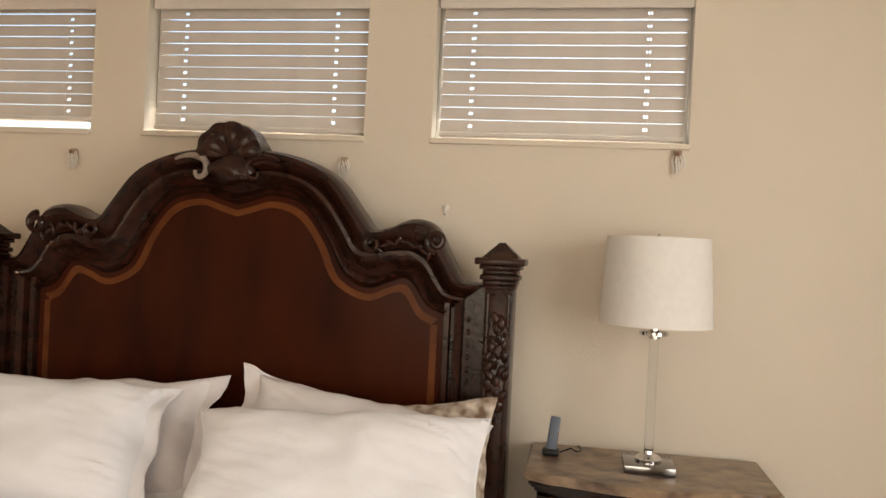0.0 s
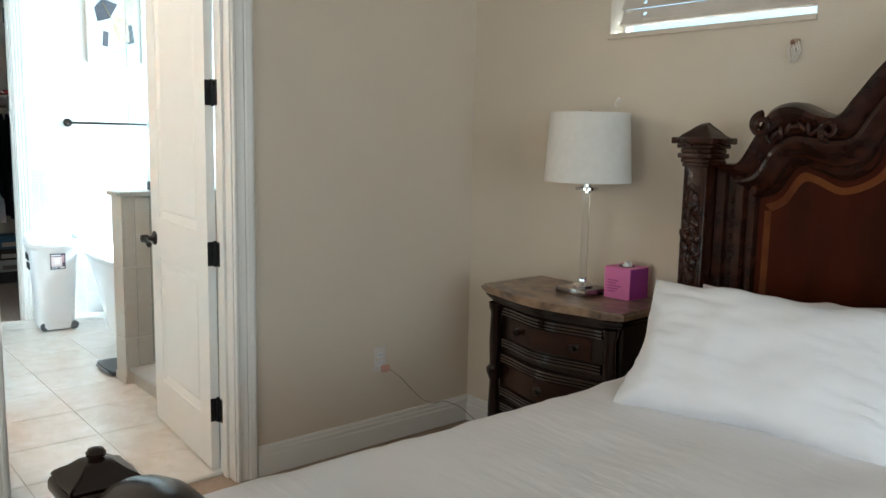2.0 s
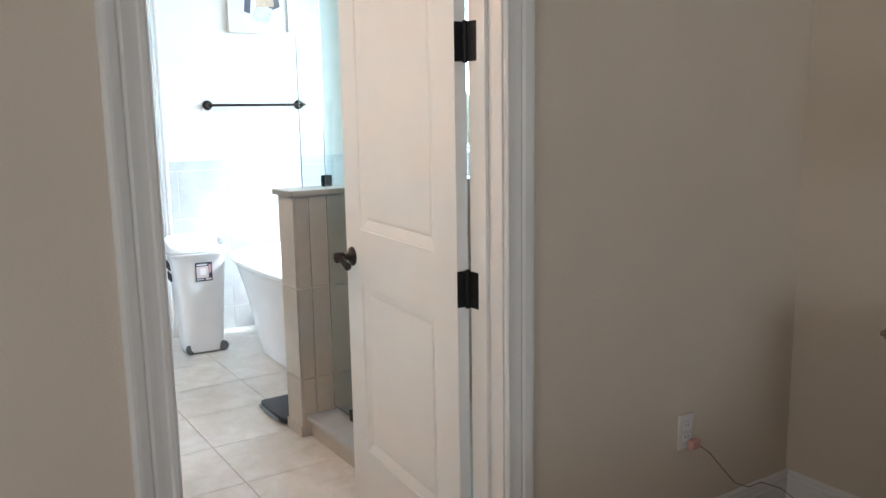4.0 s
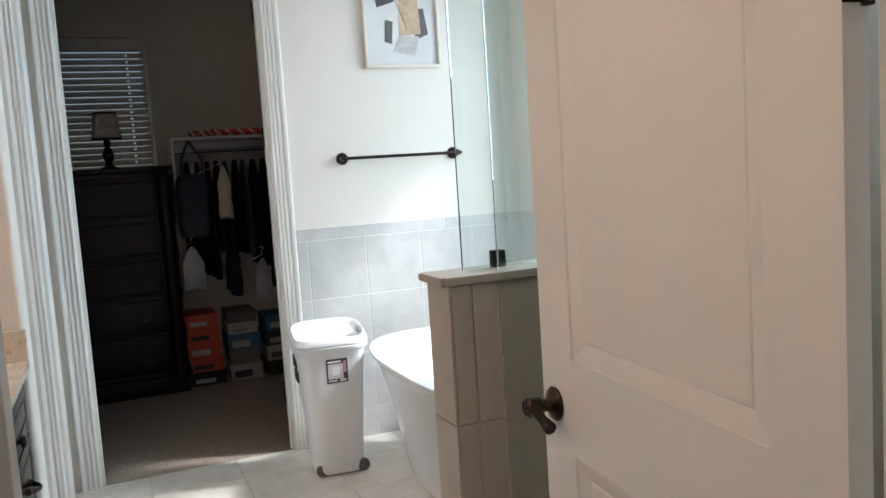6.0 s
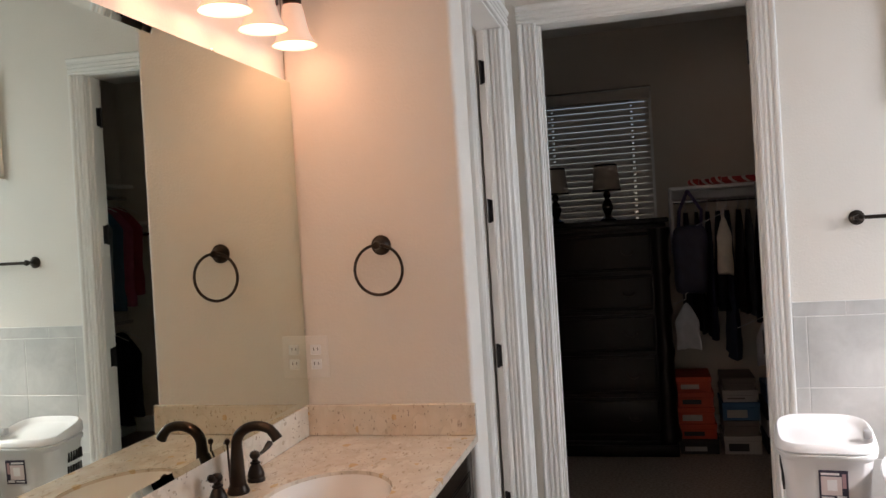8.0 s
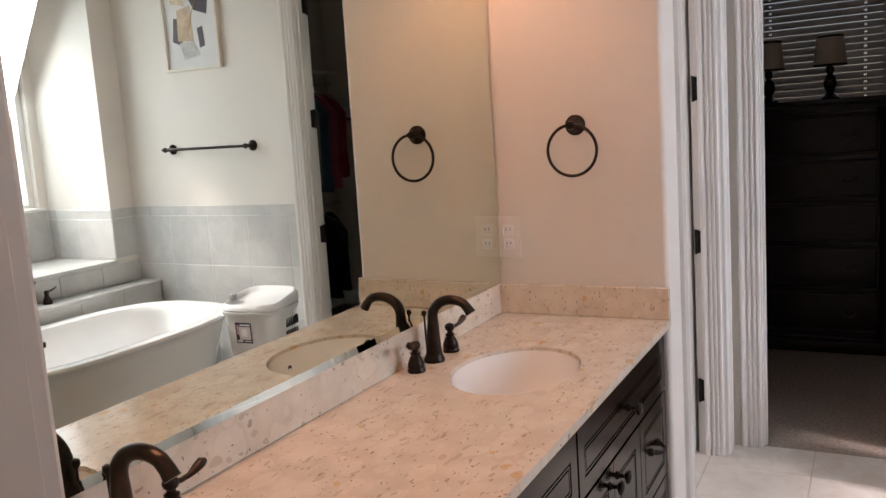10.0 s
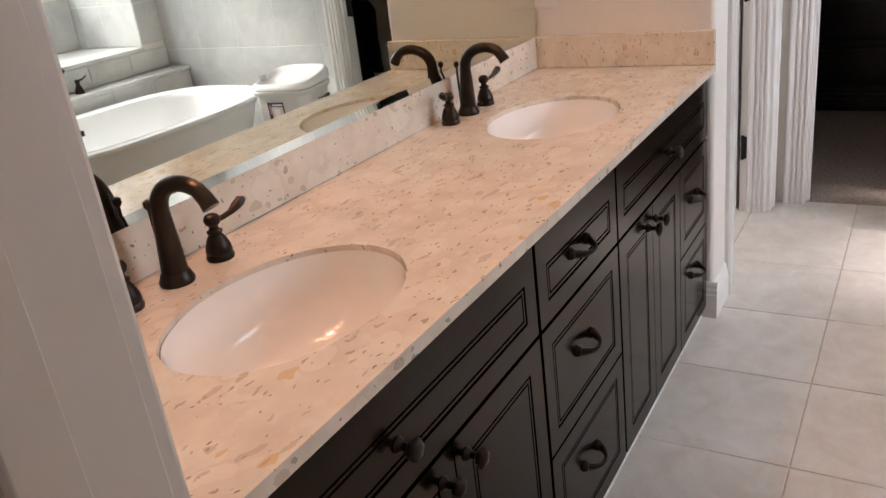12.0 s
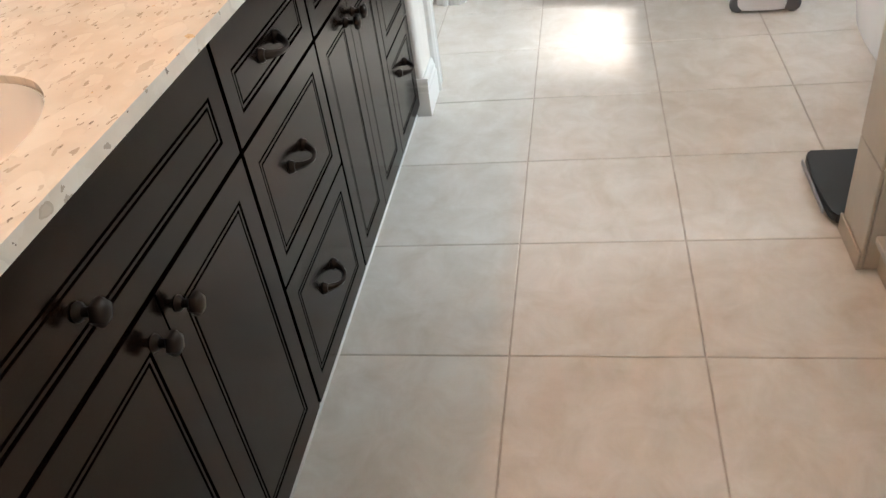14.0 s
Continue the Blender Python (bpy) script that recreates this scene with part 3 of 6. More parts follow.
part("caulk_line", box_bm(RING_X + 0.003, BATH_X - 0.016, FRONT + 0.0005, FRONT + 0.007, 0.0, 0.008, 0.002), mat("white_caulk", (0.7, 0.69, 0.66), 0.6), vanity)
Z1, Z2, Z3, Z4 = 0.845, 0.655, 0.645, 0.045


def front(kind, x0, x1, z0, z1, hardware, margin=0.042):
    f = part(kind, overlay_front(x0, x1, z0, z1, margin, 0.027 if z1 == Z1 else 0.0), M_ESPRESSO, vanity, smooth=False)
    for h, hx, hz in hardware:
        part("pull" if h == "pull" else "knob", pull_bm(hx, hz) if h == "pull" else knob_bm(hx, hz), M_BRONZE, f, "oil-rubbed bronze " + h)


front("drawer", -5.395, -4.517, Z2, Z1, [("knob", -4.955, 0.735)])
front("door", -4.785, -4.517, Z4, Z3, [("knob", -4.752, 0.592)], 0.05)
front("door", -5.058, -4.789, Z4, Z3, [("knob", -4.822, 0.592)], 0.05)
front("drawer", -5.395, -5.064, 0.365, Z3, [("pull", -5.232, 0.51)])
front("drawer", -5.395, -5.064, Z4, 0.358, [("pull", -5.232, 0.255)])
front("drawer", -4.505, -4.060, Z2, Z1, [("pull", -4.272, 0.742)])
front("drawer", -4.505, -4.060, 0.358, Z3, [("pull", -4.272, 0.515)])
front("drawer", -4.505, -4.060, Z4, 0.351, [("pull", -4.272, 0.212)])
front("drawer", -4.047, -3.085, Z2, Z1, [("knob", -3.57, 0.735)])
front("door", -4.047, -3.706, Z4, Z3, [("knob", -3.742, 0.597)], 0.05)
front("door", -3.702, -3.365, Z4, Z3, [("knob", -3.664, 0.597)], 0.05)
front("drawer", -3.358, -3.085, 0.365, Z3, [("pull", -3.22, 0.51)])
front("drawer", -3.358, -3.085, Z4, 0.358, [("pull", -3.22, 0.255)])

SINKS = [(-3.665, 0.685, 0.225, 0.168), (-4.775, 0.668, 0.222, 0.170)]
CT = 0.881


def counter_bm():
    bm = bmesh.new()
    x0, x1, y0, y1 = RING_X + 0.001, BATH_X - 0.013, VAN_Y + 0.001, 0.948
    loops = [[(x0, y0), (x1, y0), (x1, y1), (x0, y1)]]
    rng = random.Random(4)
    for cx, cy, a, b in SINKS:
        n = 64
        loops.append([(cx + a * math.cos(2 * math.pi * k / n) * (1 + rng.uniform(-0.006, 0.006)), cy + b * math.sin(2 * math.pi * k / n) * (1 + rng.uniform(-0.006, 0.006))) for k in range(n)])
    edges = []
    for lp in loops:
        vs = [bm.verts.new((x, y, CT)) for x, y in lp]
        edges += [bm.edges.new((vs[i], vs[(i + 1) % len(vs)])) for i in range(len(vs))]
    bmesh.ops.triangle_fill(bm, edges=edges, use_beauty=True)
    inside = [f for f in bm.faces if any(((f.calc_center_median().x - cx) / a) ** 2 + ((f.calc_center_median().y - cy) / b) ** 2 < 0.97 for cx, cy, a, b in SINKS)]
    bmesh.ops.delete(bm, geom=inside, context="FACES")
    geo = bmesh.ops.extrude_face_region(bm, geom=bm.faces[:])
    bmesh.ops.translate(bm, verts=[g for g in geo["geom"] if isinstance(g, bmesh.types.BMVert)], vec=(0, 0, -0.023))
    return bm


top("vanity_countertop", counter_bm(), M_STONE, "polished pinkish shell-stone vanity countertop with two undermount cut-outs", "countertop")
top("vanity_backsplash", box_bm(RING_X + 0.021, BATH_X - 0.013, VAN_Y + 0.001, VAN_Y + 0.019, CT + 0.0005, CT + 0.105, 0.002), M_STONE, "shell-stone backsplash strip along the mirror wall", "backsplash")
top("side_splash", box_bm(RING_X + 0.001, RING_X + 0.020, VAN_Y + 0.001, 0.948, CT + 0.0005, CT + 0.105, 0.002), M_STONE, "shell-stone side splash on the end wall", "backsplash")

M_CHROME = mat("chrome", (0.75, 0.75, 0.76), 0.08, metal=1.0, var=0.02)


def sink(cx, cy, a, b):
    ob = thing("undermount_sink", "white oval porcelain sink set under the stone counter", "sink", "vanity sinks", (cx, cy, CT - 0.16))
    prof = [(1.04, -0.0245), (0.997, -0.0245), (0.992, -0.011), (0.982, -0.010), (0.972, -0.030), (0.925, -0.085), (0.80, -0.125), (0.58, -0.150), (0.30, -0.160), (0.09, -0.163), (0.085, -0.170), (0, -0.170)]
    bm = lathe(prof, 56)
    out = lathe([(1.05, -0.025), (1.0, -0.06), (0.9, -0.12), (0.6, -0.165), (0.0, -0.18)], 40)
    body = moved(join_bm(bm, out), Matrix.Translation((cx, cy, CT)) @ Matrix.Diagonal((a, b, 1, 1)))
    part("bowl", body, M_SINK, ob)
    part("drain", lathe([(0, 0.003), (0.010, 0.003), (0.018, 0.001), (0.020, -0.001)], 20, (cx, cy, CT - 0.163)), M_BRONZE, ob, "bronze sink drain")
    part("overflow", moved(lathe([(0, 0.002), (0.006, 0.002), (0.0085, 0.004), (0.010, 0.0)], 16), Matrix.Translation((cx, cy + b * 0.955, CT - 0.062)) @ Matrix.Rotation(radians(97), 4, "X")), M_BRONZE, ob)
    return ob


for s in SINKS:
    sink(*s)


def faucet(cx, cy):
    ob = thing("widespread_faucet", "oil-rubbed bronze arched faucet with two lever handles", "faucet", "vanity faucets", (cx, cy, CT))
    foot = lathe([(0, 0.0), (0.030, 0.0), (0.031, 0.006), (0.028, 0.012), (0.026, 0.018), (0.024, 0.022)], 24, (cx, cy, CT))
    pts, rad = [], []
    for k in range(19):
        s = k / 18
        if s < 0.45:
            u = s / 0.45
            pts.append((cx, cy + 0.004 * u, CT + 0.018 + 0.115 * u)); rad.append(0.0235 - 0.0085 * u)
        else:
            u = (s - 0.45) / 0.55
            a = math.pi * (1 - 0.70 * u)
            pts.append((cx, cy + 0.004 + 0.064 + 0.064 * math.cos(a), CT + 0.133 + 0.050 * math.sin(a))); rad.append(0.0155 - 0.0022 * u)
    pts.append((cx, cy + 0.118, CT + 0.160)); rad.append(0.0138)
    pts.append((cx, cy + 0.127, CT + 0.146)); rad.append(0.0152)
    part("spout", join_bm(foot, tube(pts, rad, 16)), M_BRONZE, ob)
    part("lift_rod", join_bm(tube([(cx, cy - 0.022, CT + 0.02), (cx, cy - 0.024, CT + 0.135)], 0.003, 8), lathe([(0, 0), (0.005, 0.0), (0.008, 0.006), (0.007, 0.014), (0, 0.018)], 12, (cx, cy - 0.024, CT + 0.132))), M_BRONZE, ob)
    for s in (-1, 1):
        hx = cx + s * 0.105
        part("handle_base", lathe([(0, 0), (0.025, 0), (0.026, 0.006), (0.023, 0.012), (0.0245, 0.015), (0.0225, 0.026), (0.017, 0.040), (0.0115, 0.048), (0.0145, 0.051), (0.0145, 0.054), (0.009, 0.057), (0.0085, 0.063), (0.0135, 0.067), (0.0155, 0.075), (0.012, 0.083), (0.006, 0.086), (0, 0.0865)], 22, (hx, cy, CT)), M_BRONZE, ob)
        part("lever", tube([(hx, cy, CT + 0.073), (hx + s * 0.018, cy + 0.006, CT + 0.072), (hx + s * 0.034, cy + 0.011, CT + 0.076), (hx + s * 0.048, cy + 0.015, CT + 0.084), (hx + s * 0.060, cy + 0.018, CT + 0.091), (hx + s * 0.068, cy + 0.020, CT + 0.092)], [0.007, 0.005, 0.0055, 0.009, 0.010, 0.005], 10), M_BRONZE, ob)
    return ob


faucet(-3.665, 0.435)
faucet(-4.785, 0.410)

M_MIRROR = mat("silvered_glass", (0.735, 0.795, 0.715), 0.008, metal=1.0, var=0.0)
mw, mh = (BATH_X - 0.10) - (RING_X + 0.006), 1.115
bm = bmesh.new()
bmesh.ops.create_cube(bm, size=1, matrix=Matrix.Translation((mw / 2, 0, mh / 2)) @ Matrix.Diagonal((mw, 0.0068, mh, 1)))
f = [f for f in bm.faces if f.normal.y > 0.5][0]
bmesh.ops.inset_region(bm, faces=[f], thickness=0.026, depth=-0.0034)
mirror = top("wall_mirror", bm, M_MIRROR, "wide frameless mirror with bright slanted border above the vanity", "mirror")
mirror.matrix_world = pose(RING_X + 0.006, VAN_Y + 0.0142, CT + 0.107, -0.35, 0, 0.62)
for cx in (-4.9, -4.0):
    top("mirror_clip", moved(lathe([(0, 0), (0.011, 0.0), (0.010, 0.005), (0, 0.007)], 14), Matrix.Translation((cx, VAN_Y + 0.012, CT + 1.226)) @ Matrix.Rotation(radians(-90), 4, "X")), M_CHROME, "small clear clip holding the mirror edge", "mirror clip", group="mirror clips", smooth=True)

M_BULB = mat("lit_bulb", (1, 0.8, 0.6), 0.5, var=0, emit=(1.0, 0.66, 0.42), estr=9)
M_FROST = mat("frosted_glass", (0.95, 0.78, 0.66), 0.5, var=0.04, emit=(1.0, 0.60, 0.42), estr=0.35)


def vanity_light(cx, watts, n=4, gap=0.225):
    ob = thing("vanity_light", "bronze bath bar light with bell-shaped frosted shades, lit warm", "wall lamp", "vanity lights", (cx, VAN_Y, 2.40))
    half = gap * (n - 1) / 2
    part("backplate", box_bm(cx - half - 0.1, cx + half + 0.1, VAN_Y + 0.001, VAN_Y + 0.022, 2.355, 2.445, 0.008, 2), M_BRONZE, ob)
    for k in range(n):
        x = cx - half + gap * k
        part("arm", tube([(x, VAN_Y + 0.02, 2.40), (x, VAN_Y + 0.07, 2.412), (x, VAN_Y + 0.105, 2.395), (x, VAN_Y + 0.112, 2.36)], 0.008, 10), M_BRONZE, ob)
        part("socket", lathe([(0.012, 0.02), (0.026, 0.012), (0.032, 0.0), (0.030, -0.02), (0.024, -0.024)], 20, (x, VAN_Y + 0.112, 2.345)), M_BRONZE, ob)
        sh = part("shade", lathe([(0.030, 0.0), (0.036, -0.02), (0.042, -0.055), (0.050, -0.090), (0.064, -0.118), (0.074, -0.130), (0.072, -0.131), (0.061, -0.116), (0.047, -0.088), (0.039, -0.055), (0.033, -0.02), (0.027, 0.0)], 28, (x, VAN_Y + 0.112, 2.32)), M_FROST, ob, "bell-shaped frosted glass shade")
        sh.visible_shadow = False
        part("bulb", lathe([(0, -0.095), (0.018, -0.088), (0.027, -0.068), (0.024, -0.045), (0.014, -0.02), (0.012, 0.0)], 16, (x, VAN_Y + 0.112, 2.32)), M_BULB, sh)
    for k in range(n):
        x = cx - half + gap * k
        lamp("bulb_light", "POINT", Matrix.Translation((x, VAN_Y + 0.112, 2.20)), watts, (1.0, 0.60, 0.39), 0.03)
    return ob


vanity_light(-4.925, 0.85)
vanity_light(-3.665, 4.3)


def towel_ring():
    y, z = 0.656, 1.524
    ob = thing("towel_ring", "oil-rubbed bronze towel ring on the end wall", "towel ring", base=(RING_X, y, z))
    part("rosette", moved(lathe([(0, 0), (0.034, 0), (0.034, 0.006), (0.027, 0.010), (0.024, 0.018), (0.014, 0.026), (0.010, 0.044), (0.014, 0.05), (0.012, 0.058), (0, 0.06)], 28), Matrix.Translation((RING_X + 0.0003, y, z)) @ Matrix.Rotation(radians(90), 4, "Y")), M_BRONZE, ob)
    R = 0.083
    pts = [(RING_X + 0.048, y + R * math.sin(a), z - R + 0.002 + R * math.cos(a)) for a in [2 * math.pi * k / 48 for k in range(48)]]
    part("ring", tube(pts, 0.0052, 10, True), M_BRONZE, ob)


towel_ring()

M_IVORY = mat("ivory_switch_plastic", (0.74, 0.70, 0.66), 0.35, var=0.02)
M_SLOT = mat("slot_black", (0.02, 0.02, 0.02), 0.6)


def outlet(m, w=0.07, gang=1, label="white duplex wall outlet"):
    """Local frame: plate in x-z, facing -y."""
    ob = thing("wall_outlet", label, "outlet")
    ob.matrix_world = m
    def P(name, bm, material, lab=""):
        o = new(name, finish(name, bm, material, True)); o.parent = ob
        return tagged(o, lab)
    P("plate", box_bm(-w / 2, w / 2, -0.006, -0.0003, -0.058, 0.058, 0.002, 2), M_IVORY)
    for s in (-1, 1):
        P("socket_face", box_bm(-0.017, 0.017, -0.008, -0.006, s * 0.02 - 0.014, s * 0.02 + 0.014, 0.003, 2), M_WHITE_PL)
        for d in (-1, 1):
            P("slot", box_bm(d * 0.0065 - 0.001, d * 0.0065 + 0.001, -0.0085, -0.008, s * 0.02 - 0.002, s * 0.02 + 0.006), M_SLOT)
    return ob


outlet(pose(RING_X, 0.396, 1.152, 0, 0, 90) @ Matrix.Diagonal((1.12, 1.0, 1.25, 1.0)), 0.078, label="white duplex outlet on the end wall above the counter")
outlet(pose(BED_X, 2.733, 0.412, 0, 0, 90), label="white duplex outlet with a pink plug and thin cord")

# ---------- west wall of the bathroom: towel bar, picture ----------
tb = thing("towel_bar", "oil-rubbed bronze towel bar on the white wall", "towel bar", base=(CLO_X, 2.7, 1.508))
for y in (2.40, 3.035):
    part("post", moved(lathe([(0, 0), (0.032, 0), (0.032, 0.006), (0.025, 0.010), (0.022, 0.018), (0.012, 0.026), (0.010, 0.055), (0.015, 0.06), (0.016, 0.072), (0.010, 0.08), (0, 0.081)], 26), Matrix.Translation((CLO_X + 0.0003, y, 1.508)) @ Matrix.Rotation(radians(90), 4, "Y")), M_BRONZE, tb)
part("bar", tube([(CLO_X + 0.066, 2.375, 1.508), (CLO_X + 0.066, 3.06, 1.508)], 0.0085, 12), M_BRONZE, tb)

pic = thing("framed_picture", "abstract collage print in a thin cream frame", "picture", base=(CLO_X, 2.775, 2.3))
PY0, PY1, PZ0, PZ1 = 2.563, 2.993, 1.975, 2.56
M_FRAME = mat("cream_frame_wood", (0.70, 0.64, 0.55), 0.45, var=0.06, scale=20)
for n, b in (("frame_rail", (PY0, PY1, PZ0, PZ0 + 0.016)), ("frame_rail", (PY0, PY1, PZ1 - 0.016, PZ1)), ("frame_rail", (PY0, PY0 + 0.016, PZ0 + 0.0162, PZ1 - 0.0162)), ("frame_rail", (PY1 - 0.016, PY1, PZ0 + 0.0162, PZ1 - 0.0162))):
    part(n, box_bm(CLO_X + 0.001, CLO_X + 0.030, *b, 0.003), M_FRAME, pic)
part("paper", box_bm(CLO_X + 0.004, CLO_X + 0.012, PY0 + 0.014, PY1 - 0.014, PZ0 + 0.014, PZ1 - 0.014), mat("print_paper", (0.66, 0.66, 0.66), 0.8, var=0.03), pic)
for col, pts in (((0.10, 0.09, 0.10), [(0.08, 0.30), (0.17, 0.33), (0.23, 0.44), (0.12, 0.47), (0.06, 0.40)]), ((0.12, 0.11, 0.12), [(0.11, 0.13), (0.15, 0.12), (0.16, 0.23), (0.12, 0.24)]),
                 ((0.13, 0.12, 0.13), [(0.28, 0.14), (0.35, 0.17), (0.33, 0.30), (0.26, 0.29)]), ((0.55, 0.42, 0.30), [(0.19, 0.16), (0.31, 0.17), (0.30, 0.34), (0.20, 0.36)]),
                 ((0.52, 0.50, 0.50), [(0.15, 0.08), (0.27, 0.06), (0.30, 0.16), (0.19, 0.16)]), ((0.60, 0.50, 0.36), [(0.24, 0.36), (0.34, 0.38), (0.36, 0.50), (0.27, 0.48)])):
    k = 1.05
    part("print_shape", extrude_profile([(PY0 + u * k, PZ0 + v * k) for u, v in pts], "x", CLO_X + 0.0125, CLO_X + 0.0135 + 0.0004 * col[0]), mat("print_ink", col, 0.8, var=0.15, scale=30), pic, smooth=False)
part("gold_line", tube([(CLO_X + 0.0145, PY0 + 0.13, PZ0 + 0.46), (CLO_X + 0.0145, PY0 + 0.20, PZ0 + 0.33), (CLO_X + 0.0145, PY0 + 0.25, PZ0 + 0.20)], 0.002, 6), mat("gold_ink", (0.5, 0.36, 0.15), 0.4, metal=0.6), pic)

# ---------- tub corner ----------
GREY_BED = mat("mortar_pale_grey", (0.70, 0.69, 0.67), 0.9, var=0.1, scale=30)


def tile_wall(owner, axis, face, out, a0, a1, z0, z1, joints_a, joints_z, mat_=None, gap=0.003, proud=0.008):
    """Tiles between joint lines as pieces of a wall part; axis 'y' lies on a wall of constant x, 'x' on one of constant y."""
    bed = box_bm(min(face, face + out * 0.0066), max(face, face + out * 0.0066), a0, a1, z0, z1) if axis == "y" else box_bm(a0, a1, min(face, face + out * 0.0066), max(face, face + out * 0.0066), z0, z1)
    part("grout_bed", bed, GREY_BED, owner, smooth=False)
    for za, zb, ja in joints_z:
        cuts = [a0, *[a for a in sorted(ja) if a0 + 0.01 < a < a1 - 0.01], a1]
        for u, v in zip(cuts, cuts[1:]):
            p0, p1 = sorted((face + out * 0.003, face + out * proud))
            bm = box_bm(p0, p1, u + gap / 2, v - gap / 2, za + gap / 2, zb - gap / 2, 0.0018) if axis == "y" else box_bm(u + gap / 2, v - gap / 2, p0, p1, za + gap / 2, zb - gap / 2, 0.0018)
            part("tile", bm, mat_ or M_TILE_WALL, owner, smooth=False)


ja = [2.494 + 0.315 * k for k in range(-2, 6)]
jc = [2.651 + 0.312 * k for k in range(-2, 6)]
wains = thing("wall_tiling_west", "pale grey ceramic wall tiles with a bullnose cap row", "wall tile", kind="structure")
rows_w = [(0.0, 0.157, ja), (0.157, 0.469, ja), (0.469, 0.781, ja), (0.781, 1.093, ja), (1.093, 1.156, jc)]
tile_wall(wains, "y", CLO_X, 1, C1 + 0.098, ALC_Y - 0.001, 0.0, 1.156, None, rows_w)
alc = thing("wall_tiling_alcove", "pale grey ceramic tiles round the window alcove", "wall tile", kind="structure")
jx = [ALC_X + 0.02 - 0.315 * k for k in range(-8, 3)]
tile_wall(alc, "x", ALC_Y, -1, CLO_X + 0.009, ALC_X, 0.84, 1.156, None, [(0.84, 1.093, jx), (1.093, 1.156, jx)])
jy = [ALC_Y + 0.30, ALC_Y + 0.5]
tile_wall(alc, "y", ALC_X, 1, ALC_Y - 0.008, WIN_Y, 0.835, 1.156, None, [(0.835, 1.093, jy), (1.093, 1.156, jy)])
tile_wall(alc, "x", WIN_Y, -1, ALC_X + 0.009, -4.701, 0.835, 1.156, None, [(0.835, 1.156, jx)])

ledge = thing("tub_ledge", "two-step tiled ledge with pale stone tops behind the tub", "ledge", base=(-5.5, 3.6, 0), kind="structure")
part("lower_step", box_bm(CLO_X + 0.009, -4.70, 3.27, WIN_Y - 0.009, 0.0, 0.655), GREY_BED, ledge, smooth=False)
part("lower_top", box_bm(CLO_X + 0.009, -4.70, 3.245, ALC_Y - 0.012, 0.656, 0.680, 0.006, 2), M_TILE_WALL, ledge, "pale stone ledge top")
part("upper_step", box_bm(CLO_X + 0.009, -4.70, ALC_Y - 0.010, WIN_Y - 0.009, 0.6555, 0.806), GREY_BED, ledge, smooth=False)
part("upper_top", box_bm(ALC_X + 0.009, -4.70, ALC_Y - 0.03, WIN_Y - 0.009, 0.8075, 0.834, 0.006, 2), M_TILE_WALL, ledge, "pale stone ledge top")
for k in range(7):
    a = CLO_X + 0.011 + 0.31 * k
    b = min(a + 0.307, -4.702)
    part("tile", box_bm(a, b, 3.260, 3.268, 0.345, 0.653, 0.0015), M_TILE_WALL, ledge, smooth=False)
    part("tile", box_bm(a, b, 3.260, 3.268, 0.035, 0.342, 0.0015), M_TILE_WALL, ledge, smooth=False)
    part("tile", box_bm(a, b, ALC_Y - 0.019, ALC_Y - 0.0115, 0.682, 0.805, 0.0015), M_TILE_WALL, ledge, smooth=False)
top("wall_shower_back", box_bm(-4.70, BATH_X - 0.012, ALC_Y, ALC_Y + 0.1, -0.1, CEIL), M_TILE_WALL, "pale tiled back wall of the shower", "wall", "structure")
top("wall_alcove_east", box_bm(-4.70, -4.58, ALC_Y + 0.1, WIN_Y, -0.1, CEIL), M_WALL_BATH, "cream painted side of the window alcove", "wall", "structure")


def glass_material(name, tint, rough=0.0):
    m = bpy.data.materials.new(name)
    m.use_nodes = True
    nt = m.node_tree
    b = nt.nodes["Principled BSDF"]
    b.inputs["Base Color"].default_value = (*tint, 1)
    b.inputs["Roughness"].default_value = rough
    b.inputs["Transmission Weight"].default_value = 1.0
    b.inputs["IOR"].default_value = 1.45
    return m


M_GLASS = glass_material("greenish_glass", (0.90, 0.965, 0.95))
M_PANE = glass_material("window_glass", (0.97, 0.98, 0.98))


def window(name, axis, p, a0, a1, z0, z1, label, mid=True, f=0.045):
    """White window unit in an opening: frame, mullion, pane, sill. p is the plane of the pane."""
    ob = thing(name, label, "window", kind="structure")
    def B(u0, u1, w0, w1, v0, v1, bev=0.003):
        return box_bm(u0, u1, p + v0, p + v1, w0, w1, bev) if axis == "x" else box_bm(p + v0, p + v1, u0, u1, w0, w1, bev)
    part("window_frame", B(a0, a0 + f, z0, z1, -0.03, 0.03), M_TRIM, ob)
    part("window_frame", B(a1 - f, a1, z0, z1, -0.03, 0.03), M_TRIM, ob)
    part("window_frame", B(a0 + f, a1 - f, z0, z0 + f, -0.03, 0.03), M_TRIM, ob)
    part("window_frame", B(a0 + f, a1 - f, z1 - f, z1, -0.03, 0.03), M_TRIM, ob)
    if mid:
        m = (a0 + a1) / 2
        part("mullion", B(m - 0.02, m + 0.02, z0 + f, z1 - f, -0.025, 0.025), M_TRIM, ob)
    pane = part("pane", B(a0 + f - 0.004, a1 - f + 0.004, z0 + f - 0.004, z1 - f + 0.004, -0.003, 0.003, 0), M_PANE, ob, smooth=False)
    pane.visible_shadow = False
    return ob


w = window("window_4", "x", WIN_Y + 0.07, BW0, BW1, BWZ0, BWZ1, "white framed tub window letting in daylight")
part("window_sill", box_bm(BW0 - 0.03, BW1 + 0.03, WIN_Y - 0.03, WIN_Y + 0.038, BWZ0 - 0.002, BWZ0 + 0.018, 0.005, 2), M_TRIM, w)


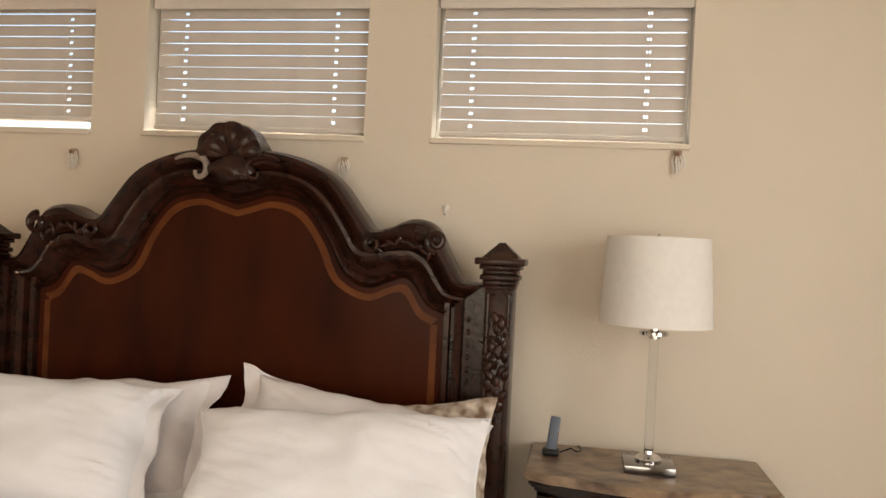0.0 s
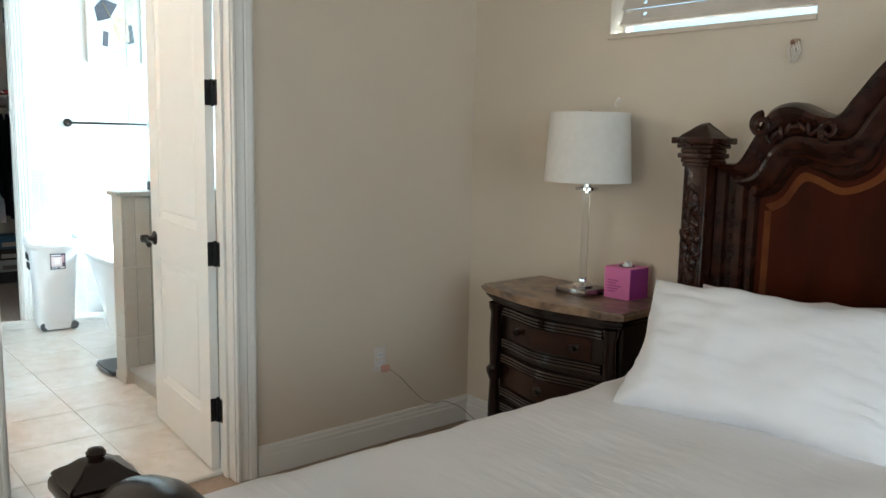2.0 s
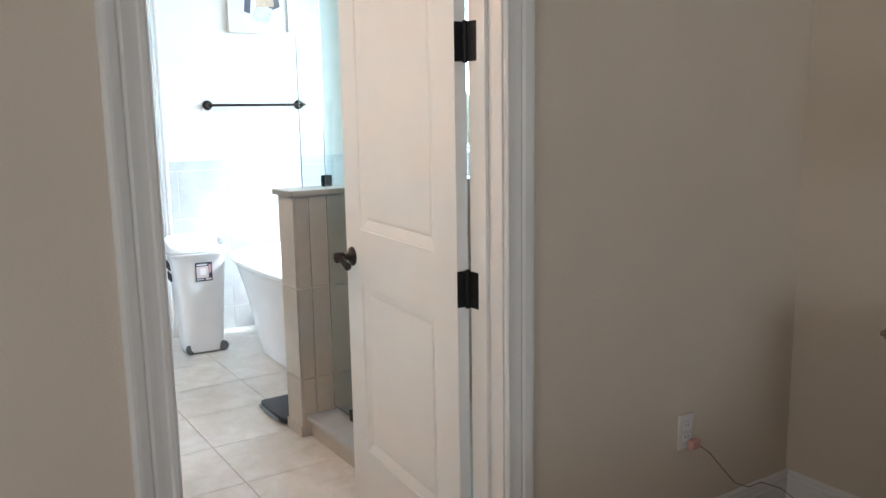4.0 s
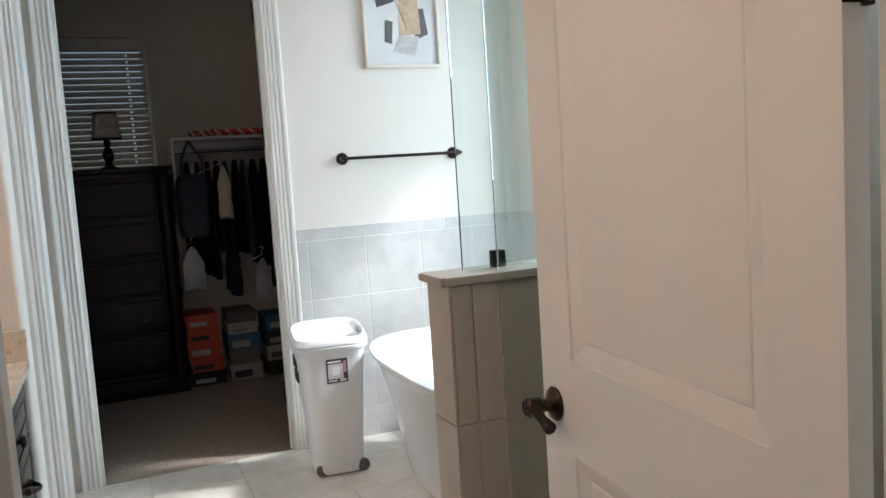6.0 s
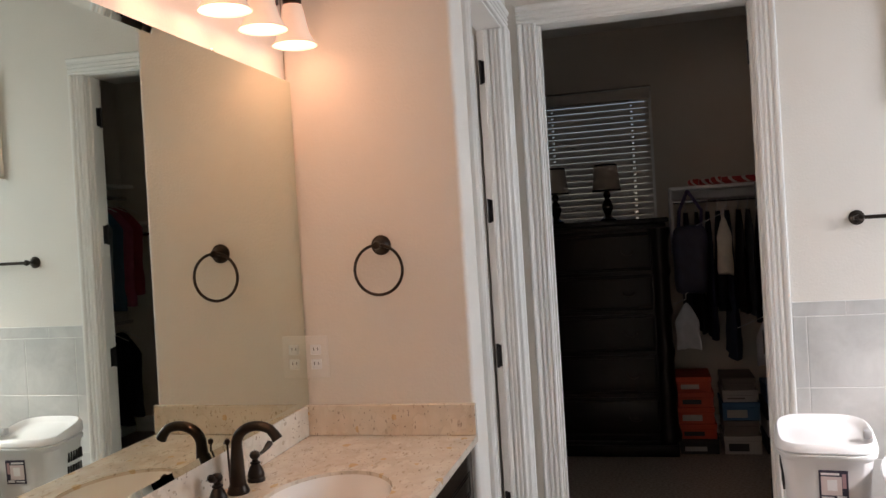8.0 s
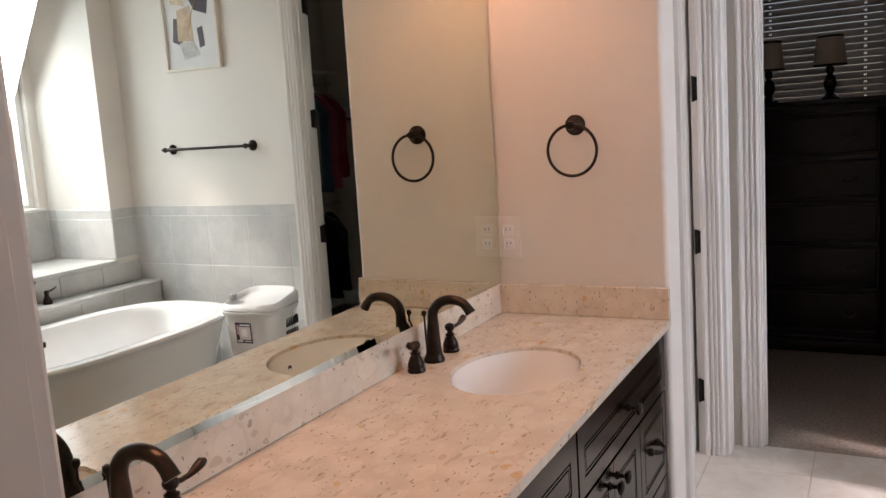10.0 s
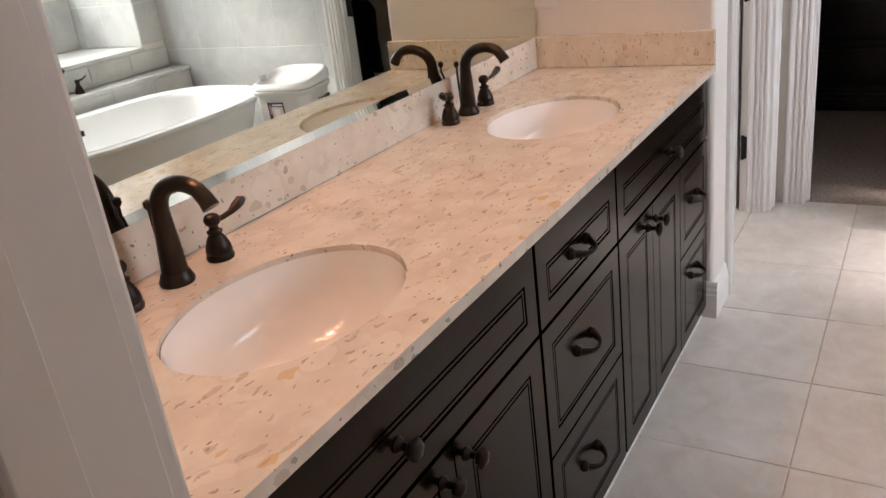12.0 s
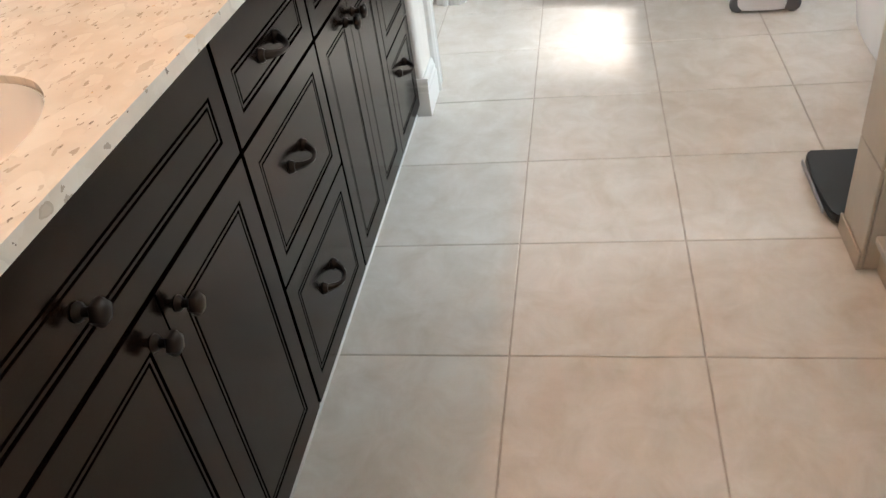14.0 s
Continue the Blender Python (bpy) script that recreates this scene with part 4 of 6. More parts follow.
def tub():
    cx, cy = -5.575, 2.745
    ob = thing("freestanding_bathtub", "white acrylic freestanding bathtub with a flat flared rim", "bathtub", base=(cx, cy, 0))
    seg = 72
    def ring(bm, a, b, z, e=2.9):
        out = []
        for k in range(seg):
            t = 2 * math.pi * k / seg
            c, s = math.cos(t), math.sin(t)
            out.append(bm.verts.new((cx + a * math.copysign(abs(c) ** (2 / e), c), cy + b * math.copysign(abs(s) ** (2 / e), s), z)))
        return out
    bm = bmesh.new()
    spec = [(0.62, 0.31, 0.0), (0.64, 0.325, 0.01), (0.675, 0.355, 0.18), (0.72, 0.395, 0.38), (0.765, 0.435, 0.53), (0.79, 0.46, 0.570), (0.80, 0.47, 0.578), (0.805, 0.473, 0.588), (0.80, 0.47, 0.597), (0.785, 0.455, 0.600),
            (0.735, 0.405, 0.598), (0.72, 0.39, 0.592), (0.70, 0.375, 0.56), (0.66, 0.345, 0.40), (0.60, 0.30, 0.22), (0.52, 0.24, 0.14), (0.35, 0.15, 0.125)]
    rings = [ring(bm, *s) for s in spec]
    for a, b in zip(rings, rings[1:]):
        for k in range(seg):
            j = (k + 1) % seg
            bm.faces.new((a[k], a[j], b[j], b[k]))
    bm.faces.new(rings[0][::-1])
    bm.faces.new(rings[-1])
    part("shell", bm, M_PORCELAIN, ob)
    part("overflow_slot", box_bm(cx - 0.006, cx + 0.094, cy + 0.354, cy + 0.372, 0.502, 0.532, 0.003, 2), M_BRONZE, ob, "dark bronze overflow slot")


tub()
tf = thing("tub_faucet", "oil-rubbed bronze roman tub faucet on the ledge", "faucet", base=(-5.72, 3.34, 0.68))
part("spout", join_bm(lathe([(0, 0), (0.03, 0), (0.03, 0.01), (0.022, 0.02)], 20, (-5.62, 3.34, 0.6805)), tube([(-5.62, 3.34, 0.69), (-5.62, 3.34, 0.83), (-5.62, 3.30, 0.875), (-5.62, 3.23, 0.875), (-5.62, 3.19, 0.84)], [0.02, 0.016, 0.015, 0.014, 0.014], 14)), M_BRONZE, tf)
for x in (-5.80, -5.44):
    part("handle", join_bm(lathe([(0, 0), (0.026, 0), (0.026, 0.008), (0.020, 0.03), (0.011, 0.05), (0.014, 0.064), (0.012, 0.078), (0, 0.082)], 20, (x, 3.34, 0.6805)), tube([(x, 3.34, 0.75), (x - 0.03, 3.335, 0.755), (x - 0.06, 3.33, 0.77)], [0.007, 0.006, 0.004], 8)), M_BRONZE, tf)

# ---------- shower half wall, glass, kerb ----------
PX0, PX1, PY = -4.690, -4.530, 2.095
M_TILE_PONY = mat("cream_wall_tile", (0.53, 0.475, 0.405), 0.35, var=0.05, scale=5, color2=(0.45, 0.40, 0.335), rand=0.03, detail=8)
pony = thing("half_wall", "cream tiled shower half wall with stone cap", "half wall", base=(-4.61, 2.7, 0), kind="structure")
part("core", box_bm(PX0 + 0.008, PX1 - 0.008, PY + 0.008, ALC_Y - 0.001, 0.0, 1.09), GREY_BED, pony, smooth=False)
for z0, z1 in ((0.0, 0.27), (0.27, 0.68), (0.68, 1.089)):
    part("tile", box_bm(PX0, PX1, PY, PY + 0.0078, z0 + 0.0015, z1 - 0.0015, 0.0018), M_TILE_PONY, pony, smooth=False)
    for y0, y1 in ((PY + 0.008, 2.168), (2.168, 2.258), (2.258, 2.67), (2.67, 3.08), (3.08, ALC_Y - 0.002)):
        part("tile", box_bm(PX1 - 0.0078, PX1, y0 + 0.0015, y1 - 0.0015, z0 + 0.0015, z1 - 0.0015, 0.0018), M_TILE_PONY, pony, smooth=False)
        part("tile", box_bm(PX0, PX0 + 0.0078, y0 + 0.0015, y1 - 0.0015, z0 + 0.0015, z1 - 0.0015, 0.0018), M_TILE_PONY, pony, smooth=False)
cap_bm = box_bm(PX0 - 0.022, PX1 + 0.018, PY - 0.022, ALC_Y - 0.002, 1.0905, 1.114)
bmesh.ops.bevel(cap_bm, geom=[e for e in cap_bm.edges if abs(e.verts[0].co.z - e.verts[1].co.z) > 0.01], offset=0.012, segments=4, affect="EDGES")
bmesh.ops.bevel(cap_bm, geom=[e for e in cap_bm.edges if abs(e.verts[0].co.z - e.verts[1].co.z) < 0.001], offset=0.003, segments=2, affect="EDGES")
part("cap", cap_bm, M_TILE_PONY, pony, "pale stone cap slab")
part("skirting", box_bm(PX0 - 0.006, PX1 + 0.0, PY - 0.006, PY - 0.0003, 0.0, 0.05, 0.002), M_TILE_PONY, pony)

shower = thing("shower_glass", "clear greenish frameless shower glass panels with dark clips", "shower screen", base=(-4.6, 2.3, 0.1))
def pane_bm(x0, x1, y0, y1, z0, z1):
    return box_bm(x0, x1, y0, y1, z0, z1, 0.001)
g1 = part("side_pane", pane_bm(-4.640, -4.630, 2.190, ALC_Y - 0.004, 1.1155, 2.35), M_GLASS, shower, smooth=False)
g2 = part("front_pane", pane_bm(-4.528, -3.80, 2.252, 2.262, 0.116, 2.35), M_GLASS, shower, smooth=False)
for g in (g1, g2):
    g.visible_shadow = False
part("glass_clip", box_bm(-4.655, -4.617, 2.288, 2.335, 1.1145, 1.166, 0.004, 2), M_BLACK, shower, "square black glass clip")
part("glass_clip", box_bm(-4.36, -4.31, 2.243, 2.272, 0.1015, 0.150, 0.004, 2), M_BLACK, shower)
curb = thing("shower_kerb", "pale stone-topped tiled shower kerb", "kerb", base=(-3.9, 2.2, 0), kind="structure")
part("kerb_body", box_bm(PX1 + 0.001, BATH_X - 0.014, 2.135, 2.315, 0.0, 0.079), M_TILE_PONY, curb, smooth=False)
part("kerb_top", box_bm(PX1 + 0.001, BATH_X - 0.014, 2.115, 2.325, 0.080, 0.101, 0.004, 2), M_TILE_WALL, curb)

# ---------- laundry bin ----------
def hamper():
    cx, cy = -6.232, 2.158
    ob = thing("laundry_hamper", "white plastic wheeled laundry hamper with a lid and paper label", "hamper", base=(cx, cy, 0))
    seg = 48
    R = Matrix.Translation((cx, cy, 0)) @ Matrix.Rotation(radians(-6), 4, "Z")
    def rr(bm, a, b, z, e=4.0, sx=0.0):
        out = []
        for k in range(seg):
            t = 2 * math.pi * k / seg
            c, s = math.cos(t), math.sin(t)
            out.append(bm.verts.new((sx + a * math.copysign(abs(c) ** (2 / e), c), b * math.copysign(abs(s) ** (2 / e), s), z)))
        return out
    def skin(bm, rings, cap0=True, cap1=True):
        for p, q in zip(rings, rings[1:]):
            for k in range(seg):
                j = (k + 1) % seg
                bm.faces.new((p[k], p[j], q[j], q[k]))
        if cap0:
            bm.faces.new(rings[0][::-1])
        if cap1:
            bm.faces.new(rings[-1])
    bm = bmesh.new()
    skin(bm, [rr(bm, 0.135, 0.115, 0.012), rr(bm, 0.14, 0.122, 0.03), rr(bm, 0.148, 0.135, 0.25), rr(bm, 0.158, 0.152, 0.50), rr(bm, 0.166, 0.165, 0.60), rr(bm, 0.176, 0.178, 0.612), rr(bm, 0.178, 0.181, 0.628), rr(bm, 0.170, 0.172, 0.632)])
    part("bin_body", moved(bm, R), M_WHITE_PL, ob)
    bm = bmesh.new()
    skin(bm, [rr(bm, 0.172, 0.175, 0.6325), rr(bm, 0.178, 0.182, 0.638), rr(bm, 0.177, 0.180, 0.650), rr(bm, 0.170, 0.173, 0.664, 3.6), rr(bm, 0.164, 0.167, 0.668, 3.6), rr(bm, 0.157, 0.160, 0.665, 3.4), rr(bm, 0.146, 0.149, 0.650, 3.2), rr(bm, 0.130, 0.132, 0.641, 3.0), rr(bm, 0.09, 0.09, 0.640, 2.6), rr(bm, 0.04, 0.04, 0.641, 2)])
    for v in bm.verts:
        v.co.z += 0.045 * max(0.0, (0.10 - v.co.x) / 0.28) * (1 if v.co.z > 0.6395 else 0.3)
    part("lid", moved(bm, R), M_WHITE_PL, ob, "white plastic lid with a raised rim")
    part("lid_catch", moved(box_bm(0.02, 0.06, 0.135, 0.165, 0.665, 0.70, 0.006, 2), R), mat("grey_plastic", (0.45, 0.45, 0.46), 0.4), ob)
    for s in (-1, 1):
        part("wheel", moved(join_bm(moved(lathe([(0, -0.012), (0.026, -0.012), (0.031, -0.007), (0.031, 0.007), (0.026, 0.012), (0, 0.012)], 22), Matrix.Rotation(radians(90), 4, "Y"))), R @ Matrix.Translation((0.118, s * 0.098 + 0.012, 0.033)) @ Matrix.Rotation(radians(0), 4, "Z")), mat("dark_grey_rubber", (0.13, 0.13, 0.14), 0.5), ob)
    for k in range(6):
        for j in range(2):
            part("vent_slot", moved(box_bm(-0.118 + 0.022 * k, -0.108 + 0.022 * k, -0.1585 - 0.004 * (1 - j), -0.150, 0.51 - 0.07 * j, 0.56 - 0.07 * j, 0.002), R), M_SLOT, ob)
    lab = part("label", moved(moved(box_bm(0, 0.0015, -0.05, 0.05, -0.058, 0.058), Matrix.Translation((0.1605, 0.012, 0.515)) @ Matrix.Rotation(radians(3.6), 4, "Y")), R), mat("label_navy", (0.035, 0.03, 0.055), 0.5), ob, "printed label with a photo of the hamper")
    for b, c in (((-0.043, 0.028, -0.038, 0.034), (0.62, 0.52, 0.52)), ((0.030, 0.043, -0.010, 0.045), (0.42, 0.25, 0.27)), ((-0.043, 0.020, 0.040, 0.048), (0.75, 0.75, 0.75)), ((-0.022, 0.012, -0.02, 0.022), (0.75, 0.74, 0.76)), ((-0.043, 0.0, -0.050, -0.044), (0.7, 0.7, 0.72)), ((0.01, 0.043, -0.052, -0.040), (0.7, 0.7, 0.72))):
        part("label_print", moved(moved(box_bm(0.0016 + 0.0002 * c[1], 0.0022 + 0.0003 * c[0], *b), Matrix.Translation((0.1605, 0.012, 0.515)) @ Matrix.Rotation(radians(3.6), 4, "Y")), R), mat("label_ink", c, 0.5), lab, smooth=False)


hamper()

sc = thing("bathroom_scale", "black bathroom scale with a curved front edge on the tile floor", "scale", base=(-4.86, 2.2, 0))
bm = extrude_profile([(-5.018, 2.085), (-4.99, 2.072), (-4.86, 2.064), (-4.72, 2.072), (-4.698, 2.085), (-4.698, 2.345), (-5.018, 2.345)], "z", 0.012, 0.036)
bmesh.ops.bevel(bm, geom=bm.edges[:], offset=0.004, segments=2, affect="EDGES")
part("platform", bm, mat("black_rubber_top", (0.015, 0.015, 0.017), 0.35), sc)
part("edge_strip", box_bm(-4.98, -4.74, 2.060, 2.0635, 0.014, 0.030, 0.001), mat("silver_strip", (0.4, 0.42, 0.46), 0.3, metal=0.8), sc)
for x in (-4.98, -4.73):
    for y in (2.11, 2.31):
        part("foot", lathe([(0, 0), (0.014, 0), (0.012, 0.0125), (0, 0.0125)], 12, (x, y, 0)), M_BLACK, sc)

# ---------- bedroom windows and blinds ----------
M_BLIND = mat("white_faux_wood_slat", (0.66, 0.60, 0.54), 0.5, var=0.04, scale=12)


def slat_bm(w, holes, depth=0.050):
    """One slat along x about its own centre, with routed cord slots."""
    xs = [-w / 2]
    out = []
    for h in holes:
        out.append((xs[-1], h - 0.008, -depth / 2, depth / 2))
        out.append((h - 0.008, h + 0.008, -depth / 2, -0.007))
        out.append((h - 0.008, h + 0.008, 0.007, depth / 2))
        xs.append(h + 0.008)
    out.append((xs[-1], w / 2, -depth / 2, depth / 2))
    return join_bm(*[box_bm(a, b, c, d, -0.0014, 0.0014) for a, b, c, d in out])


def blind(m, w, h, label, pitch=0.0455, tilt=66, gap=0.0, group="bedroom blinds"):
    """Local frame: x across, z up from the bottom rail, room side at -y."""
    ob = thing("window_blind", label, "blind", group)
    ob.matrix_world = m
    def P(name, bm, material, lab=""):
        o = new(name, finish(name, bm, material, False)); o.parent = ob
        return tagged(o, lab)
    P("valance", box_bm(-w / 2 - 0.012, w / 2 + 0.012, -0.038, -0.028, h - 0.075, h - 0.002, 0.004, 2), M_BLIND, "moulded blind valance")
    P("headrail", box_bm(-w / 2, w / 2, -0.025, 0.025, h - 0.05, h - 0.004), M_BLIND)
    P("bottom_rail", box_bm(-w / 2, w / 2, -0.024, 0.024, 0.004, 0.020, 0.003), M_BLIND)
    holes = (-w / 2 + 0.11 * w / 0.85, w / 2 - 0.13 * w / 0.85)
    me = finish("slat", slat_bm(w, holes), M_BLIND)
    n = int((h - 0.045) / pitch)
    rng = random.Random(int(abs(w) * 1000))
    for k in range(n):
        o = new("slat", me)
        o.parent = ob
        o.matrix_local = pose(0, 0, 0.034 + pitch * (k + 0.25), tilt + rng.uniform(-2.5, 2.5), 0, 0)
    for hx in holes:
        P("ladder_cord", tube([(hx, -0.024, 0.01), (hx, -0.024, h - 0.05)], 0.0012, 5), M_BLIND)
        P("ladder_cord", tube([(hx, 0.024, 0.01), (hx, 0.024, h - 0.05)], 0.0012, 5), M_BLIND)
    return ob


for k, (a, b) in enumerate(WINS):
    window("window_%d" % (k + 1), "x", HEAD_Y + 0.115, a, b, WZ0, WZ1, "white framed transom window behind a blind", mid=False, f=0.014)
    gl, gr = (0.030, 0.004) if k < 2 else (0.022, 0.014)
    lift = 0.030 if k == 0 else 0.006
    blind(pose((a + gl + b - gr) / 2, HEAD_Y + 0.045, WZ0 + lift, 0, 0, 0), b - gr - a - gl, WZ1 - WZ0 - lift - 0.002, "white faux-wood slat blind, closed, daylight between its slats")
    st = thing("window_stool", "slim beige painted ledge under a transom window", "window trim", "window ledges", kind="structure")
    part("ledge", box_bm(a - 0.004, b + 0.004, HEAD_Y - 0.014, HEAD_Y - 0.0005, WZ0 - 0.022, WZ0 - 0.001, 0.003), M_WALL_BED, st)

# ---------- bed ----------
M_PANEL = mat("mahogany_veneer", (0.060, 0.012, 0.0042), 0.25, spec=0.10, color2=(0.022, 0.0055, 0.003), scale=5, stretch=(1, 1, 0.3), detail=8, bump=0.03, bscale=20)
M_INLAY = mat("light_inlay_veneer", (0.150, 0.044, 0.010), 0.3, color2=(0.085, 0.022, 0.007), scale=10, spec=0.14)
M_CARVE = mat("dark_carved_wood", (0.024, 0.0072, 0.004), 0.25, var=0.5, scale=18, bump=0.25, bscale=60, spec=0.34)
# paler and greyer than M_CARVE, for the left crest scroll only
M_SILVERY = mat("silvery_grey_wood", (0.25, 0.20, 0.16), 0.42, var=0.35, scale=40)
BX = -0.545


def spline(ctrl, n):
    """A smooth line through control points (Catmull-Rom), n points, evenly by length."""
    P = [Vector((*c, 0)) for c in ctrl]
    P = [2 * P[0] - P[1]] + P + [2 * P[-1] - P[-2]]
    fine = []
    for i in range(1, len(P) - 2):
        for k in range(16):
            t = k / 16
            a, b, c, d = P[i - 1:i + 3]
            fine.append(0.5 * ((2 * b) + (c - a) * t + (2 * a - 5 * b + 4 * c - d) * t * t + (3 * b - a - 3 * c + d) * t ** 3))
    fine.append(P[-2])
    acc = [0]
    for p, q in zip(fine, fine[1:]):
        acc.append(acc[-1] + (q - p).length)
    out, j = [], 0
    for k in range(n):
        s = acc[-1] * k / (n - 1)
        while j < len(acc) - 2 and acc[j + 1] < s:
            j += 1
        f = (s - acc[j]) / max(1e-9, acc[j + 1] - acc[j])
        p = fine[j].lerp(fine[j + 1], f)
        out.append((p.x, p.y))
    return out


def mirrored(half):
    """Right half from the post to the middle -> whole line from left to right."""
    left = [(-u, v) for u, v in half]
    return left + [(u, v) for u, v in reversed(half)][1:]


OUT_A = [(0.905, 0.60), (0.905, 1.385)]
OUT = [(0.905, 1.387), (0.83, 1.395), (0.775, 1.48), (0.725, 1.57), (0.65, 1.592), (0.575, 1.562), (0.51, 1.553), (0.462, 1.61), (0.375, 1.718), (0.275, 1.775), (0.15, 1.806), (0.0, 1.815)]
INN = [(0.762, 1.272), (0.70, 1.30), (0.635, 1.385), (0.57, 1.372), (0.49, 1.345), (0.405, 1.387), (0.345, 1.50), (0.255, 1.618), (0.14, 1.652), (0.06, 1.632), (0.0, 1.615)]


def headboard():
    ob = thing("bed", "dark carved mahogany bed with arched headboard and capped posts", "bed", base=(BX, 2.1, 0))
    n = 61
    half_o, half_i = spline(OUT, n), spline(INN, n)
    out, inn = mirrored(half_o), mirrored(half_i)
    # panel
    outline = [(-0.79, 0.45), *[(u, v + 0.01) for u, v in inn], (0.79, 0.45)]
    part("headboard_panel", extrude_profile([(BX + u, v) for u, v in outline], "y", 3.135, 3.165), M_PANEL, ob, "polished reddish mahogany panel", smooth=False)
    back = [(-0.905, 0.3), *out, (0.905, 0.3)]
    part("headboard_back", extrude_profile([(BX + u, v - 0.004) for u, v in back], "y", 3.166, 3.20), M_CARVE, ob, smooth=False)
    # moulding between the inner and the outer line
    prof = [(0.0, 3.137), (0.03, 3.118), (0.09, 3.108), (0.16, 3.116), (0.20, 3.128), (0.27, 3.122), (0.36, 3.100), (0.46, 3.086), (0.54, 3.088), (0.58, 3.100), (0.64, 3.092), (0.72, 3.072), (0.84, 3.060), (0.93, 3.068), (0.98, 3.09), (1.0, 3.12), (1.0, 3.17)]
    bm = bmesh.new()
    rows = []
    for (iu, iv), (ou, ov) in zip(inn, out):
        rows.append([bm.verts.new((BX + iu + (ou - iu) * s, y, iv + (ov - iv) * s)) for s, y in prof])
    for a, b in zip(rows, rows[1:]):
        for k in range(len(prof) - 1):
            bm.faces.new((a[k], a[k + 1], b[k + 1], b[k]))
    part("arched_moulding", bm, M_CARVE, ob, "carved dark arched moulding")
    # side stiles with beading
    for s in (-1, 1):
        pts = [(0.762, 3.137), (0.768, 3.112), (0.785, 3.112), (0.79, 3.126), (0.80, 3.126), (0.806, 3.10), (0.83, 3.096), (0.836, 3.118), (0.868, 3.118), (0.872, 3.098), (0.905, 3.098), (0.905, 3.165), (0.762, 3.165)]
        part("stile", extrude_profile([(BX + s * u, y) for u, y in pts], "z", 0.45, 1.375), M_CARVE, ob, smooth=False)
        for k in range(12):
            b = bmesh.new()
            bmesh.ops.create_uvsphere(b, u_segments=8, v_segments=6, radius=0.008, matrix=Matrix.Translation((BX + s * 0.852, 3.116, 0.80 + 0.042 * k)) @ Matrix.Diagonal((0.8, 0.6, 1.3, 1)))
            part("bead", b, M_CARVE, ob)
    # inlay band inside the moulding
    band = [mirrored(spline(c, n)) for c in (
        [(0.742, 1.255), (0.686, 1.282), (0.628, 1.364), (0.568, 1.354), (0.487, 1.326), (0.388, 1.376), (0.328, 1.494), (0.245, 1.600), (0.139, 1.632), (0.06, 1.612), (0.0, 1.595)],
        [(0.706, 1.222), (0.660, 1.252), (0.610, 1.322), (0.560, 1.313), (0.484, 1.288), (0.354, 1.354), (0.293, 1.475), (0.220, 1.567), (0.133, 1.596), (0.06, 1.577), (0.0, 1.560)])]
    band[1] = [(a + 0.62 * (c - a), b + 0.62 * (d - b)) for (a, b), (c, d) in zip(*band)]
    bm = bmesh.new()
    top_r = [[bm.verts.new((BX + u, 3.1335, v)) for u, v in pts] for pts in band]
    for i in range(len(inn) - 1):
        bm.faces.new((top_r[0][i], top_r[0][i + 1], top_r[1][i + 1], top_r[1][i]))
    geo = bmesh.ops.extrude_face_region(bm, geom=bm.faces[:])
    bmesh.ops.translate(bm, verts=[g for g in geo["geom"] if isinstance(g, bmesh.types.BMVert)], vec=(0, 0.004, 0))
    part("inlay_band", bm, M_INLAY, ob, "lighter orange-brown inlay band", smooth=False)
    for s in (-1, 1):
        part("inlay_band", box_bm(BX + s * 0.7305 - 0.0115, BX + s * 0.7305 + 0.0115, 3.1335, 3.1375, 0.5, 1.234), M_INLAY, ob)
    # crest: fluted shell, cartouche, scrolls
    bm = bmesh.new()
    cz, n2 = 1.775, 45
    front = []
    for k in range(n2):
        a = math.pi * k / (n2 - 1)
        r = 0.126 * (0.96 + 0.04 * abs(math.sin(a * 5.5)))
        dip = 0.007 * abs(math.sin(a * 5.5))
        front.append([bm.verts.new((BX - 0.008 + r * f * math.cos(a), 3.075 - 0.035 * math.sin(math.pi * min(1, f * 0.85)) - dip * f, cz + r * f * math.sin(a))) for f in (0.12, 0.4, 0.7, 0.9, 1.0)] + [bm.verts.new((BX - 0.008 + r * math.cos(a), 3.15, cz + r * math.sin(a)))])
    for a, b in zip(front, front[1:]):
        for k in range(5):
            bm.faces.new((a[k], b[k], b[k + 1], a[k + 1]))
    part("crest_shell", bm, M_CARVE, ob, "fan-shaped carved shell crest")
    b1 = bmesh.new()
    bmesh.ops.create_uvsphere(b1, u_segments=20, v_segments=14, radius=1, matrix=Matrix.Translation((BX + 0.005, 3.062, 1.733)) @ Matrix.Diagonal((0.085, 0.04, 0.055, 1)))
    for v in b1.verts:
        v.co += 0.010 * noise.noise_vector(v.co * 28)
    part("cartouche", b1, M_CARVE, ob)
    def scroll(cx, cz, r0, turns, thick, flip, yb=3.052):
        pts = []
        for k in range(40):
            s = k / 39
            a = flip * (math.pi * 0.5 + turns * 2 * math.pi * s)
            r = r0 * (1 - 0.72 * s)
            pts.append((cx + r * math.cos(a), yb - 0.012 * s, cz + r * math.sin(a)))
        return tube(pts, [thick * (1 - 0.35 * k / 39) for k in range(40)], 8)
    # flat-tongued scrolls that run along the arch and hook back under themselves
    HOOK = ((-0.092, 0.022), (-0.068, 0.031), (-0.042, 0.036), (-0.012, 0.034), (0.015, 0.022), (0.026, 0.0), (0.022, -0.024), (0.004, -0.038), (-0.014, -0.032), (-0.016, -0.016))
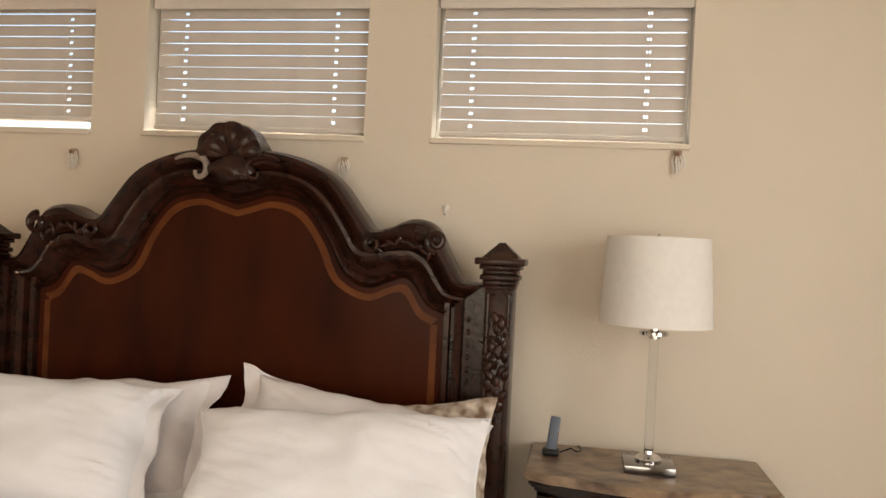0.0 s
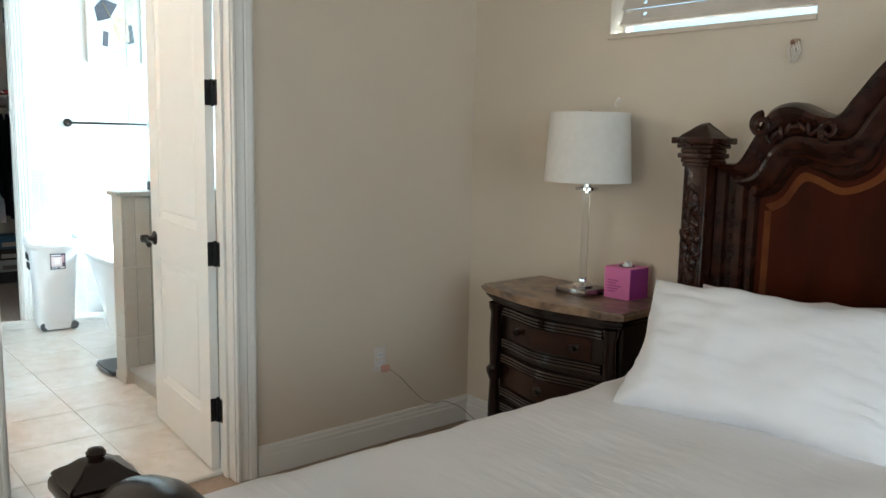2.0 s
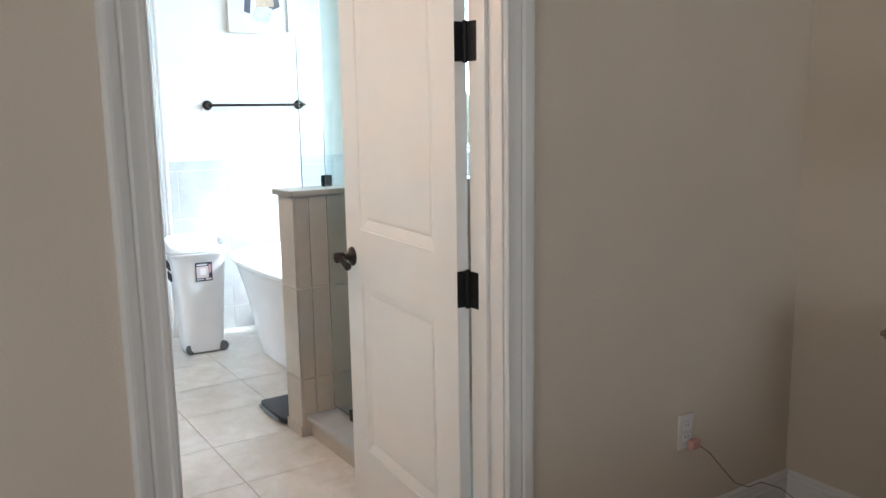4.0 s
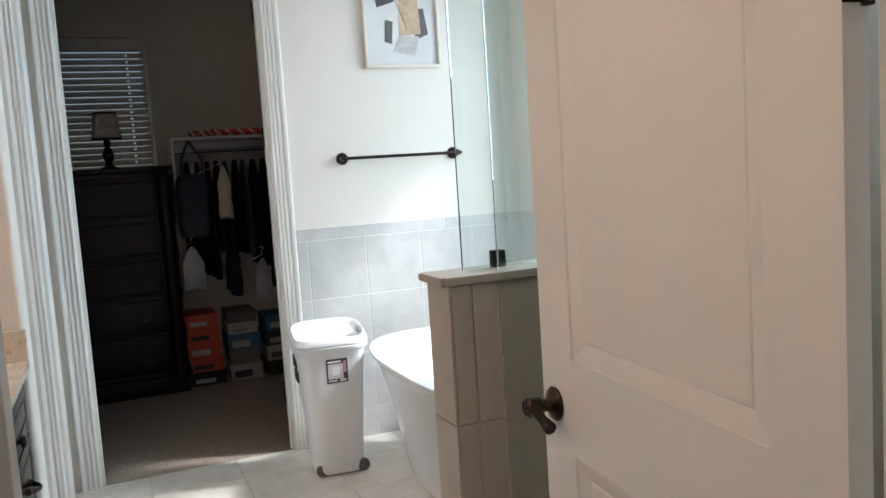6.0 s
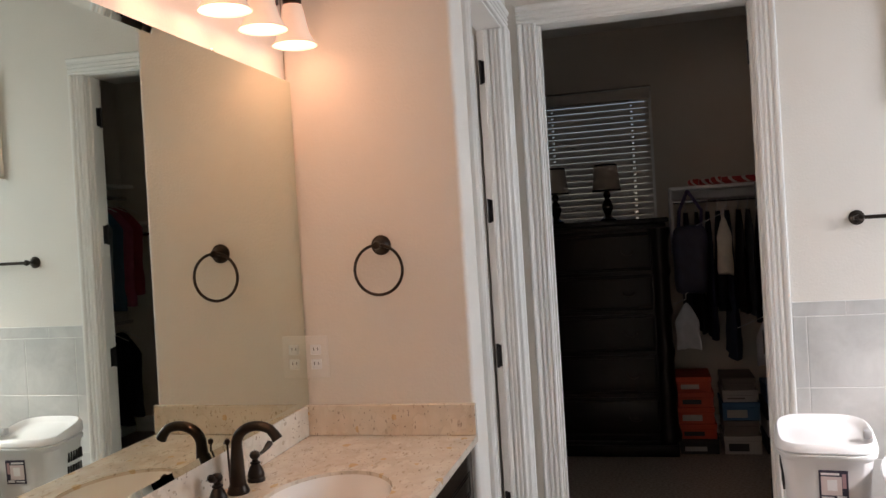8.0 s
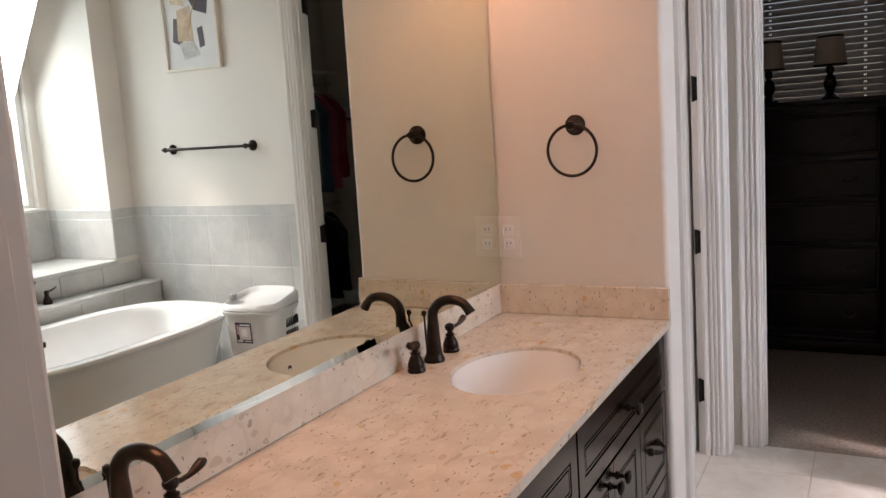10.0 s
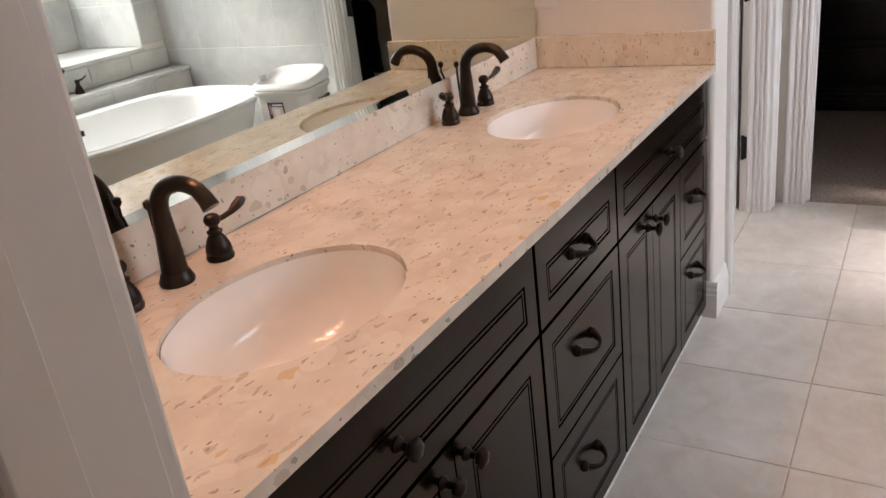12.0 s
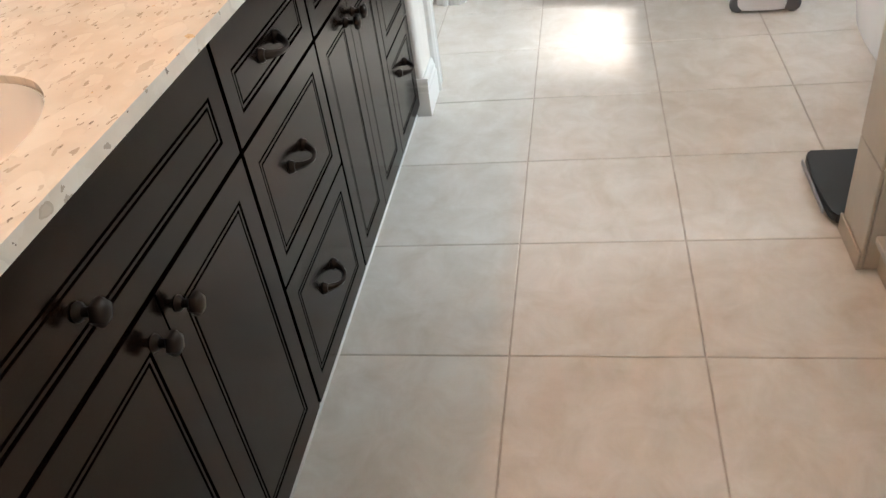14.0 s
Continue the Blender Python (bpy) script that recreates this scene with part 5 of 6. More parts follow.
    for s, material, lab in ((-1, M_SILVERY, "silvery grey carved scroll"), (1, M_CARVE, "")):
        line = [(BX - 0.008 + s * (0.100 - u), 1.742 + v) for u, v in spline(HOOK, 36)]
        thick = [0.003 + 0.009 * math.sin(math.pi * min(1, 0.08 + 0.8 * k / 35)) for k in range(36)]
        part("crest_scroll", tube([(u, 3.050, v) for u, v in line], thick, 8), material, ob, lab)
        part("crest_scroll_root", tube([(u, 3.056, v - 0.016) for u, v in line[:16]], [0.010] * 16, 8), M_CARVE, ob)
    for s in (-1, 1):
        part("volute", scroll(BX + s * 0.738, 1.518, 0.036, 1.4, 0.013, -s, 3.066), M_CARVE, ob)
        part("volute", scroll(BX + s * 0.520, 1.500, 0.030, 1.3, 0.012, s, 3.070), M_CARVE, ob)
        rng = random.Random(7 + s)
        for k in range(9):
            u = 0.54 + 0.022 * k
            b2 = bmesh.new()
            bmesh.ops.create_uvsphere(b2, u_segments=10, v_segments=7, radius=1, matrix=Matrix.Translation((BX + s * u, 3.066, 1.485 + 0.028 * math.sin(k * 0.45))) @ Matrix.Rotation(rng.uniform(0, 3), 4, "Y") @ Matrix.Diagonal((0.022, 0.010, 0.009, 1)))
            part("carved_leaf", b2, M_CARVE, ob)
    # posts
    for s in (-1, 1):
        px = BX + s * 0.957
        py = 3.085
        part("post", box_bm(px - 0.046, px + 0.046, py - 0.046, py + 0.08, 0.0, 1.395, 0.006, 2), M_CARVE, ob)
        for e in (-1, 1):
            part("post_fillet", box_bm(px + e * 0.034 - 0.005, px + e * 0.034 + 0.005, py - 0.052, py - 0.0455, 0.50, 1.36, 0.002), M_CARVE, ob)
        for z0, z1, r in ((1.372, 1.386, 0.052), (1.386, 1.402, 0.056), (1.402, 1.420, 0.064), (1.420, 1.436, 0.057), (1.436, 1.451, 0.067), (1.451, 1.474, 0.081)):
            part("cap_step", box_bm(px - r, px + r, py - r, py + r, z0 + 0.0003, z1, 0.005, 2), M_CARVE, ob)
        cone = bmesh.new()
        bmesh.ops.create_cone(cone, cap_ends=True, segments=4, radius1=0.090, radius2=0.014, depth=0.052, matrix=Matrix.Translation((px, py, 1.498)) @ Matrix.Rotation(radians(45), 4, "Z"))
        bmesh.ops.subdivide_edges(cone, edges=cone.edges[:], cuts=3, use_grid_fill=True)
        for v in cone.verts:
            v.co += 0.005 * noise.noise_vector(v.co * 40)
        part("post_cap", cone, M_CARVE, ob, "carved pyramid post cap")
        rng = random.Random(20 + s)
        for k in range(36):
            b3 = bmesh.new()
            zz = 0.98 + 0.30 * (k / 35)
            wgt = 1 - abs((zz - 1.10) / 0.22) * 0.6
            bmesh.ops.create_uvsphere(b3, u_segments=10, v_segments=7, radius=1, matrix=Matrix.Translation((px + rng.uniform(-0.034, 0.034) * wgt, py - 0.047 - rng.uniform(0, 0.007), zz)) @ Matrix.Rotation(rng.uniform(-0.7, 0.7), 4, "Y") @ Matrix.Diagonal((0.0145, 0.010, 0.023, 1)))
            part("carved_leaf", b3, M_CARVE, ob)
    # rails and footboard
    for s in (-1, 1):
        part("side_rail", box_bm(BX + s * 0.955 - 0.018, BX + s * 0.955 + 0.018, 1.08, 3.03, 0.22, 0.44, 0.006, 2), M_CARVE, ob)
        px, py = BX + s * 0.957, 1.02
        part("foot_post", box_bm(px - 0.055, px + 0.055, py - 0.055, py + 0.055, 0.0, 0.735, 0.006, 2), M_CARVE, ob)
        c = join_bm(box_bm(px - 0.058, px + 0.058, py - 0.058, py + 0.058, 0.735, 0.748, 0.004, 2), box_bm(px - 0.074, px + 0.074, py - 0.074, py + 0.074, 0.748, 0.782, 0.012, 4))
        # ogee crown, square below and rounding upward, with a small knob
        cone = bmesh.new()
        rings = []
        for rad, z, e in ((0.062, 0.781, 12), (0.068, 0.786, 12), (0.066, 0.791, 12), (0.058, 0.797, 10), (0.046, 0.804, 8), (0.036, 0.812, 8), (0.028, 0.819, 6), (0.022, 0.822, 4), (0.013, 0.824, 2), (0.018, 0.829, 2), (0.019, 0.835, 2), (0.014, 0.842, 2), (0.004, 0.845, 2)):
            ring = []
            for k in range(32):
                a = 2 * math.pi * k / 32
                ca, sa = math.cos(a), math.sin(a)
                lobe = 1 + (0.09 * abs(math.cos(6 * a)) - 0.05 if 0.783 < z < 0.82 else 0)
                ring.append(cone.verts.new((px + rad * lobe * math.copysign(abs(ca) ** (2 / e), ca), py + rad * lobe * math.copysign(abs(sa) ** (2 / e), sa), z)))
            rings.append(ring)
        for p, q in zip(rings, rings[1:]):
            for k in range(32):
                cone.faces.new((p[k], p[(k + 1) % 32], q[(k + 1) % 32], q[k]))
        cone.faces.new(rings[-1])
        part("foot_post_cap", join_bm(c, cone), M_DARKWOOD, ob, "lobed crown post cap with a small knob")
    ft = spline([(0.90, 0.72), (0.85, 0.775), (0.78, 0.825), (0.70, 0.86), (0.60, 0.885), (0.52, 0.878), (0.42, 0.82), (0.28, 0.745), (0.0, 0.72)], 31)
    ftw = mirrored(ft)
    part("footboard", extrude_profile([(BX - 0.90, 0.12), *[(BX + u, v - 0.03) for u, v in ftw], (BX + 0.90, 0.12)], "y", 1.0, 1.04), M_PANEL, ob, smooth=False)
    rail = tube([(BX + u, 0.0, v - 0.02) for u, v in ftw], 0.034, 16)
    part("footboard_rail", moved(rail, Matrix.Translation((0, 1.02, 0)) @ Matrix.Diagonal((1, 1.4, 1, 1))), M_DARKWOOD, ob, "broad polished footboard rail")
    return ob


headboard()


def soft_box(x0, x1, y0, y1, z0, z1, r, nx, ny, nz, amp, scale, seed):
    """A padded block: gridded box with round edges and gentle folds."""
    bm = bmesh.new()
    bmesh.ops.create_cube(bm, size=2)
    bmesh.ops.subdivide_edges(bm, edges=bm.edges[:], cuts=nx, use_grid_fill=True)
    c = Vector(((x0 + x1) / 2, (y0 + y1) / 2, (z0 + z1) / 2))
    h = Vector(((x1 - x0) / 2, (y1 - y0) / 2, (z1 - z0) / 2))
    off = Vector((seed * 3.1, seed * 1.7, seed))
    for v in bm.verts:
        p = Vector((v.co.x * h.x, v.co.y * h.y, v.co.z * h.z))
        q = Vector([max(-h[i] + r, min(h[i] - r, p[i])) for i in range(3)])
        d = p - q
        if d.length > 1e-9:
            p = q + d.normalized() * min(r, d.length)
        w = c + p
        w += amp * noise.noise_vector((w + off) * scale) + amp * 0.45 * noise.noise_vector((w + off) * scale * 3.1)
        v.co = w
    return bm


M_COMFORT = mat("off_white_comforter", (0.87, 0.84, 0.84), 0.9, var=0.04, scale=4, bump=0.7, bscale=40, spec=0.1, stretch=(0.22, 1, 1))
bm = soft_box(BX - 0.985, BX + 0.985, 1.075, 3.06, 0.27, 0.70, 0.09, 60, 60, 60, 0.010, 4.0, 1)
for v in bm.verts:
    if v.co.z < 0.45:
        v.co.x += 0.018 * math.sin(v.co.y * 17) * (1 if v.co.x > BX else -1)
top("comforter", bm, M_COMFORT, "off-white quilted comforter spread over the mattress", "bedding", smooth=True)
top("mattress", box_bm(BX - 0.92, BX + 0.92, 1.10, 3.045, 0.25, 0.60, 0.03, 2), M_CLOTH_W, "white mattress hidden under the comforter", "mattress", smooth=True)


def pillow(c, w, h, t, tilt, turn, roll, seed, label, material=M_CLOTH_W, flap=0):
    """A stuffed pillow with eared corners; flap is the end (-1, 1) at which its open case lies flat beyond the filling."""
    bm = bmesh.new()
    n = 44
    off = Vector((seed * 5.3, seed, seed * 2.2))

    def outline(u, v):
        return Vector((u * w / 2 * (1 - 0.105 * (1 - v * v) * abs(u) ** 3), 0, v * h / 2 * (1 - 0.14 * (1 - u * u) * abs(v) ** 3)))

    def crumple(p, u, v):
        wave = 0.015 * noise.noise_vector((p + off) * 6) + 0.008 * noise.noise_vector((p + off) * 15)
        if flap and u * flap > 0.7:
            k = (u * flap - 0.7) / 0.3
            wave.y += k * (0.022 * math.sin(v * 7 + seed) + 0.03 * noise.noise((p + off) * 11))
        return wave

    grids = []
    for s in (-1, 1):
        g = {}
        for i in range(n + 1):
            for j in range(n + 1):
                u, v = 2 * i / n - 1, 2 * j / n - 1
                fill = u
                if flap and u * flap > 0:
                    fill = min(1.0, u * flap / 0.86)
                edge = max(0.0, (1 - abs(fill) ** 3.0) * (1 - abs(v) ** 3.0))
                p = outline(u, v)
                # creases that run in from the corners and the seam
                crease = abs(noise.noise(Vector((u * 1.6 + seed, v * 7.0 + 1.5 * u * seed, seed * 3.0))))
                p.y = s * (t * 0.5 * edge ** 0.44 + 0.003 - 0.030 * crease * abs(u) ** 1.5 * edge ** 0.3)
                p += crumple(p, u, v)
                if s == 1 and (i in (0, n) or j in (0, n)):
                    g[i, j] = grids[0][i, j]
                else:
                    g[i, j] = bm.verts.new(p)
        grids.append(g)
        for i in range(n):
            for j in range(n):
                bm.faces.new((g[i, j], g[i + 1, j], g[i + 1, j + 1], g[i, j + 1]))
    ob = thing("pillow", label, "pillow", "bed pillows", c)
    m = Matrix.Translation(c) @ Matrix.Rotation(radians(turn), 4, "Z") @ Matrix.Rotation(radians(-tilt), 4, "X") @ Matrix.Rotation(radians(roll), 4, "Y")
    rim = [(u, -1) for u in [2 * k / 24 - 1 for k in range(24)]] + [(1, v) for v in [2 * k / 14 - 1 for k in range(14)]] + [(-u, 1) for u in [2 * k / 24 - 1 for k in range(24)]] + [(-1, -v) for v in [2 * k / 14 - 1 for k in range(14)]]
    pts = []
    for u, v in rim:
        p = outline(u, v)
        p.y = -0.003
        pts.append(p + crumple(p, u, v))
    part("case", moved(bm, m), material, ob)
    part("seam", moved(tube(pts, 0.0045, 6, True), m), material, ob)
    return ob


# white cotton of the rear pillows, darkened in colour for their shade
M_CLOTH_SHADED = mat("shade_toned_white_cotton", (0.79, 0.75, 0.75), 0.9, var=0.04, scale=5, bump=0.35, bscale=28, spec=0.15)
pillow((-0.975, 2.655, 0.838), 0.84, 0.45, 0.25, 40, 12, 1, 1, "white cotton pillow leaning on another pillow", flap=1)
pillow((-0.91, 2.86, 0.815), 0.90, 0.44, 0.20, 30, 2, -3, 2, "white pillow against the headboard, toned down for shade", M_CLOTH_SHADED, 1)
pillow((0.01, 2.64, 0.822), 0.89, 0.44, 0.25, 44, 4, -2, 3, "white cotton pillow with rumpled case")
pillow((-0.03, 2.86, 0.825), 0.86, 0.44, 0.20, 30, 2, 9, 4, "rumpled white pillow against the headboard, toned down for shade", M_CLOTH_SHADED, -1)
M_TOILE = mat("patterned_cushion_cloth", (0.70, 0.62, 0.52), 0.9, color2=(0.20, 0.13, 0.09), scale=26, detail=1, spec=0.1)
pillow((0.05, 2.93, 0.79), 0.78, 0.46, 0.12, 24, 0, -4, 6, "cream cushion with dark floral pattern behind the pillows", M_TOILE)

# ---------- nightstands ----------
M_TOPSTONE = mat("brown_marble_top", (0.33, 0.225, 0.14), 0.3, color2=(0.075, 0.045, 0.03), scale=15, detail=12, stretch=(1, 1.4, 1), coat=0.1)
M_DRAWERWOOD = mat("walnut_drawer_veneer", (0.036, 0.0135, 0.008), 0.25, color2=(0.022, 0.009, 0.006), scale=22, stretch=(0.2, 1, 1), spec=0.3)


def serp(u, amp=0.030):
    """Serpentine front line: convex middle, hollow flanks; u from -1 to 1."""
    return amp * math.cos(u * math.pi * 0.95)


def front_line(w, y, amp, n=28, ch=0.05):
    pts = [(-w / 2, y + ch)]
    for k in range(n + 1):
        u = 2 * k / n - 1
        pts.append((u * (w / 2 - ch), y - serp(u, amp)))
    pts.append((w / 2, y + ch))
    return pts


M_BEAD = mat("polished_dark_bead", (0.016, 0.008, 0.006), 0.16, var=0.4, scale=20, spec=0.8, coat=0.6)


def nightstand(m, label):
    ob = thing("nightstand", label, "nightstand", "nightstands")
    ob.matrix_world = m
    def P(name, bm, material, parent=ob, lab="", smooth=True):
        o = new(name, finish(name, bm, material, smooth)); o.parent = parent
        return tagged(o, lab)
    def slab(w, yf, yb, z0, z1, amp, bev=0.0, ch=0.05):
        bm = extrude_profile([*front_line(w, yf, amp, ch=ch), (w / 2, yb), (-w / 2, yb)], "z", z0, z1)
        if bev:
            bmesh.ops.bevel(bm, geom=[e for e in bm.edges if abs(e.verts[0].co.z - e.verts[1].co.z) < 1e-4], offset=bev, segments=3, affect="EDGES")
        return bm
    # local: front at -y, back at 0
    P("stone_top", slab(0.755, -0.430, 0.0, 0.806, 0.836, 0.026, 0.009, 0.055), M_TOPSTONE, lab="brown marbled top with shaped edge")
    P("cornice", join_bm(slab(0.725, -0.412, -0.004, 0.782, 0.8055, 0.026, 0.008, 0.052), slab(0.69, -0.395, -0.004, 0.764, 0.7815, 0.026, 0.005, 0.050)), M_DARKWOOD)
    P("body", slab(0.66, -0.360, -0.004, 0.13, 0.7635, 0.024), M_DARKWOOD)
    P("plinth", join_bm(slab(0.70, -0.395, -0.004, 0.10, 0.13, 0.026, 0.008), slab(0.73, -0.412, -0.004, 0.0, 0.10, 0.026, 0.012)), M_DARKWOOD)
    for s in (-1, 1):
        col = lathe([(0.026, 0.13), (0.030, 0.15), (0.022, 0.17), (0.025, 0.3), (0.020, 0.42), (0.034, 0.455), (0.036, 0.475), (0.022, 0.49), (0.026, 0.6), (0.022, 0.72), (0.030, 0.74), (0.032, 0.763)], 14, (s * 0.305, -0.352, 0))
        P("corner_column", col, M_DARKWOOD)
    for k, (z0, z1) in enumerate(((0.575, 0.752), (0.362, 0.548), (0.145, 0.335))):
        def band(w, y, za, zb, amp, d):
            f = [(w * (k / 28 - 0.5), y - serp(w * (k / 28 - 0.5) / 0.27, amp)) for k in range(29)]
            return extrude_profile([*f, *[(u, v + d) for u, v in reversed(f)]], "z", za, zb)
        d = P("drawer", band(0.54, -0.366, z0, z1, 0.027, 0.012), M_DARKWOOD)
        for a, b in ((0.003, 0.012), (0.017, 0.025), (0.030, 0.036)):
            P("drawer_bead", band(0.53, -0.381, z1 - b, z1 - a, 0.027, 0.012), M_BEAD, d)
            P("drawer_bead", band(0.53, -0.381, z0 + a, z0 + b, 0.027, 0.012), M_BEAD, d)
        P("drawer_panel", band(0.43, -0.371, z0 + 0.045, z1 - 0.045, 0.027, 0.012), M_DRAWERWOOD, d, "reddish walnut drawer panel")
        zc = (z0 + z1) / 2
        for hx in ((-0.15, 0.15) if k == 0 else (0.0,)):
            yk = -0.376 - serp(hx / 0.25, 0.027)
            kn = moved(lathe([(0, 0), (0.016, 0), (0.015, 0.004), (0.006, 0.009), (0.006, 0.016), (0.014, 0.022), (0.012, 0.030), (0, 0.033)], 16), Matrix.Translation((hx, yk + 0.006, zc)) @ Matrix.Rotation(radians(90), 4, "X"))
            P("drawer_knob", kn, M_BRONZE, d, "dark bronze drawer knob")
    return ob


nightstand(pose(-2.045, 3.278, 0), "dark carved nightstand with serpentine drawers, in the wall corner")
nightstand(pose(0.905, 3.278, 0), "dark carved nightstand with marbled brown top, beside the bed")

# ---------- table lamps ----------
M_SHADE = mat("white_linen_shade", (0.74, 0.71, 0.67), 0.85, var=0.03, scale=40, bump=0.15, bscale=300)
# chrome of the lamp base, its dark reflections put into the colour
M_CHROME_DARK = mat("darkened_chrome", (0.30, 0.29, 0.285), 0.14, metal=1.0, var=0.05)
M_CRYSTAL = glass_material("clear_acrylic", (0.93, 0.95, 0.96), 0.02)


def table_lamp(x, y, label):
    z = 0.8365
    ob = thing("table_lamp", label, "lamp", "bedside lamps", (x, y, z))
    part("base_plate", box_bm(x - 0.078, x + 0.078, y - 0.078, y + 0.078, z, z + 0.026, 0.004, 2), M_CHROME_DARK, ob, "square chrome base, coloured dark for its reflections")
    part("base_collar", lathe([(0, 0.026), (0.040, 0.026), (0.042, 0.034), (0.030, 0.045), (0.018, 0.050), (0.016, 0.060), (0, 0.060)], 28, (x, y, z)), M_CHROME, ob)
    part("column", lathe([(0, 0.060), (0.0145, 0.060), (0.0145, 0.410), (0, 0.410)], 20, (x, y, z)), M_CRYSTAL, ob, "clear acrylic column")
    part("top_collar", join_bm(lathe([(0, 0.410), (0.018, 0.410), (0.018, 0.420), (0.046, 0.422), (0.046, 0.432), (0.016, 0.436), (0.014, 0.48), (0.010, 0.50), (0, 0.50)], 24, (x, y, z))), M_CHROME, ob)
    R0, R1, H0, H1 = 0.174, 0.158, 0.455, 0.728
    bm = lathe([(R0, H0), (R1, H1), (R1 - 0.003, H1), (R0 - 0.003, H0), (R0, H0)], 48, (x, y, z))
    bmesh.ops.remove_doubles(bm, verts=bm.verts, dist=0.0001)
    sh = part("shade", bm, M_SHADE, ob, "white drum shade")
    for a in (0, 2.094, 4.189):
        part("spider_arm", tube([(x, y, z + H1 - 0.03), (x + (R1 - 0.002) * math.cos(a), y + (R1 - 0.002) * math.sin(a), z + H1 - 0.004)], 0.002, 6), M_CHROME, sh)
    part("finial", lathe([(0, 0.70), (0.006, 0.70), (0.009, 0.712), (0.004, 0.724), (0.007, 0.732), (0, 0.742)], 14, (x, y, z)), M_CHROME, ob)
    part("harp_rod", tube([(x, y, z + 0.49), (x, y, z + 0.705)], 0.004, 8), M_CHROME, ob)


table_lamp(-2.026, 3.098, "unlit white drum-shade lamp with acrylic column beside tissue box")
table_lamp(0.906, 3.05, "unlit white drum-shade lamp with acrylic column on the nightstand")

# ---------- small bedroom things ----------
tbx = thing("tissue_box", "pink cube tissue box with magenta side on the nightstand", "tissue box", base=(-1.868, 3.17, 0.8365))
M_PINK = mat("pink_card", (0.62, 0.17, 0.40), 0.5, var=0.05)
part("carton", box_bm(-1.930, -1.806, 3.114, 3.236, 0.8365, 0.962, 0.002), M_PINK, tbx)
part("side_print", box_bm(-1.8058, -1.8052, 3.117, 3.233, 0.84, 0.959), mat("magenta_card", (0.33, 0.03, 0.28), 0.45, var=0.05), tbx)
for k in range(5):
    part("print_bar", box_bm(-1.912, -1.872 + 0.012 * (k % 3), 3.1132, 3.1138, 0.862 + 0.011 * k, 0.868 + 0.011 * k), mat("plum_ink", (0.38, 0.07, 0.25), 0.5), tbx, smooth=False)
part("opening", lathe([(0, 0.0004), (0.034, 0.0004), (0.034, 0.0)], 24, (-1.868, 3.175, 0.9622)), M_SLOT, tbx)
bm = bmesh.new()
bmesh.ops.create_cone(bm, cap_ends=False, segments=14, radius1=0.022, radius2=0.012, depth=0.022, matrix=Matrix.Translation((-1.866, 3.176, 0.968)))
for v in bm.verts:
    v.co += 0.012 * noise.noise_vector(v.co * 60)
sol = part("tissue", bm, M_CLOTH_W, tbx, "white tissue tuft")

ph = thing("cordless_phone", "dark blue-grey handset standing in its cradle with a cord", "telephone", base=(0.60, 3.12, 0.8365))
part("cradle", box_bm(0.572, 0.628, 3.092, 3.145, 0.8365, 0.856, 0.007, 2), M_BLACK, ph)
part("handset", moved(box_bm(-0.017, 0.017, -0.010, 0.010, 0, 0.112, 0.007, 2), Matrix.Translation((0.60, 3.118, 0.85)) @ Matrix.Rotation(radians(-12), 4, "X") @ Matrix.Rotation(radians(6), 4, "Y")), mat("slate_plastic", (0.10, 0.12, 0.16), 0.4), ph)
part("cord", tube([(0.628, 3.13, 0.843), (0.665, 3.13, 0.86), (0.685, 3.15, 0.845), (0.70, 3.20, 0.840), (0.69, 3.262, 0.8395)], 0.0025, 6), M_BLACK, ph)

# cleat bracket colour: tan carries the dark shading on the pale cleat
M_BRACKET_SHADE = mat("shade_tan_plastic", (0.40, 0.29, 0.20), 0.4, var=0.2, scale=60)
M_CLEAT = mat("ivory_plastic", (0.80, 0.75, 0.69), 0.4)
for x, z, red in ((-1.303, 1.79, True), (-0.205, 1.79, False), (0.975, 1.845, True)):
    cl = thing("cord_cleat", "ivory blind-cord cleat with wound cord on the wall", "cleat", "blind cord cleats", (x, HEAD_Y, z))
    part("bracket", box_bm(x - 0.013, x + 0.013, HEAD_Y - 0.018, HEAD_Y - 0.0003, z - 0.014, z + 0.024, 0.004, 2), M_BRACKET_SHADE, cl, "cleat bracket, coloured tan for its shading")
    part("wound_cord", join_bm(*[tube([(x + dx, HEAD_Y - 0.014, z + 0.012), (x + dx + 0.012, HEAD_Y - 0.022, z - 0.02), (x + dx - 0.004, HEAD_Y - 0.016, z - 0.055), (x + dx - 0.012, HEAD_Y - 0.018, z - 0.01)], 0.0035, 6, True) for dx in (-0.008, 0.004, 0.012)]), M_CLEAT, cl)
    if red:
        part("tassel", box_bm(x - 0.012, x + 0.002, HEAD_Y - 0.028, HEAD_Y - 0.018, z + 0.004, z + 0.018, 0.003), mat("brown_tassel", (0.22, 0.11, 0.07), 0.5), cl)
for x, z in ((0.179, 1.637), (-2.043, 1.617)):
    hk = thing("wall_hook", "small ivory screw-in hook on the wall", "hook", "wall hooks", (x, HEAD_Y, z))
    part("hook", join_bm(moved(lathe([(0, 0), (0.012, 0), (0.011, 0.004), (0.005, 0.006)], 14), Matrix.Translation((x, HEAD_Y - 0.0003, z + 0.006)) @ Matrix.Rotation(radians(90), 4, "X")), tube([(x, HEAD_Y - 0.004, z + 0.006), (x, HEAD_Y - 0.022, z - 0.002), (x, HEAD_Y - 0.024, z - 0.014), (x, HEAD_Y - 0.012, z - 0.02)], 0.0035, 8)), M_CLEAT, hk)
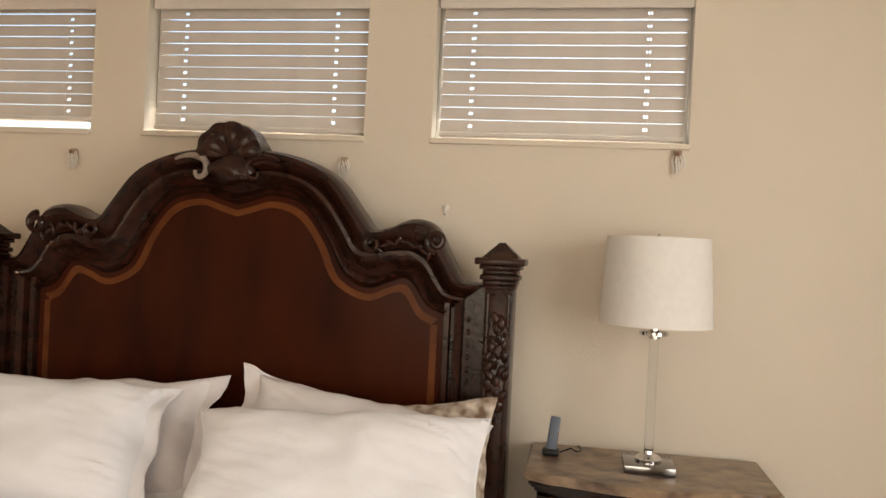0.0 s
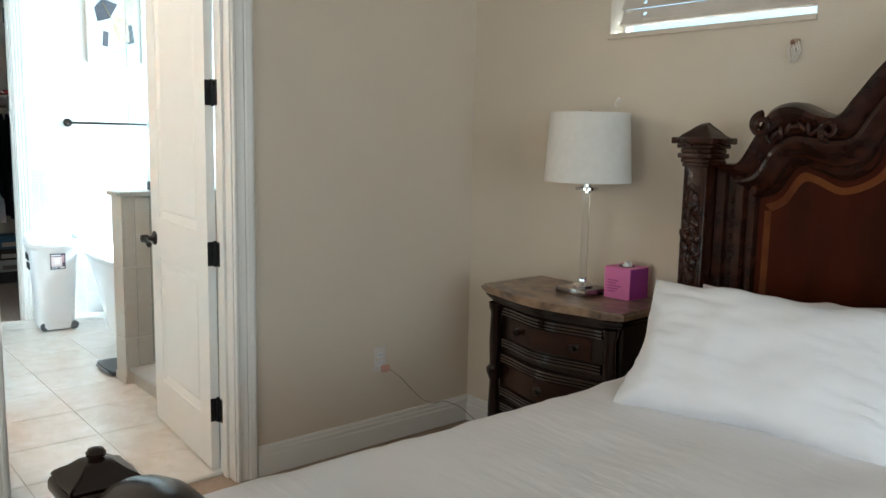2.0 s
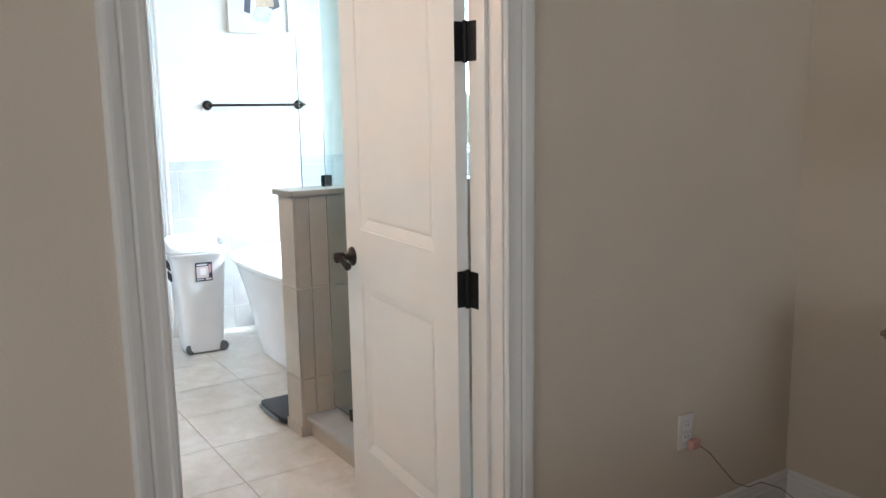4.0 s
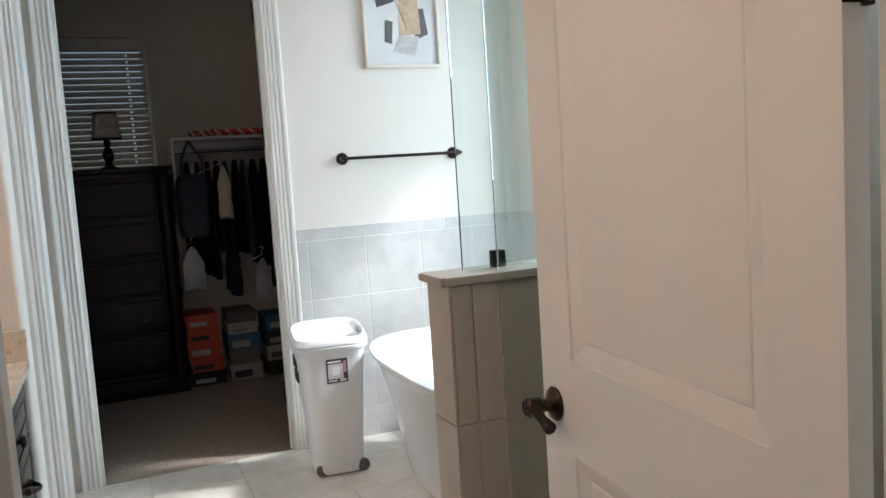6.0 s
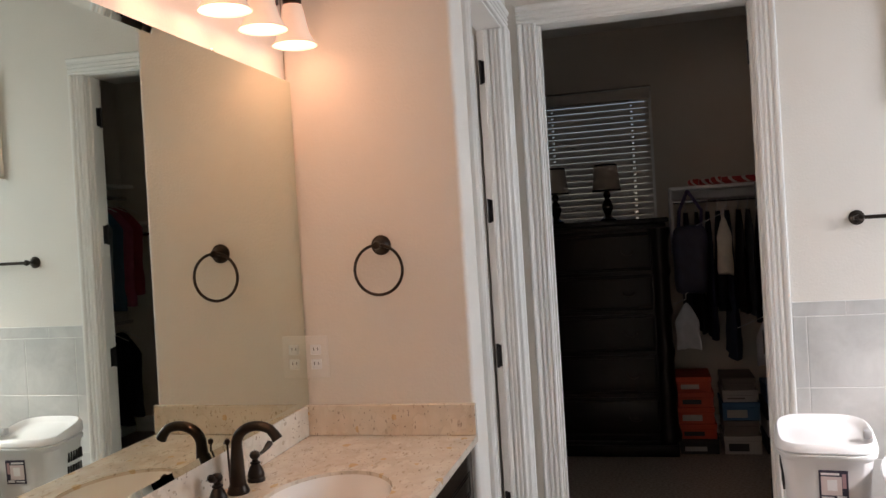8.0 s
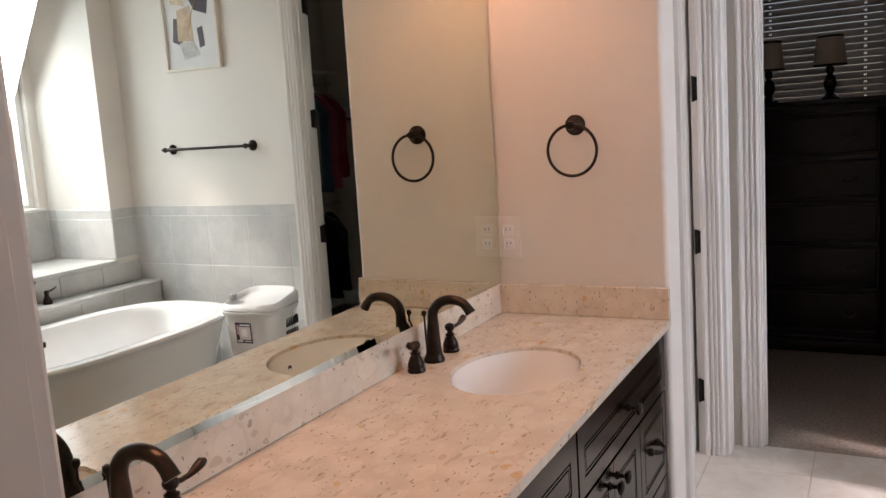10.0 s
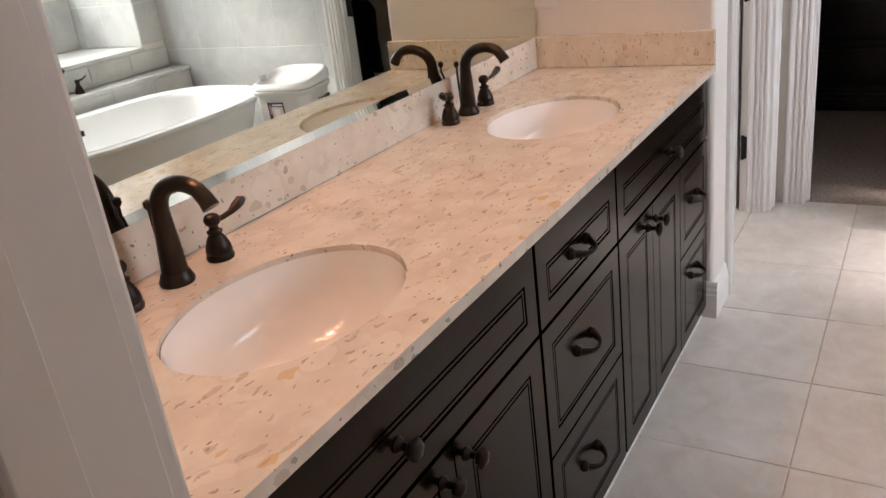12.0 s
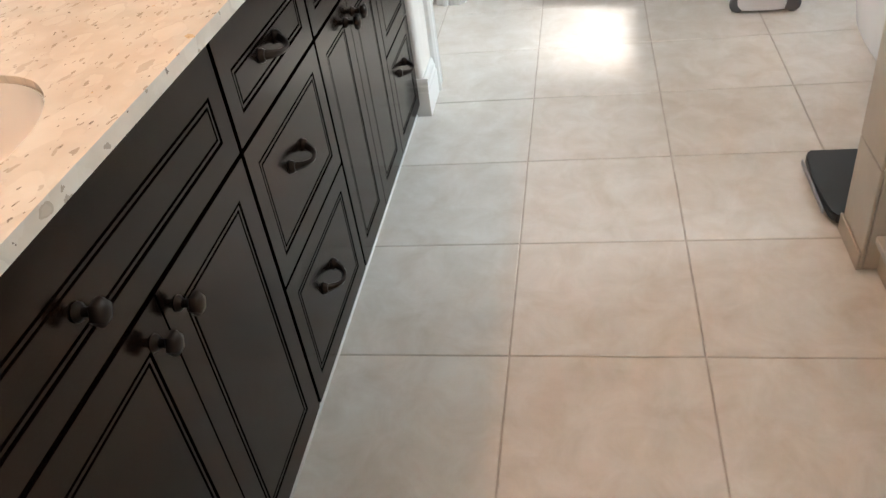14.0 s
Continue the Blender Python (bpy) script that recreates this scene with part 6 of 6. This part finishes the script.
plug = thing("power_cord", "thin cord with a pale pink plug running down to the baseboard", "power cord", base=(BED_X, 2.735, 0.37))
part("plug_body", box_bm(BED_X + 0.0085, BED_X + 0.032, 2.735, 2.775, 0.352, 0.384, 0.005, 2), mat("salmon_plastic", (0.62, 0.36, 0.30), 0.5), plug)
part("cord", tube([(BED_X + 0.028, 2.775, 0.36), (BED_X + 0.025, 2.83, 0.32), (BED_X + 0.02, 2.90, 0.25), (BED_X + 0.019, 2.98, 0.17), (BED_X + 0.022, 3.05, 0.137), (BED_X + 0.022, 3.12, 0.136), (BED_X + 0.05, 3.2, 0.10), (BED_X + 0.20, 3.255, 0.004)], 0.0015, 6), mat("brown_cord", (0.12, 0.08, 0.06), 0.5), plug)
# unseen bedroom windows added in the east and south walls, behind the walk
window("window_7", "y", ROOM_E + 0.085, -0.4, 1.6, 0.8, 2.4, "wide bedroom window out of view, added to let in light")
window("window_5", "x", ROOM_S - 0.085, -1.6, 1.4, 0.6, 2.4, "wide bedroom window out of view, added to let in light")

# ---------- closet ----------
window("window_6", "y", FAR_X - 0.07, 0.78, 1.62, 1.42, 2.53, "white framed closet window behind a blind", mid=False)
blind(pose(FAR_X - 0.005, 1.20, 1.44, 0, 0, 90), 0.80, 1.07, "white slat blind lowered over the closet window", 0.0455, 60, group="closet blinds")


M_CHEST = mat("near_black_stained_wood", (0.0080, 0.0045, 0.0035), 0.36, spec=0.28, var=0.5, scale=6, stretch=(1, 1, 0.2), bump=0.05, bscale=30)


def chest():
    x0, x1, y0, y1 = -8.80, -8.26, 0.42, 1.655
    ob = thing("chest_of_drawers", "tall dark wood chest of drawers against the closet wall", "chest", base=(-8.5, 1.04, 0))
    part("body", box_bm(x0, x1, y0 + 0.02, y1 - 0.02, 0.10, 1.50, 0.004), M_CHEST, ob)
    part("top", join_bm(box_bm(x0, x1 + 0.05, y0 - 0.02, y1 + 0.02, 1.535, 1.568, 0.008, 3), box_bm(x0, x1 + 0.03, y0, y1, 1.50, 1.5345, 0.006, 2)), M_CHEST, ob)
    part("plinth", join_bm(box_bm(x0, x1 + 0.035, y0 - 0.01, y1 + 0.01, 0.0, 0.075, 0.010, 3), box_bm(x0, x1 + 0.02, y0, y1, 0.0755, 0.0995, 0.006, 2)), M_CHEST, ob)
    part("corner_pilaster", lathe([(0.075, 0.10), (0.078, 0.14), (0.060, 0.20), (0.054, 0.34), (0.062, 0.395), (0.062, 0.415), (0.053, 0.47), (0.053, 0.64), (0.062, 0.675), (0.062, 0.695), (0.053, 0.75), (0.053, 0.91), (0.062, 0.945), (0.062, 0.965), (0.053, 1.02), (0.053, 1.18), (0.062, 1.205), (0.062, 1.225), (0.054, 1.28), (0.058, 1.42), (0.070, 1.47), (0.070, 1.50)], 20, (x1 - 0.02, y1 - 0.045, 0)), M_CHEST, ob)
    part("corner_pilaster", lathe([(0.075, 0.10), (0.078, 0.14), (0.060, 0.20), (0.054, 0.34), (0.062, 0.395), (0.062, 0.415), (0.053, 0.47), (0.053, 0.64), (0.062, 0.675), (0.062, 0.695), (0.053, 0.75), (0.053, 0.91), (0.062, 0.945), (0.062, 0.965), (0.053, 1.02), (0.053, 1.18), (0.062, 1.205), (0.062, 1.225), (0.054, 1.28), (0.058, 1.42), (0.070, 1.47), (0.070, 1.50)], 20, (x1 - 0.02, y0 + 0.045, 0)), M_CHEST, ob)
    zs = (0.115, 0.405, 0.685, 0.955, 1.215, 1.49)
    for z0, z1 in zip(zs, zs[1:]):
        f = part("drawer", box_bm(x1 + 0.0005, x1 + 0.022, y0 + 0.105, y1 - 0.105, z0 + 0.012, z1 - 0.012, 0.008, 3), M_CHEST, ob)
        part("drawer_bead", join_bm(tube([(x1 + 0.022, y0 + 0.11, z1 - 0.03), (x1 + 0.022, y1 - 0.11, z1 - 0.03)], 0.006, 8), tube([(x1 + 0.022, y0 + 0.11, z0 + 0.03), (x1 + 0.022, y1 - 0.11, z0 + 0.03)], 0.006, 8)), M_CHEST, f)
        for y in (0.72, 1.40):
            part("drawer_pull", tube([(x1 + 0.022, y - 0.04, (z0 + z1) / 2 + 0.01), (x1 + 0.038, y - 0.03, (z0 + z1) / 2 - 0.012), (x1 + 0.040, y, (z0 + z1) / 2 - 0.022), (x1 + 0.038, y + 0.03, (z0 + z1) / 2 - 0.012), (x1 + 0.022, y + 0.04, (z0 + z1) / 2 + 0.01)], 0.005, 8), M_BRONZE, f, "dark bronze bail pull")


chest()
M_TAUPE = mat("taupe_fabric_shade", (0.48, 0.42, 0.36), 0.85, var=0.05, scale=30)
for y in (1.285, 0.93):
    z = 1.5685
    x = -8.47
    lp = thing("small_table_lamp", "small dark turned lamp with taupe shade on the chest", "lamp", "closet lamps", (x, y, z))
    part("turned_base", lathe([(0, 0), (0.052, 0), (0.054, 0.010), (0.034, 0.022), (0.020, 0.04), (0.034, 0.07), (0.040, 0.10), (0.028, 0.135), (0.016, 0.15), (0.026, 0.175), (0.022, 0.195), (0.010, 0.205), (0, 0.206)], 22, (x, y, z)), M_DARKWOOD, lp)
    bm = lathe([(0.098, 0.20), (0.076, 0.385), (0.073, 0.385), (0.095, 0.20), (0.098, 0.20)], 36, (x, y, z))
    bmesh.ops.remove_doubles(bm, verts=bm.verts, dist=0.0001)
    s = part("shade", bm, M_TAUPE, lp, "taupe tapered shade")
    part("shade_trim", lathe([(0.0985, 0.20), (0.0992, 0.204), (0.0975, 0.212)], 36, (x, y, z)), M_BLACK, s)
    part("shade_trim", lathe([(0.078, 0.373), (0.0775, 0.38), (0.0765, 0.386)], 36, (x, y, z)), M_BLACK, s)
    part("lamp_stem", tube([(x, y, z + 0.2), (x, y, z + 0.36)], 0.005, 8), M_BLACK, lp)

SX = -8.47
shelf = thing("closet_shelf", "white closet shelf with a hanging rod below", "shelf", base=(-8.6, 2.5, 1.75))
part("board", box_bm(FAR_X + 0.001, SX, 1.70, 3.39, 1.745, 1.765, 0.002), M_TRIM, shelf)
part("cleat", box_bm(FAR_X + 0.001, FAR_X + 0.02, 1.70, 3.39, 1.655, 1.7445, 0.002), M_TRIM, shelf)
part("end_panel", box_bm(FAR_X + 0.001, SX - 0.02, 1.70, 1.718, 1.30, 1.7445, 0.002), M_TRIM, shelf)
part("rod", tube([(FAR_X + 0.29, 1.719, 1.665), (FAR_X + 0.29, 3.39, 1.665)], 0.015, 12), M_CHROME, shelf)

M_HANGER = mat("white_hanger_wire", (0.6, 0.6, 0.6), 0.4)


def garment(name, x, y, ztop, length, width, color, label, axis="y", seed=0, thick=0.04, group="hanging clothes"):
    """A garment on its hanger, edge towards the rod's run; axis is the rod's direction."""
    rng = random.Random(seed)
    off = Vector((seed * 2.3, seed * 0.7, seed))
    bm = bmesh.new()
    nz, nu = 26, 14
    rows = []
    for i in range(nz + 1):
        s = i / nz
        z = ztop - 0.05 - s * length
        sh = min(1.0, 0.16 + s * 9.0) if s < 0.1 else 1.0
        hw = width / 2 * (0.35 + 0.65 * min(1, s * 10)) * (1 - 0.10 * math.sin(s * 2.5))
        th = thick / 2 * (0.5 + 0.8 * s)
        row = []
        for k in range(nu * 2):
            a = 2 * math.pi * k / (nu * 2)
            u = hw * math.copysign(abs(math.cos(a)) ** 0.7, math.cos(a))
            t = th * math.sin(a) * (1 + 0.55 * math.sin(u * 38 + seed) * s)
            drop = -0.10 * (abs(u) / (width / 2)) ** 1.2 * (1 if s < 0.5 else 0.2)
            p = Vector((u, t, z + drop)) if axis == "y" else Vector((t, u, z + drop))
            p += 0.016 * s * noise.noise_vector((p + off) * 9)
            row.append(bm.verts.new(Vector((x, y, 0)) + p))
        rows.append(row)
    for a, b in zip(rows, rows[1:]):
        for k in range(nu * 2):
            j = (k + 1) % (nu * 2)
            bm.faces.new((a[k], a[j], b[j], b[k]))
    bm.faces.new(rows[0][::-1])
    bm.faces.new(rows[-1])
    ob = thing(name, label, "clothes", group, (x, y, ztop))
    part("cloth", bm, mat("garment_cloth", color, 0.9, var=0.12, scale=14, bump=0.4, bscale=40, spec=0.15), ob)
    def hp(u, z):
        return (x + u, y, z) if axis == "y" else (x, y + u, z)
    part("hanger", tube([hp(-0.17, ztop - 0.10), hp(0, ztop - 0.028), hp(0, ztop + 0.004), hp(0.018, ztop + 0.018), hp(0.0, ztop + 0.032), hp(-0.016, ztop + 0.022)], 0.0032, 6), M_HANGER, ob)
    return ob


rng = random.Random(11)
DARKS = [(0.010, 0.010, 0.018), (0.007, 0.007, 0.009), (0.014, 0.013, 0.032), (0.009, 0.012, 0.018), (0.022, 0.030, 0.052), (0.008, 0.007, 0.008), (0.050, 0.052, 0.060)]
yy, i = 1.80, 0
while yy < 2.75:
    col = DARKS[i % len(DARKS)]
    nm, lb = ("jacket", "dark jacket on a hanger") if i % 2 else ("shirt", "dark navy shirt on a hanger")
    garment(nm, FAR_X + 0.29, yy, 1.647, rng.uniform(0.62, 0.98), rng.uniform(0.40, 0.48), col, lb, "y", 30 + i, rng.uniform(0.04, 0.06))
    yy += rng.uniform(0.058, 0.085)
    i += 1
garment("scarf", FAR_X + 0.54, 2.02, 1.60, 0.36, 0.10, (0.55, 0.50, 0.42), "cream knitted scarf hung among dark jackets", "x", 71, 0.05)
garment("towel", FAR_X + 0.54, 1.76, 1.05, 0.30, 0.16, (0.42, 0.42, 0.44), "pale grey towel hanging low", "x", 72, 0.04)
garment("shirt", FAR_X + 0.54, 2.24, 0.92, 0.28, 0.13, (0.34, 0.34, 0.38), "light checked shirt hanging low", "x", 73, 0.05)
bag = thing("backpack", "dark blue and purple backpack hung on the shelf end", "backpack", base=(-8.36, 1.80, 1.2))
part("pack_body", soft_box(-8.45, -8.31, 1.70, 1.92, 1.05, 1.50, 0.05, 14, 0, 0, 0.012, 7, 5), mat("navy_nylon", (0.020, 0.020, 0.045), 0.6, var=0.3, scale=12), bag)
for y in (1.74, 1.88):
    part("strap", tube([(-8.36, y, 1.49), (-8.37, y + 0.01, 1.60), (-8.42, 1.81, 1.735)], 0.011, 8), mat("purple_strap", (0.05, 0.035, 0.10), 0.7), bag)

# striped candy-cane decorations on the shelf
def candy(y0, y1, x, z, label):
    """One cane lying flat, its crook turned back toward the closet door."""
    ob = thing("candy_cane", label, "decoration", "candy canes", (x, (y0 + y1) / 2, z))
    pts = [(x, y1 + (y0 - y1) * k / 10, z + 0.0225) for k in range(11)]
    pts += [(x + 0.05 - 0.05 * math.cos(a), y0 - 0.05 * math.sin(a), z + 0.0225) for a in [math.pi * k / 8 for k in range(1, 9)]]
    part("stripes", tube(pts, 0.022, 12), M_CANDY, ob)


def candy_material():
    m = mat("candy_stripe", (0.40, 0.03, 0.03), 0.35)
    nt = m.node_tree
    wave = nt.nodes.new("ShaderNodeTexWave")
    wave.bands_direction = "DIAGONAL"
    wave.inputs["Scale"].default_value = 7.5
    co = nt.nodes.new("ShaderNodeTexCoord")
    nt.links.new(co.outputs["Object"], wave.inputs["Vector"])
    cut = nt.nodes.new("ShaderNodeMath")
    cut.operation, cut.inputs[1].default_value = "GREATER_THAN", 0.8
    nt.links.new(wave.outputs["Fac"], cut.inputs[0])
    mix = nt.nodes.new("ShaderNodeMix")
    mix.data_type = "RGBA"
    mix.inputs["A"].default_value, mix.inputs["B"].default_value = (0.40, 0.025, 0.025, 1), (0.62, 0.52, 0.48, 1)
    nt.links.new(cut.outputs[0], mix.inputs["Factor"])
    nt.links.new(mix.outputs["Result"], nt.nodes["Principled BSDF"].inputs["Base Color"])
    return m


M_CANDY = candy_material()
candy(1.89, 2.48, -8.56, 1.7655, "red and white striped candy cane lying on the shelf")
candy(2.02, 2.50, -8.42, 1.7655, "shorter red and white striped candy cane on the shelf")

# shoe boxes on the floor
def carton(y0, y1, z0, z1, color, label, band=None, x0=-8.62, x1=-8.30):
    ob = thing("shoe_box", label, "box", "shoe boxes", ((x0 + x1) / 2, (y0 + y1) / 2, z0))
    m = mat("box_card", color, 0.6, var=0.06)
    part("box_body", box_bm(x0 + 0.004, x1 - 0.004, y0 + 0.004, y1 - 0.004, z0 + 0.0005, z1 - 0.035, 0.002), m, ob)
    part("box_lid", box_bm(x0, x1, y0, y1, z1 - 0.0345, z1 - 0.0005, 0.002), m, ob)
    if band:
        part("box_print", box_bm(x1 - 0.0035, x1 - 0.002, y0 + 0.03, y1 - 0.08, z0 + 0.02, z1 - 0.05), mat("box_ink", band, 0.5), ob, smooth=False)


ORANGE, WHITE, BLUE, BLACK_, GREY_ = (0.42, 0.050, 0.018), (0.34, 0.31, 0.29), (0.025, 0.09, 0.19), (0.008, 0.008, 0.009), (0.11, 0.09, 0.08)
for (y0, y1, z0, z1, c, lb, bd) in [
    (1.67, 1.92, 0.0, 0.10, BLACK_, "black shoe box at the bottom of a stack", (0.3, 0.3, 0.3)), (1.67, 1.91, 0.10, 0.20, ORANGE, "orange shoe box in a stack", BLACK_), (1.665, 1.90, 0.20, 0.31, ORANGE, "orange shoe box in a stack", WHITE),
    (1.67, 1.90, 0.31, 0.41, ORANGE, "orange shoe box in a stack", BLACK_), (1.665, 1.89, 0.41, 0.51, ORANGE, "orange-red shoe box on top of a stack", WHITE),
    (1.945, 2.18, 0.0, 0.12, WHITE, "white shoe box with a black stripe mark", BLACK_), (1.95, 2.17, 0.12, 0.22, GREY_, "tan shoe box in a stack", None), (1.945, 2.18, 0.22, 0.34, BLUE, "blue shoe box in a stack", WHITE),
    (1.95, 2.17, 0.34, 0.42, WHITE, "white shoe box in a stack", GREY_), (1.955, 2.16, 0.42, 0.50, GREY_, "tan shoe box on top of a stack", None),
    (2.21, 2.46, 0.0, 0.11, BLACK_, "black shoe box at the bottom of a stack", None), (2.215, 2.45, 0.11, 0.22, WHITE, "pale shoe box in a stack", GREY_), (2.21, 2.46, 0.22, 0.33, BLACK_, "black shoe box in a stack", WHITE),
    (2.22, 2.45, 0.33, 0.44, BLUE, "dark blue shoe box in a stack", WHITE)]:
    carton(y0, y1, z0, z1, c, lb, bd)

# two hanging rods along the closet's north wall
NY = 3.10
rack = thing("closet_rods", "white shelf with two chrome hanging rods on the closet wall", "clothes rack", base=(-7.75, NY, 1.0))
part("rack_board", box_bm(-8.46, -6.72, 3.02, 3.39, 2.03, 2.05, 0.002), M_TRIM, rack)
part("upper_rod", tube([(-8.46, NY, 1.95), (-6.715, NY, 1.95)], 0.015, 12), M_CHROME, rack)
part("lower_rod", tube([(-8.46, NY, 0.98), (-6.715, NY, 0.98)], 0.015, 12), M_CHROME, rack)
REDS = [(0.24, 0.02, 0.03), (0.30, 0.06, 0.10), (0.05, 0.10, 0.14), (0.22, 0.22, 0.24), (0.20, 0.02, 0.05), (0.03, 0.03, 0.05), (0.33, 0.05, 0.07)]
for k in range(13):
    garment("shirt", -8.35 + 0.125 * k, NY, 1.932, rng.uniform(0.66, 0.80), 0.44, REDS[k % len(REDS)], "red shirt on a hanger" if REDS[k % len(REDS)][0] > 0.19 and REDS[k % len(REDS)][1] < 0.1 else "dark shirt on a hanger", "x", 90 + k, 0.06)
for k in range(11):
    garment("trousers", -8.30 + 0.15 * k, NY, 0.962, rng.uniform(0.62, 0.72), 0.36, DARKS[k % len(DARKS)], "dark trousers on a hanger", "x", 120 + k, 0.07)
tote = thing("storage_tote", "olive green fabric storage tote on the closet shelf", "storage bin", base=(-7.0, 3.2, 2.05))
part("tote_body", soft_box(-7.25, -6.76, 3.05, 3.36, 2.05, 2.36, 0.03, 12, 0, 0, 0.006, 6, 9), mat("olive_canvas", (0.09, 0.11, 0.04), 0.8, var=0.1, scale=30, bump=0.2), tote)

# unseen window, added as the opening for the toilet room's fill light
window("window_8", "x", -1.175, -6.3, -5.7, 1.45, 2.35, "small toilet room window out of view, added to let in light", mid=False)

# ---------- bathroom floor tiles ----------
PXT, PYT, GAP = 0.4135, 0.4195, 0.0034
cache = {}


def floor_tile(x0, x1, y0, y1):
    key = (round(x1 - x0, 3), round(y1 - y0, 3))
    if key not in cache:
        bm = box_bm(-key[0] / 2, key[0] / 2, -key[1] / 2, key[1] / 2, -0.012, 0.0, 0.0015)
        cache[key] = finish("tile", bm, M_TILE_FLOOR)
    o = new("tile", cache[key])
    o.parent = floor_bath
    o.location = ((x0 + x1) / 2, (y0 + y1) / 2, random.uniform(-0.0004, 0.0004))


xs = [-4.657 + PXT * k for k in range(-6, 6)]
ys = [1.303 + PYT * k for k in range(-6, 7)]
for xa, xb in zip(xs, xs[1:]):
    for ya, yb in zip(ys, ys[1:]):
        a, b = max(xa, CLO_X - 0.02) + GAP / 2, min(xb, BATH_X - 0.004) - GAP / 2
        c, d = max(ya, -1.1) + GAP / 2, min(yb, WIN_Y) - GAP / 2
        if b - a > 0.02 and d - c > 0.02:
            floor_tile(a, b, c, d)
